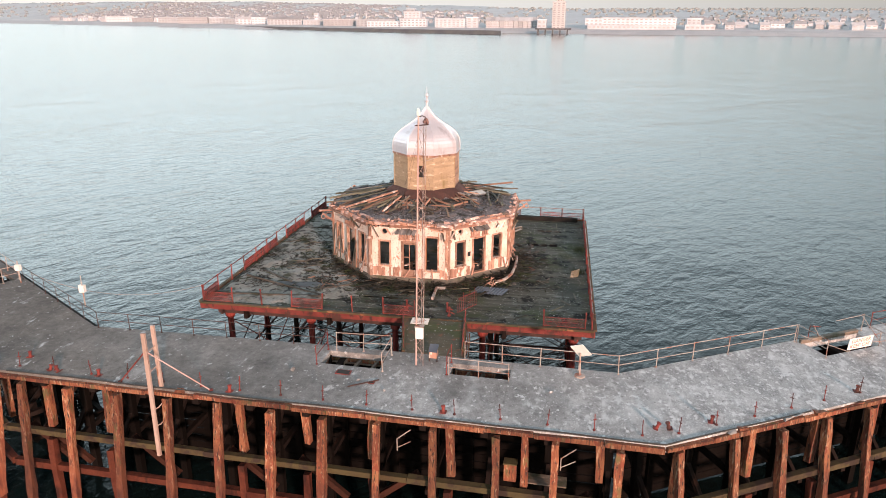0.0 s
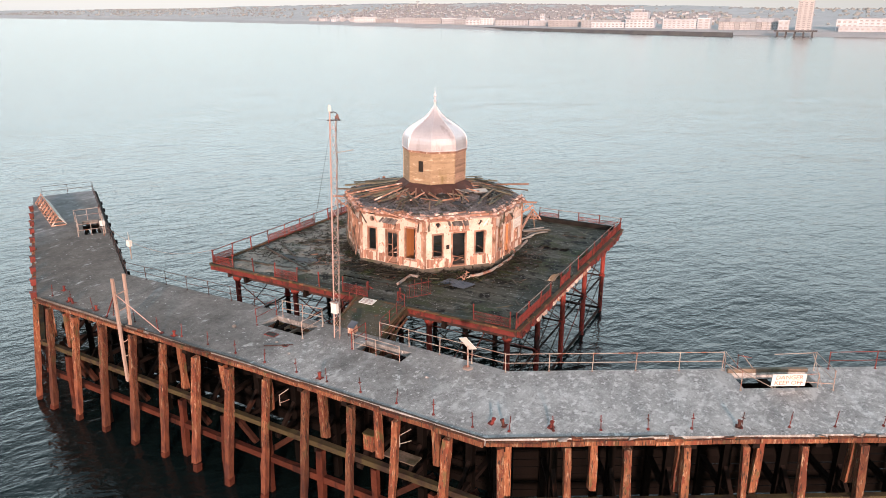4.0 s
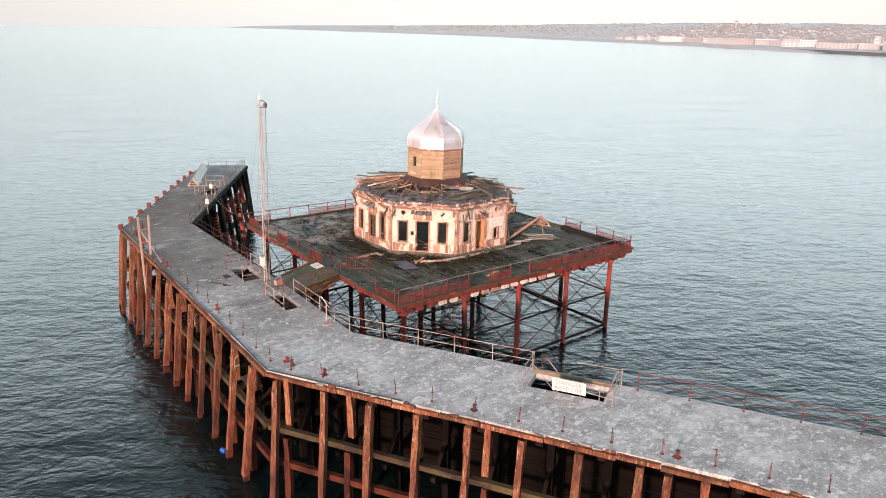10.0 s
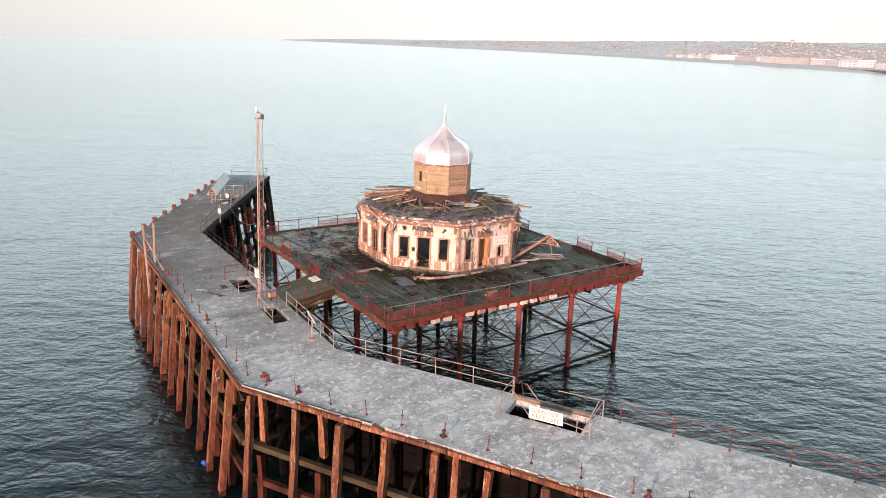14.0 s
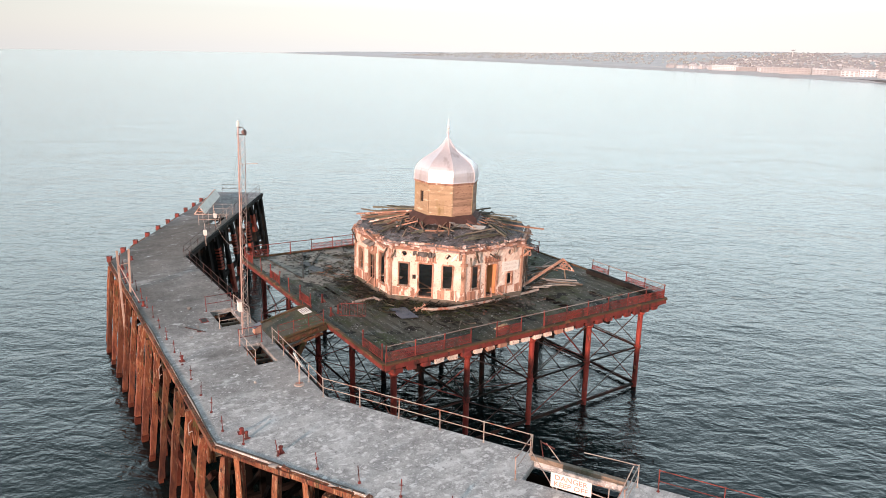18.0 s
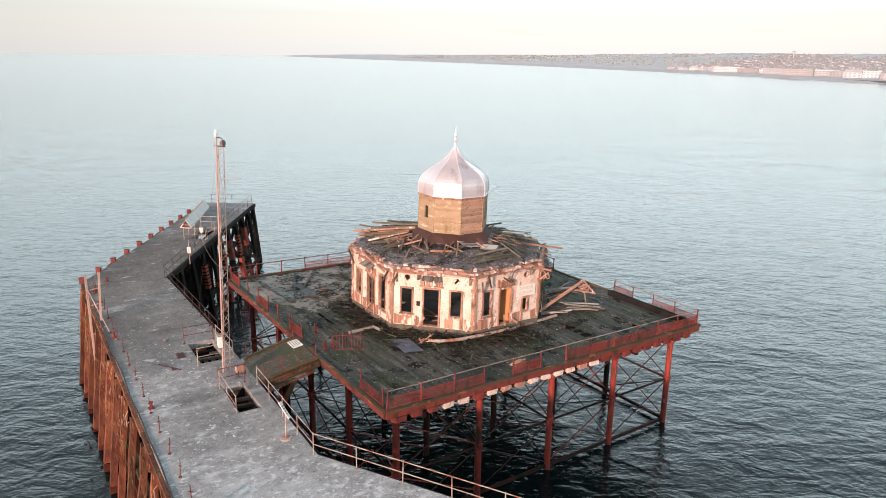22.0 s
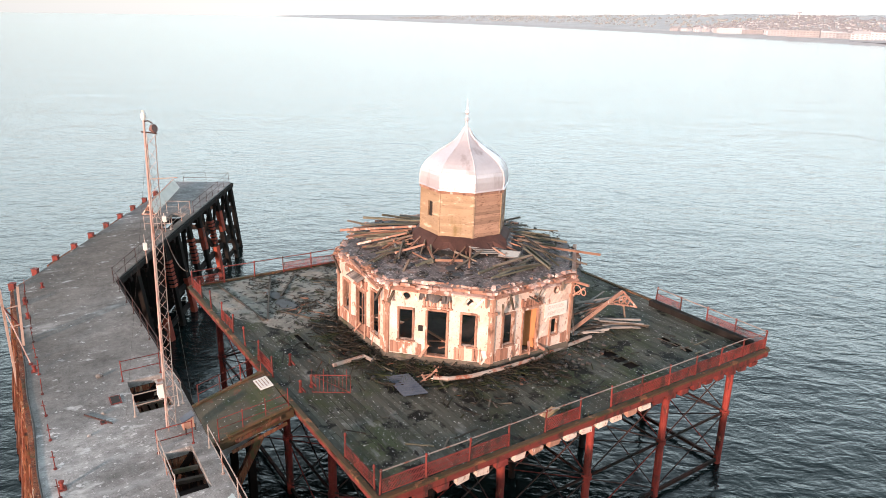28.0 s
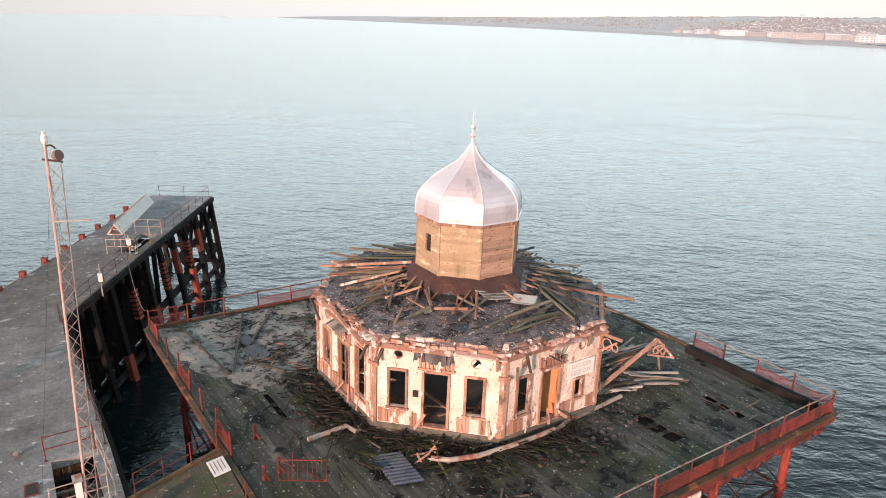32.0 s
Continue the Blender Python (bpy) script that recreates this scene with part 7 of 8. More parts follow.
def platform_rail(x0, y0, x1, y1, bays, missing=(), top=True, label="rust-red cast-iron railing with lattice panels", topmat=TUBE):
    a, b = Vector((x0, y0, 0)), Vector((x1, y1, 0))
    d = (b - a)
    w = d.length / bays
    ang = math.atan2(d.y, d.x) + PTURN
    r = thing("platform_railing", P(x0, y0), label, "railing")
    me = lattice_mesh(w).mesh("lattice_panel", RED_IRON)
    for i in range(bays + 1):
        q = a.lerp(b, i / bays)
        m = Matrix.Translation(P(q.x, q.y)) @ Matrix.Rotation(rng.uniform(-0.05, 0.05), 4, "X") @ Matrix.Rotation(rng.uniform(-0.05, 0.05), 4, "Y")
        shared("rail_post", POSTM, r, m)
        if i < bays and i not in missing:
            m = Matrix.Translation(P(q.x, q.y, 0.05)) @ Matrix.Rotation(ang, 4, "Z") @ Matrix.Rotation(rng.uniform(-0.06, 0.06), 4, "X")
            shared("lattice_panel", me, r, m)
    if top:
        for i in range(bays):
            q, s = a.lerp(b, i / bays), a.lerp(b, (i + 1) / bays)
            part("top_rail", Geo().tube(P(q.x, q.y, 1.0), P(s.x, s.y, 1.0 + rng.uniform(-0.02, 0.02)), 0.028, 6), topmat, r)
    return r


E = 0.12
platform_rail(PX1 - E, PY0 + E, PX1 - E, PY1 - E, 12, missing=(3, 5), label="rust-red railing with lattice panels along the platform side")
platform_rail(PX1 - E, PY1 - E, 5.4, PY1 - E, 4, missing=(2,), label="rust-red broken railing along the seaward platform edge")
platform_rail(PX0 + E, PY0 + E, PX0 + E, PY1 - E, 12, missing=(1, 2, 6, 9), label="rust-red railing with gaps along the platform side", topmat=RED_IRON)
platform_rail(PX0 + E, PY1 - E, -1.0, PY1 - E, 5, missing=(0, 3), label="rust-red railing along the seaward platform edge", topmat=RED_IRON)
platform_rail(PX0 + E, PY0 + E, 2.6, PY0 + E, 7, missing=(1, 2, 4, 5), top=False, label="rust-red railing posts and panels on the landward edge")
platform_rail(9.9, PY0 + E, PX1 - 0.5, PY0 + E, 1, label="short rust-red lattice railing at the platform corner", top=False)
# thin red rails of the bridge
for side, lab in ((0, "thin rust-red bridge handrail"), (1, "thin rust-red bent bridge handrail")):
    r = thing("bridge_railing", bridge_at(side, IN_Y + 0.3), lab, "railing")
    for i in range(4):
        q = bridge_at(side, IN_Y + 0.3 + i * 1.0)
        part("post", Geo().tube(q - V(0, 0, 0.1), q + V(rng.uniform(-0.05, 0.05), 0, 0.95), 0.022, 5), RED_IRON, r)
    for k in (0.5, 0.92):
        part("bar", Geo().tube(bridge_at(side, IN_Y + 0.3, k), bridge_at(side, IN_Y + 3.3, k - 0.25 * side), 0.017, 5), RED_IRON, r)
# gate lying ajar, posts at the bridge head
gate = thing("iron_gate", P(5.2, -10.6), "rust-red barred iron gate standing ajar on the platform", "gate")
ga, gb = P(4.95, -11.15), P(5.85, -9.75)
gd = (gb - ga)
for z in (0.12, 0.95):
    part("gate_rail", Geo().tube(ga + V(0, 0, z), gb + V(0, 0, z), 0.025, 5), RED_IRON, gate)
for i in range(11):
    q = ga + gd * i / 10
    part("gate_bar", Geo().tube(q + V(0, 0, 0.12), q + V(0, 0, 1.0 if i % 3 else 1.25), 0.012, 5), RED_IRON, gate)
part("gate_brace", Geo().tube(ga + V(0, 0, 0.95), gb + V(0, 0, 0.12), 0.018, 5), RED_IRON, gate)
for x, y in ((4.5, -11.5), (4.3, -10.9), (1.9, -10.9)):
    q = P(x, y)
    gp = thing("gate_post", q, "rust-red cast-iron gate post", "post", "gate posts")
    part("shaft", Geo().lathe([(0.10, q.z), (0.09, q.z + 0.1), (0.06, q.z + 0.15), (0.055, q.z + 0.5), (0.09, q.z + 0.53), (0.04, q.z + 0.6)], 10, q.x, q.y), RED_IRON, gp)
    part("bracket", Geo().beam(q + V(0, 0, 0.3), q + V(0.3, 0.12, 0.1), 0.05, 0.07), RED_IRON, gp)
# white notice lying on the bridge, with bars for its lines
wb = thing("fallen_notice", (3.1, -12.4, PZ), "white notice board lying flat by the bridge", "sign")
nz = PZ - 0.14
part("board", Geo().hexa([(3.0, -12.85, nz + 0.03), (3.98, -12.82, nz + 0.03), (3.96, -12.22, nz + 0.10), (2.98, -12.25, nz + 0.10)], [(3.0, -12.85, nz + 0.06), (3.98, -12.82, nz + 0.06), (3.96, -12.22, nz + 0.13), (2.98, -12.25, nz + 0.13)]), WHITE, wb)
for i in range(4):
    part("text_bar", Geo().beam((3.12, -12.76 + 0.13 * i, nz + 0.073 + 0.0152 * i), (3.84 - 0.1 * (i % 2), -12.74 + 0.13 * i, nz + 0.073 + 0.0152 * i), 0.035, 0.008), LETTER, wb)

# long bent pale gutter lengths round the pavilion foot
gut = thing("fallen_gutter", P(6.0, -6.0), "long bent pale gutter pipe lying on the planks", "gutter")
part("length", Geo().path([(7.0, -5.8, PZ + 0.3), (7.43, -5.25, PZ + 0.3), (7.72, -4.2, PZ + 0.3), (7.78, -2.7, PZ + 0.3), (7.76, -1.3, PZ + 0.3), (7.68, -0.5, PZ + 0.3)], 0.095, 8), GALV, gut)
gut2 = thing("fallen_gutter", P(7.8, 0), "pale gutter length lying beside the wall", "gutter")
part("length", Geo().path([(7.6, -0.35, PZ + 0.14), (7.2, 0.8, PZ + 0.11), (7.06, 2.2, PZ + 0.1), (6.86, 4.05, PZ + 0.14)], 0.095, 8), GALV, gut2)
gut3 = thing("fallen_gutter", P(3.3, -8.2), "short kinked pale gutter lying on the planks", "gutter")
part("length", Geo().path([(3.45, -9.15, PZ + 0.1), (3.36, -7.5, PZ + 0.16), (3.86, -7.3, PZ + 0.1)], 0.10, 8), GALV, gut3)
# corrugated sheet
cs = thing("corrugated_sheet", (6.9, -6.9, PZ), "blue-grey corrugated roofing sheet lying flat", "sheet")
g = Geo()
a0, d1, d2 = V(5.5, -7.5, PZ + 0.07), V(0.35, 1.05, 0.05), V(2.0, -0.1, 0.0)
N = 40
for i in range(N + 1):
    z = 0.025 * math.sin(i * math.pi / 2)
    q = a0 + d2 * i / N
    g.v += [tuple(q + V(0, 0, z)), tuple(q + d1 + V(0, 0, z)), tuple(q + V(0, 0, z - 0.012)), tuple(q + d1 + V(0, 0, z - 0.012))]
g.f = [f for i in range(N) for f in ((4 * i, 4 * i + 4, 4 * i + 5, 4 * i + 1), (4 * i + 2, 4 * i + 3, 4 * i + 7, 4 * i + 6))]
part("sheet", g, SHEET, cs)

WEATHERED = material("silvered_timber", [(0.30, 0.285, 0.27), (0.40, 0.375, 0.35)], 0.9, 15, 0.85, grain=0.6, vary=0.3)
# fallen rafters with a fretwork bracket beside the wall
fr = thing("fallen_rafter", (6.2, 4.2, PZ), "fallen pink-brown rafter with a fretwork bracket", "rafter")
top = V(6.0, 7.0, PZ + 1.85)
part("rafter", Geo().beam((6.4, 2.95, PZ + 0.45), top, 0.11, 0.17), BARE, fr)
part("bracket_arm", Geo().beam(top + V(0.05, 0.0, 0.02), (6.52, 7.70, PZ + 0.95), 0.06, 0.10), BARE, fr)
part("bracket_foot", Geo().beam((6.08, 6.35, PZ + 1.28), (6.5, 7.66, PZ + 1.0), 0.05, 0.08), BARE, fr)
part("prop", Geo().beam((6.2, 7.3, PZ), top + V(0.0, 0.0, -0.1), 0.09, 0.09), OLDWOOD, fr)
c = V(6.2, 7.0, PZ + 1.36)
for r, da in ((0.13, 0), (0.13, 1.6), (0.13, 3.1), (0.13, 4.7), (0.30, 0)):
    w1, w2 = V(0.45, 0.9, 0).normalized(), V(0, 0, 1)
    cc = c if r > 0.2 else c + (w1 * math.cos(da) + w2 * math.sin(da)) * 0.15
    part("bracket_ring", Geo().path([cc + (w1 * math.cos(2 * math.pi * i / 14) + w2 * math.sin(2 * math.pi * i / 14)) * r for i in range(15)], 0.026, 5), BARE, fr)
heap = random.Random(4)
for i in range(30):
    if i < 12:
        a = V(5.3 + heap.uniform(-0.5, 0.5), 4.2 + heap.uniform(-0.2, 1.2), PZ + heap.uniform(0.4, 1.2))
        b = V(5.0 + heap.uniform(-0.9, 0.7), 7.3 + heap.uniform(-0.6, 1.0), PZ + heap.uniform(0.5, 1.25))
    elif i < 22:
        a = V(5.9 + heap.uniform(-0.4, 0.3), 5.0 + heap.uniform(-0.3, 0.6), PZ + heap.uniform(0.15, 0.6))
        b = V(7.0 + heap.uniform(-0.5, 0.3), 7.2 + heap.uniform(-0.5, 0.9), PZ + heap.uniform(0.05, 0.3))
    else:
        a = V(6.2 + heap.uniform(-0.3, 0.3), 3.4 + heap.uniform(0, 0.5), PZ + heap.uniform(0.05, 0.2))
        b = V(6.6 + heap.uniform(-0.5, 0.3), 4.9 + heap.uniform(-0.3, 0.6), PZ + heap.uniform(0.05, 0.35))
    solid("broken_rafter", Geo().beam(a, b, heap.uniform(0.07, 0.13), heap.uniform(0.05, 0.12), twist=heap.uniform(-0.3, 0.3)).shake(0.01), heap.choice([OLDWOOD, WEATHERED, DECKWOOD, WEATHERED, WEATHERED, BARE]), "grey fallen rafter in the heap beside the wall", "timber", "fallen rafters", at=tuple(a))
for k, u in ((0, 2.4), (5, -2.3)):
    br = thing("eaves_bracket", on_face(k, u, 2.9), "carved fretwork eaves bracket on the corner", "bracket")
    m_, t_, o_ = face_frame(k)
    part("arm", Geo().beam(on_face(k, u, 3.3, 0.08), on_face(k, u, 3.4, 1.15), 0.08, 0.12), BARE, br)
    c = on_face(k, u, 2.95, 0.42)
    for r, dx in ((0.24, 0.0), (0.15, 0.42)):
        ring_ = [c + o_ * dx + (o_ * math.cos(2 * math.pi * i / 14) + V(0, 0, 1) * math.sin(2 * math.pi * i / 14)) * r for i in range(15)]
        part("fretwork_ring", Geo().path(ring_, 0.03, 5), BARE, br)
    part("strut", Geo().beam(on_face(k, u, 2.5, 0.08), on_face(k, u, 3.2, 0.9), 0.07, 0.08), BARE, br)


# ---- scattered timbers: on the roof, round the walls and over the deck ----
def roof_z(x, y):
    r = math.hypot(x - CX, y - CY)
    return float(np.interp(r, [2.3, 3.0, 4.0, 5.3, 6.3], [12.41, 12.14, 11.92, 11.79, 11.74]))


scat = random.Random(5)
roof_wreck = thing("roof_timbers", (CX, CY, 11.5), "broken grey and red rafters strewn over the roof", "timbers")
# rafters that slid off the drum: bearing and reach of one end, then bearing, spread and length of the run
def roof_pole(az, r, way, ln_, w, mat, lift=0.06, rise=0.0):
    a, b = radians(az), radians(way)
    p = V(CX + r * math.cos(a), CY + r * math.sin(a), 0)
    q = p + V(math.cos(b), math.sin(b), 0) * ln_
    p.z, q.z = roof_z(p.x, p.y) + lift, roof_z(q.x, q.y) + lift + rise
    part("rafter", Geo().beam(p, q, w, w * 1.1, twist=scat.uniform(-0.4, 0.4)).shake(0.008), mat, roof_wreck)


for n_, az, daz, r0, r1, way, dway, l0, l1, mats in (
        (9, 180, 26, 2.7, 3.9, 208, 22, 1.6, 3.6, (POLE, POLE, WEATHERED, DECKWOOD)),
        (6, 35, 18, 3.0, 3.9, 5, 22, 1.6, 3.2, (POLE, DECKWOOD, OLDWOOD)),
        (4, 15, 12, 4.6, 5.4, 278, 14, 1.6, 3.0, (POLE, POLE, DECKWOOD)),
        (7, 238, 10, 2.7, 3.2, 226, 16, 2.0, 3.3, (REDWOOD, POLE, OLDWOOD)),
        (9, 255, 18, 2.9, 4.2, 262, 45, 0.9, 2.0, (POLE, REDWOOD, OLDWOOD)),
        (6, 305, 35, 3.1, 4.3, 300, 70, 0.7, 1.6, (POLE, REDWOOD, DECKWOOD)),
        (9, 120, 30, 2.8, 3.6, 120, 30, 1.6, 3.0, (POLE, OLDWOOD, DECKWOOD)),
        (8, 70, 22, 2.8, 3.8, 70, 30, 1.4, 2.8, (POLE, OLDWOOD))):
    for i in range(n_):
        roof_pole(az + scat.uniform(-daz, daz), scat.uniform(r0, r1), way + scat.uniform(-dway, dway), scat.uniform(l0, l1), scat.uniform(0.06, 0.105), scat.choice(mats), scat.uniform(0.05, 0.2), scat.uniform(-0.03, 0.12))
for az, r, way, ln_, w, mat, lift, rise in (
        (228, 2.5, 230, 4.2, 0.080, BARE, 0.2, 0.10), (236, 2.7, 240, 3.5, 0.07, REDWOOD, 0.22, 0.02), (241, 3.0, 276, 2.2, 0.06, OLDWOOD, 0.2, 0.0),
        (246, 3.0, 257, 2.7, 0.07, BARE, 0.24, -0.02), (252, 2.9, 286, 2.0, 0.06, REDWOOD, 0.18, 0.06), (257, 2.8, 250, 1.9, 0.07, OLDWOOD, 0.2, 0.0), (248, 3.8, 338, 1.5, 0.07, WEATHERED, 0.2, 0.0),
        (263, 3.4, 318, 2.4, 0.08, OLDWOOD, 0.2, -0.1), (267, 3.6, 323, 1.9, 0.07, OLDWOOD, 0.24, 0.0), (285, 3.0, 262, 1.6, 0.07, BARE, 0.2, 0.0), (318, 3.1, 10, 1.5, 0.06, OLDWOOD, 0.15, 0.1),
        (262, 3.4, 286, 3.0, 0.075, OLDWOOD, 0.14, -0.3), (264, 3.2, 290, 2.7, 0.06, POLE, 0.14, -0.1), (236, 3.4, 320, 1.6, 0.06, REDWOOD, 0.2, 0.1),
        (268, 2.6, 300, 1.3, 0.06, FRAME, 0.16, 0.0), (278, 2.6, 318, 1.7, 0.06, OLDWOOD, 0.12, 0.0), (290, 2.8, 330, 1.8, 0.06, POLE, 0.12, 0.0),
        (328, 2.7, 300, 1.7, 0.06, REDWOOD, 0.14, 0.0), (334, 2.7, 322, 2.0, 0.06, REDWOOD, 0.16, 0.0), (345, 3.0, 292, 2.5, 0.07, OLDWOOD, 0.16, 0.05),
        (12, 4.2, 282, 3.4, 0.08, POLE, 0.2, 0.0), (18, 4.4, 278, 2.8, 0.07, OLDWOOD, 0.24, 0.0), (15, 4.6, 288, 3.0, 0.06, DECKWOOD, 0.22, 0.0),
        (42, 4.0, 36, 3.4, 0.08, REDWOOD, 0.16, 0.15), (48, 3.4, 350, 3.0, 0.06, DECKWOOD, 0.3, 0.1), (215, 4.6, 205, 2.6, 0.08, DECKWOOD, 0.12, 0.1), (205, 5.0, 250, 1.9, 0.09, REDWOOD, 0.1, -0.1)):
    roof_pole(az, r, way, ln_, w * 1.25, BARE if mat is REDWOOD and way < 265 and scat.random() < 0.3 else mat, lift, rise)
sticks = Geo()
for i in range(330):
    a = scat.uniform(0, 2 * math.pi)
    r = scat.uniform(2.9, 6.2)
    p = V(CX + r * math.cos(a), CY + r * math.sin(a), 0)
    th = scat.uniform(0, 6.3)
    q = p + V(math.cos(th), math.sin(th), 0) * scat.uniform(0.15, 0.7)
    if not 2.8 < math.hypot(q.x - CX, q.y - CY) < 6.05:
        continue
    p.z, q.z = roof_z(p.x, p.y) + 0.03, roof_z(q.x, q.y) + scat.uniform(0.02, 0.07)
    sticks.beam(p, q, scat.uniform(0.02, 0.05), scat.uniform(0.015, 0.035))
part("litter", sticks, SPLINTER, roof_wreck, "dark splinters strewn over the felt", kind="stuff")
for i in range(10):
    a = radians(scat.uniform(180, 380))
    r = scat.uniform(3.4, 5.4)
    x, y = CX + r * math.cos(a), CY + r * math.sin(a)
    n_ = scat.randint(5, 8)
    w_ = scat.uniform(0.15, 0.4)
    g = Geo()
    rad = [w_ * scat.uniform(0.6, 1.1) for j in range(n_)]
    for dz in (0.0, 0.02):
        for j in range(n_):
            px, py = x + rad[j] * math.cos(2 * math.pi * j / n_), y + rad[j] * math.sin(2 * math.pi * j / n_)
            g.v.append((px, py, roof_z(px, py) + 0.06 + dz))
    g.f = [tuple(range(n_ - 1, -1, -1)), tuple(range(n_, 2 * n_))] + [(j, (j + 1) % n_, n_ + (j + 1) % n_, n_ + j) for j in range(n_)]
    part("felt_flap", g, FELT if i % 3 else SLATE, roof_wreck)
# a raised sheet and a board flap near the skirt, a pale skylight frame
sl = thing("skylight_frame", (4.4, 0.1, 11.7), "pale broken skylight frame lying on the roof", "skylight")
c = V(5.0, -0.2, roof_z(5.0, -0.2) + 0.16)
e1, e2 = V(0.75, 0.62, 0.02).normalized() * 0.5, V(0.62, -0.75, -0.12).normalized() * 0.38
part("pane", Geo().beam(c - e1, c + e1, 0.7, 0.03, e1.cross(e2)), PALESHEET, sl)
for s_ in (-1, 1):
    part("rail", Geo().beam(c - e1 + e2 * s_, c + e1 + e2 * s_, 0.045, 0.05, e1.cross(e2)), WEATHERED, sl)
    part("rail", Geo().beam(c - e2 * 0.9 + e1 * s_, c + e2 * 0.9 + e1 * s_, 0.045, 0.05, e1.cross(e2)), WEATHERED, sl)
fp = thing("board_flap", (3.9, -0.2, 12.2), "grey boarded flap lifted beside the drum", "boards")
for i in range(4):
    a, b = V(3.85 + 0.19 * i, -1.85 + 0.06 * i, 12.44 - 0.06 * i), V(4.0 + 0.19 * i, 0.25 + 0.06 * i, 12.16 - 0.06 * i)
    part("board", Geo().beam(a, b, 0.20, 0.035), WEATHERED, fp)
# boards hanging off the eaves
for k, u0, z0, o0, u1, z1, o1, w, mat in ((7, -1.75, 4.35, -1.3, -2.3, 2.75, 0.42, 0.11, OLDWOOD), (6, 2.3, 3.25, 0.35, -0.6, 3.75, 0.3, 0.13, BARE), (6, 1.9, 3.9, -0.6, 2.35, 2.7, 0.5, 0.10, OLDWOOD), (0, -0.7, 3.2, 0.42, 0.0, 2.75, 0.3, 0.10, DECKWOOD), (0, -2.35, 3.15, 0.5, -2.0, 2.4, 0.12, 0.11, OLDWOOD)):
    hb = thing("hanging_board", on_face(k, u0, z0), "long broken rafter hanging over the roof rim", "board", "boards hanging from the eaves")
    part("board", Geo().beam(on_face(k, u0, z0, o0), on_face(k, u1, z1, o1), w, w * 0.7), mat, hb)
for k, u, lab in ((7, -2.2, 1), (0, -1.9, 1), (5, 0.8, 1), (6, -2.3, 1), (7, 2.25, 1), (0, 0.1, 1), (0, 1.4, 1)):
    hb = thing("hanging_board", on_face(k, u, 3.5), "broken board hanging from the eaves", "board", "boards hanging from the eaves")
    a = on_face(k, u, 3.55, 0.42)
    b = on_face(k, u + scat.uniform(-0.25, 0.9), 2.8 + scat.uniform(-0.25, 0.2), 0.20)
    part("board", Geo().beam(a, b, 0.10, 0.05), OLDWOOD if k != 7 else BARE, hb)



def litter(cx, cy, rx, ry, count, mat, label, lmin=0.5, lmax=2.2, pile=0.15, way=None, z0=0.0, name="broken_timber", wmin=0.06, wmax=0.16):
    """Timbers lying loose over a stretch of deck, one object each."""
    for i in range(count):
        a, r = scat.uniform(0, 2 * math.pi), math.sqrt(scat.random())
        x, y = cx + rx * r * math.cos(a), cy + ry * r * math.sin(a)
        if math.hypot(x - CX, y - CY) < AP + 0.3:
            k = (AP + 0.35 + scat.uniform(0, 0.6)) / max(0.1, math.hypot(x - CX, y - CY))
            x, y = CX + (x - CX) * k, CY + (y - CY) * k
        th = scat.uniform(0, math.pi) if way is None else way + scat.uniform(-0.5, 0.5)
        ln_ = scat.uniform(lmin, lmax) / 2
        h_ = scat.uniform(0.03, 0.07)
        d = V(math.cos(th), math.sin(th), 0)
        c = V(x, y, PZ + z0 + h_ / 2 + 0.005)
        # keep clear of the wall
        if min(math.hypot(x + s * ln_ * d.x - CX, y + s * ln_ * d.y - CY) for s in (-1, 1)) < AP * 1.04:
            d = V(-(y - CY), x - CX, 0).normalized()
        rise = scat.uniform(0, pile)
        w = scat.uniform(wmin, wmax)
        ob = solid(name, Geo().beam(c - d * ln_, c + d * ln_ + V(0, 0, rise), w, h_).shake(0.008), mat if scat.random() < 0.85 else POLE, label, "timber", "scattered timbers", at=tuple(c))


litter(-6.2, 1.5, 3.5, 8.0, 60, DECKWOOD, "grey broken board lying among the deck wreckage", 0.4, 1.6, 0.1, wmin=0.05, wmax=0.12)
litter(-5.8, -2.0, 2.8, 4.5, 40, DECKWOOD, "grey split batten lying among the deck wreckage", 0.7, 2.3, 0.12, way=0.6, wmin=0.04, wmax=0.09)
litter(2.0, -7.5, 4.6, 0.9, 45, SPLINTER, "dark broken board heaped at the pavilion foot", 0.5, 1.9, 0.2, way=0.2, wmin=0.05, wmax=0.11)
litter(6.5, -5.5, 0.7, 0.6, 18, BARE, "splintered pinkish board at the pavilion foot", 0.3, 0.8, 0.4, wmin=0.04, wmax=0.09)
litter(6.5, -4.9, 1.4, 1.6, 30, SPLINTER, "dark splintered batten at the pavilion foot", 0.4, 1.4, 0.2, wmin=0.04, wmax=0.1)
litter(-3.2, -7.2, 2.2, 1.6, 22, REDWOOD, "reddish broken batten on the deck", 0.3, 1.1, 0.1, wmin=0.03, wmax=0.07)
litter(10.5, -7.0, 1.6, 3.2, 9, DECKWOOD, "grey loose batten on the planks", 0.3, 1.3, 0.03, wmin=0.03, wmax=0.08)
litter(10.4, 8.5, 1.6, 2.0, 9, DECKWOOD, "grey loose batten on the planks", 0.3, 1.2, 0.03, wmin=0.03, wmax=0.08)
# small splinters, too many to tell apart
chips = Geo()
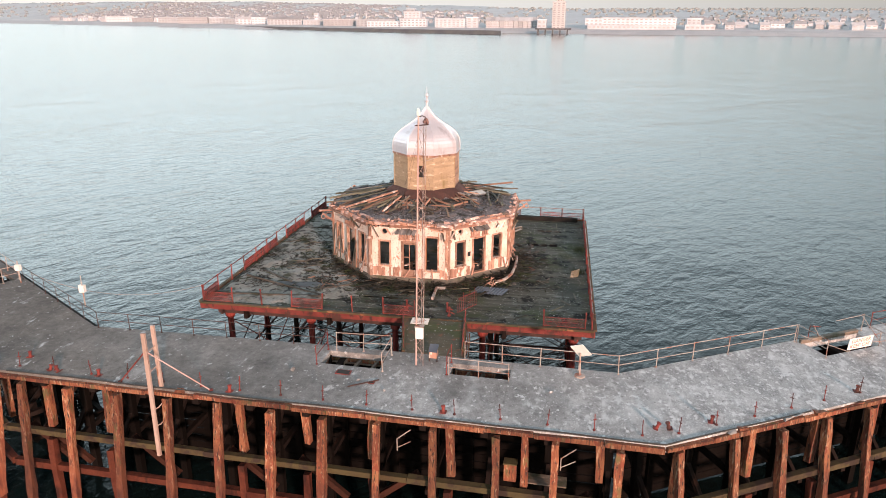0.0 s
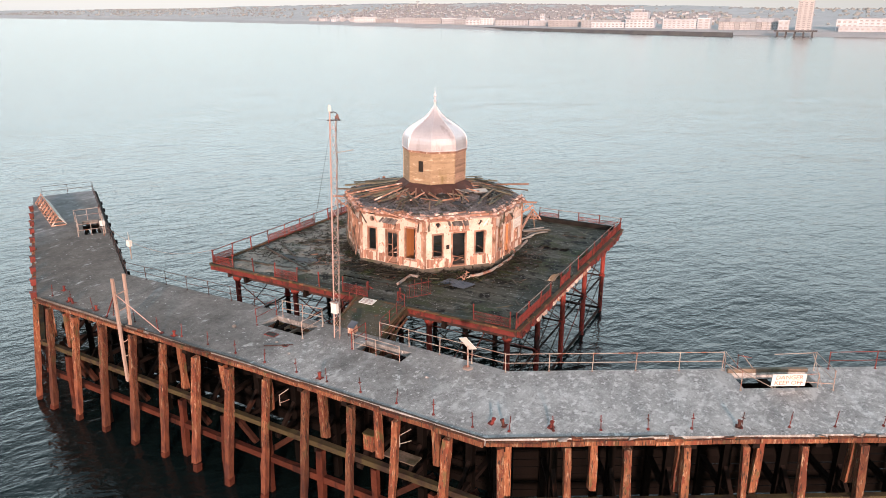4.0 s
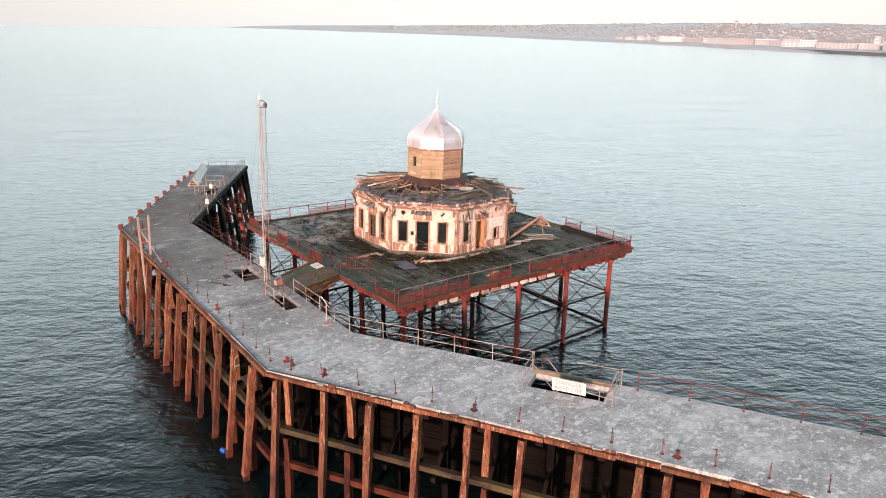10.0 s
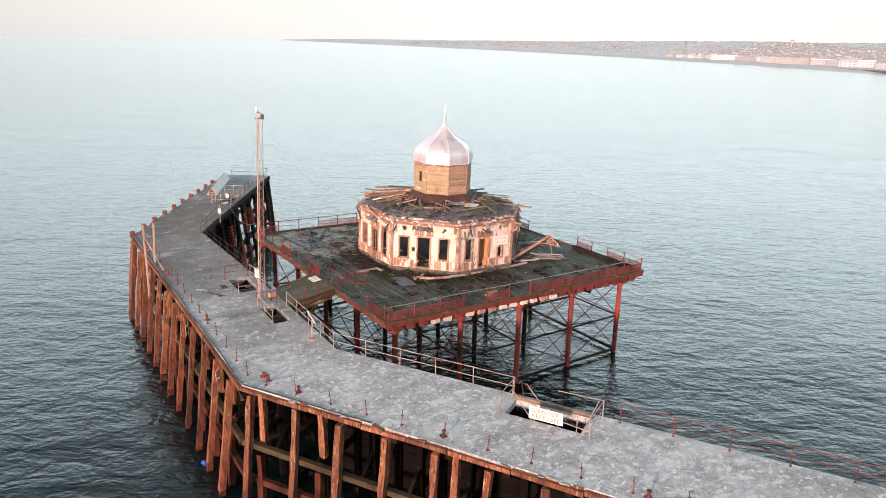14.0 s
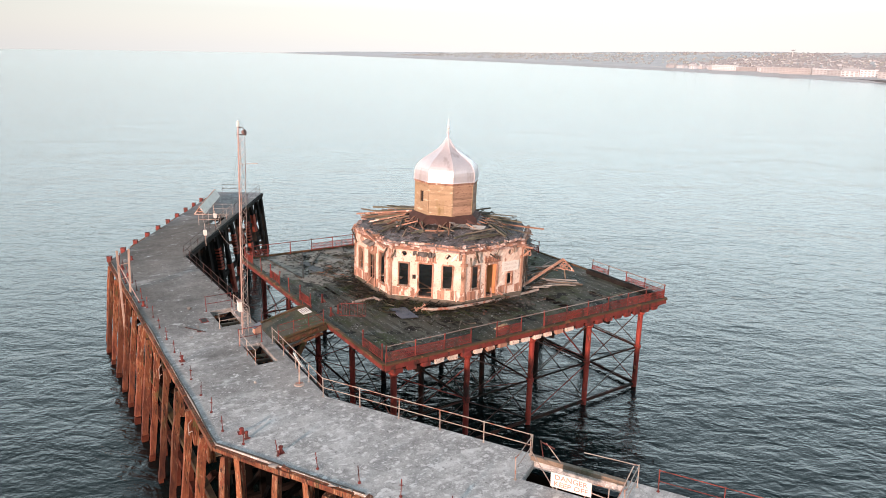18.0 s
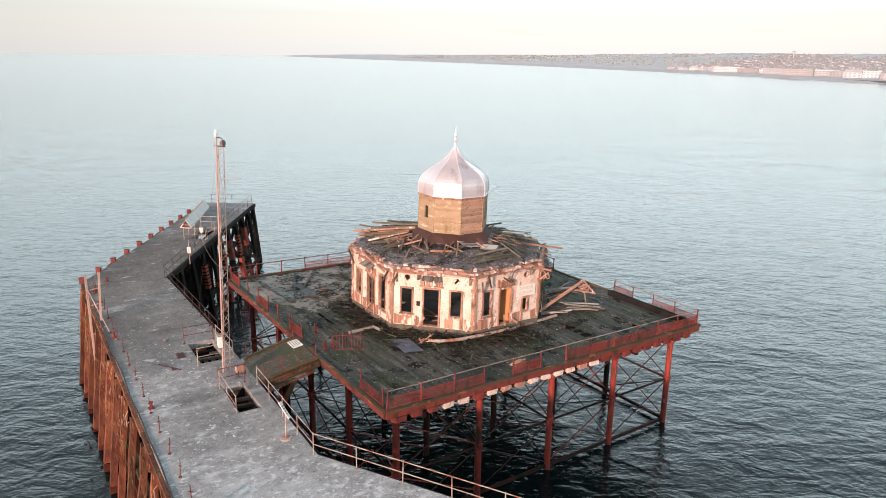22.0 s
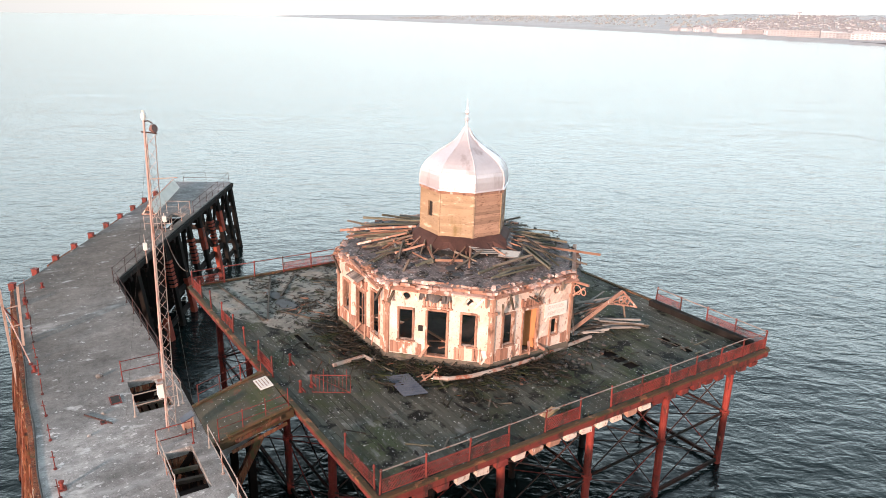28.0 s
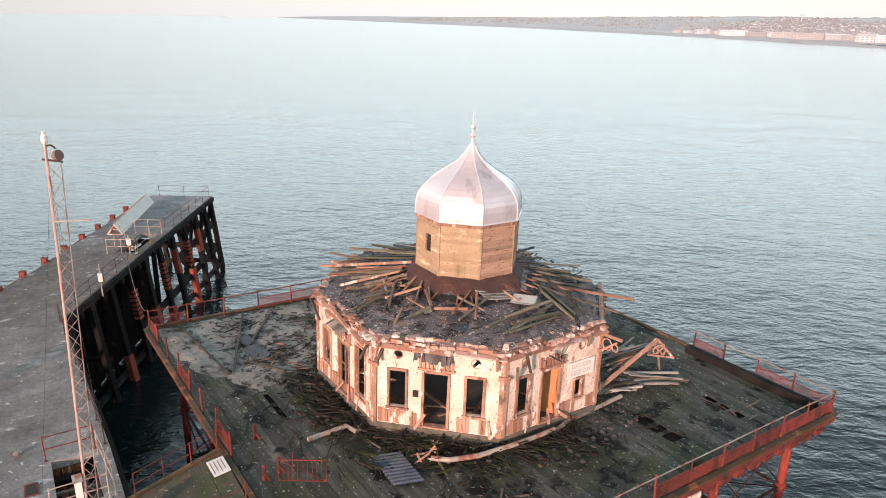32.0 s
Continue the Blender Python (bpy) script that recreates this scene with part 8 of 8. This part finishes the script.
for i in range(3200):
    r = 0.0
    if i < 1600:
        x, y = scat.uniform(-9.9, -2.5), scat.uniform(-9.5, 10.6)
    elif i < 2800:
        a, r = scat.uniform(3.3, 6.5), AP + 0.35 + abs(scat.gauss(0, 0.75))
        x, y = CX + r * math.cos(a), CY + r * math.sin(a)
    else:
        a, r = scat.uniform(0, 6.3), AP + 0.4 + abs(scat.gauss(0, 2.2))
        x, y = CX + r * math.cos(a), CY + r * math.sin(a)
    if math.hypot(x - CX, y - CY) < AP * 1.05 or not (-10.0 < x < 12.0 and -11.4 < y < 10.6):
        continue
    th, ln_ = scat.uniform(0, 6.3), scat.choice((scat.uniform(0.1, 0.4), scat.uniform(0.3, 1.1)))
    p = V(x, y, PZ + 0.03 + (scat.uniform(0, 0.28) if r < AP + 0.9 and i >= 1600 else 0.0))
    chips.beam(p, p + V(math.cos(th) * ln_, math.sin(th) * ln_, scat.uniform(0, 0.10)), scat.uniform(0.02, 0.06), scat.uniform(0.015, 0.035))
solid("deck_splinters", chips, SPLINTER, "dark wet splinters and sticks strewn over the deck", "splinters", kind="stuff")
for a, b in (((-3.1, -10.1), (-9.3, -7.8)), ((-9.5, -11.0), (-3.1, -10.3)), ((-8.8, -6.5), (-6.0, -8.3)), ((-4.0, -9.2), (-2.2, -8.0))):
    c = V((a[0] + b[0]) / 2, (a[1] + b[1]) / 2, PZ + 0.08)
    solid("long_beam", Geo().beam((a[0], a[1], PZ + 0.07), (b[0], b[1], PZ + 0.12), 0.11, 0.10).shake(0.01), DECKWOOD, "long grey beam lying across the deck", "beam", "long beams on the deck", at=tuple(c))
bd = thing("boarded_hatch", (11.6, -3.4, PZ), "yellowish splintered board leaning by the railing", "board")
for i in range(4):
    part("board", Geo().beam(P(11.45 + 0.13 * i, -3.75, 0.06 + 0.03 * i), P(11.55 + 0.13 * i, -3.1, 0.30 + 0.05 * i), 0.12, 0.03).shake(0.02), OCHRE, bd)
gr = random.Random(9)
rub = Geo()
for i in range(420):
    a = gr.uniform(0, 2 * math.pi)
    r = AP + 0.35 + abs(gr.gauss(0, 0.9))
    x, y = CX + r * math.cos(a), CY + r * math.sin(a)
    if a > math.pi * 0.5 and a < math.pi * 1.4:
        r += abs(gr.gauss(0, 1.6))
        x, y = CX + r * math.cos(a), CY + r * math.sin(a)
    rub.lump((x, y, PZ + 0.02), gr.uniform(0.05, 0.2), 0.6, 6, 3)
for i in range(160):
    rub.lump((gr.uniform(-9.8, -3.5), gr.uniform(-10, 10), PZ + 0.01), gr.uniform(0.04, 0.14), 0.5, 6, 3)
solid("deck_rubble", rub, RUBBLE, "small grey rubble strewn round the pavilion", "rubble", kind="stuff")
rub = Geo()
for i in range(320):
    a = gr.uniform(0, 2 * math.pi)
    r = gr.uniform(3.0, 6.1)
    x, y = CX + r * math.cos(a), CY + r * math.sin(a)
    rub.lump((x, y, roof_z(x, y) - 0.0), gr.uniform(0.03, 0.12), 0.6, 6, 3)
solid("roof_rubble", rub, RUBBLE, "small broken pieces strewn over the roof felt", "rubble", kind="stuff")
weed = Geo()
for i in range(700):
    k = gr.choice([(5.8, -6.6, 1.2), (3.4, -7.6, 1.3), (-5.4, -1.0, 1.2), (12.0, -2.0, 0.5), (12.0, 3.0, 0.5)])
    x, y = k[0] + gr.gauss(0, k[2] * 0.5), k[1] + gr.gauss(0, k[2] * 0.5)
    if math.hypot(x - CX, y - CY) < AP + 0.5:
        continue
    b = V(x, y, PZ)
    weed.beam(b, b + V(gr.uniform(-0.15, 0.15), gr.uniform(-0.15, 0.15), gr.uniform(0.08, 0.32)), 0.025, 0.008, taper=0.2)
solid("deck_weeds", weed, WEED, "green and yellow weeds growing among the wreckage", "weeds", kind="stuff")
# silt and torn felt lying over the planks on the left half
silt = Geo()
NX, NY = 60, 150
for i in range(NX + 1):
    for j in range(NY + 1):
        x, y = PX0 + 0.35 + 8.6 * i / NX, PY0 + 0.35 + 22.2 * j / NY
        edge_ = min(1.0, (x - PX0) / 0.8, (y - PY0) / 1.0, (PY1 - 0.3 - y) / 0.6, max(0.0, (-1.4 - x - max(0.0, -9.5 - y) * 1.6) / 1.6))
        h_ = noise.noise(V(x * 0.55, y * 0.55, 1.0)) * 0.10 + noise.noise(V(x * 1.7, y * 1.7, 4.0)) * 0.06 + noise.noise(V(x * 5, y * 5, 8.0)) * 0.03
        silt.v.append(tuple(P(x, y, (h_ + 0.06) * edge_ - 0.03 * (1 - edge_))))
silt.f = [(i * (NY + 1) + j, (i + 1) * (NY + 1) + j, (i + 1) * (NY + 1) + j + 1, i * (NY + 1) + j + 1) for i in range(NX) for j in range(NY)]
solid("deck_silt", silt, SILT, "grey silt and torn felt lying over the deck planks", "silt", kind="stuff")
patch = random.Random(3)
for x, y, r, mat, lab in ((-4.8, -8.4, 1.0, SLATE, "dark wet slate-grey felt sheet on the deck"), (-6.3, -8.6, 0.8, SLATE, "dark wet slate-grey felt sheet on the deck"), (-6.9, -0.9, 0.7, SLATE, "dark wet slate-grey felt sheet on the deck"), (-8.6, 3.5, 0.9, SILT, "torn grey felt patch lying on the deck"), (-5.9, 5.2, 0.8, SLATE, "dark wet slate-grey felt sheet on the deck"), (-9.2, -4.2, 0.8, SILT, "torn grey felt patch lying on the deck")):
    n, tw = 6, patch.uniform(0, 1)
    poly = [(x + r * patch.uniform(0.7, 1.2) * math.cos(2 * math.pi * j / n), y + r * 0.5 * patch.uniform(0.7, 1.2) * math.sin(2 * math.pi * j / n + tw * 0.3)) for j in range(n)]
    solid("felt_patch", Geo().prism(poly, PZ + 0.01, PZ + 0.085), mat, lab, "felt patch", "felt patches", at=(x, y, PZ))
kb = thing("edge_baulk", P(9.0, PY1 - 0.5), "dark heavy timber baulk along the seaward deck edge", "baulk")
part("baulk", Geo().beam(P(5.4, PY1 - 0.55, 0.18), P(PX1 - 0.6, PY1 - 0.45, 0.16), 0.35, 0.34).shake(0.03), BLACKWOOD, kb)
# open slots in the deck, with dark depth: short rows of missing plank
SLOTS = [(8.5, 10.45, 3.2, 3.62), (8.85, 10.75, 7.05, 7.45), (-2.4, 1.05, -9.45, -9.25)]

# planks last: laid along x, in two lengths a row
rows_y = []
y = PY0 + 0.1
while y < PY1 - 0.1:
    rows_y.append(y)
    y += 0.235
plank_meshes = {}
pk = random.Random(11)


def lay(x0, x1, y):
    ln_ = round(x1 - x0, 1)
    key = (ln_, pk.randint(0, 2))
    if key not in plank_meshes:
        g = Geo().box(-ln_ / 2 + 0.006, ln_ / 2 - 0.006, -0.112, 0.112, -0.055, 0.0)
        g.v = [(vx, vy + pk.uniform(-0.004, 0.004), vz + (pk.uniform(-0.006, 0.004) if vz > -0.01 else 0)) for vx, vy, vz in g.v]
        plank_meshes[key] = g.mesh("plank", PLANK)
    c = P((x0 + x1) / 2, y + 0.117, pk.uniform(-0.012, 0.0))
    m = Matrix.Translation(c) @ Matrix.Rotation(PTURN + pk.uniform(-0.0015, 0.0015), 4, "Z") @ Matrix.Rotation(pk.uniform(-0.012, 0.012), 4, "X")
    shared("plank", plank_meshes[key], plat, PROT.inverted() @ m)


for i, y in enumerate(rows_y):
    cut = [1.0, 3.0, 5.0][i % 3]
    spans = [(PX0 + 0.1, cut), (cut, 7.4 + (i % 2) * 0.8), (7.4 + (i % 2) * 0.8, PX1 - 0.1)]
    for x0, x1 in spans:
        hole = [s for s in SLOTS if s[2] - 0.1 < y + 0.117 < s[3] + 0.1 and s[0] < x1 and s[1] > x0]
        if hole:
            s = hole[0]
            if s[0] - x0 > 0.3:
                lay(x0, s[0], y)
            if x1 - s[1] > 0.3:
                lay(s[1], x1, y)
            for q in (0.33, 0.66):
                mx = s[0] + (s[1] - s[0]) * q
                lay(mx - 0.1, mx + 0.1, y)
        else:
            lay(x0, x1, y)


# the platform has settled towards its seaward side: it and what lies on it lean with it
origin = PROT @ Vector((PX0, PY0, PLAT_Z))
LEANING = Matrix.Translation(origin + Vector((0, 0, SETTLE))) @ Matrix.Rotation(math.atan(TILT_X), 4, "Y") @ Matrix.Rotation(math.atan(-TILT_Y), 4, "X") @ Matrix.Translation(-origin)
ON_DECK = ("platform", "platform_railing", "iron_gate", "gate_post", "fallen_gutter", "corrugated_sheet", "fallen_rafter", "broken_rafter", "broken_timber", "long_beam", "boarded_hatch", "deck_rubble", "deck_weeds", "deck_silt", "felt_patch", "edge_baulk", "deck_splinters")
# the pavilion stands square with the platform and has sunk with it
SUNK = Matrix.Translation((1.15, -0.52, 10.75)) @ Matrix.Rotation(math.atan(TILT_X), 4, "Y") @ Matrix.Rotation(math.atan(-TILT_Y), 4, "X") @ PROT @ Matrix.Translation((-CX, -CY, -10.88))
ON_HALL = ("pavilion", "roof_timbers", "roof_rubble", "skylight_frame", "board_flap", "hanging_board", "eaves_bracket", "wall_sign")
for ob in list(scene.collection.all_objects):
    if ob.parent is None and ob.name.split(".")[0] in ON_DECK:
        ob.matrix_basis = LEANING @ ob.matrix_basis
    elif ob.parent is None and ob.name.split(".")[0] in ON_HALL:
        ob.matrix_basis = SUNK @ ob.matrix_basis
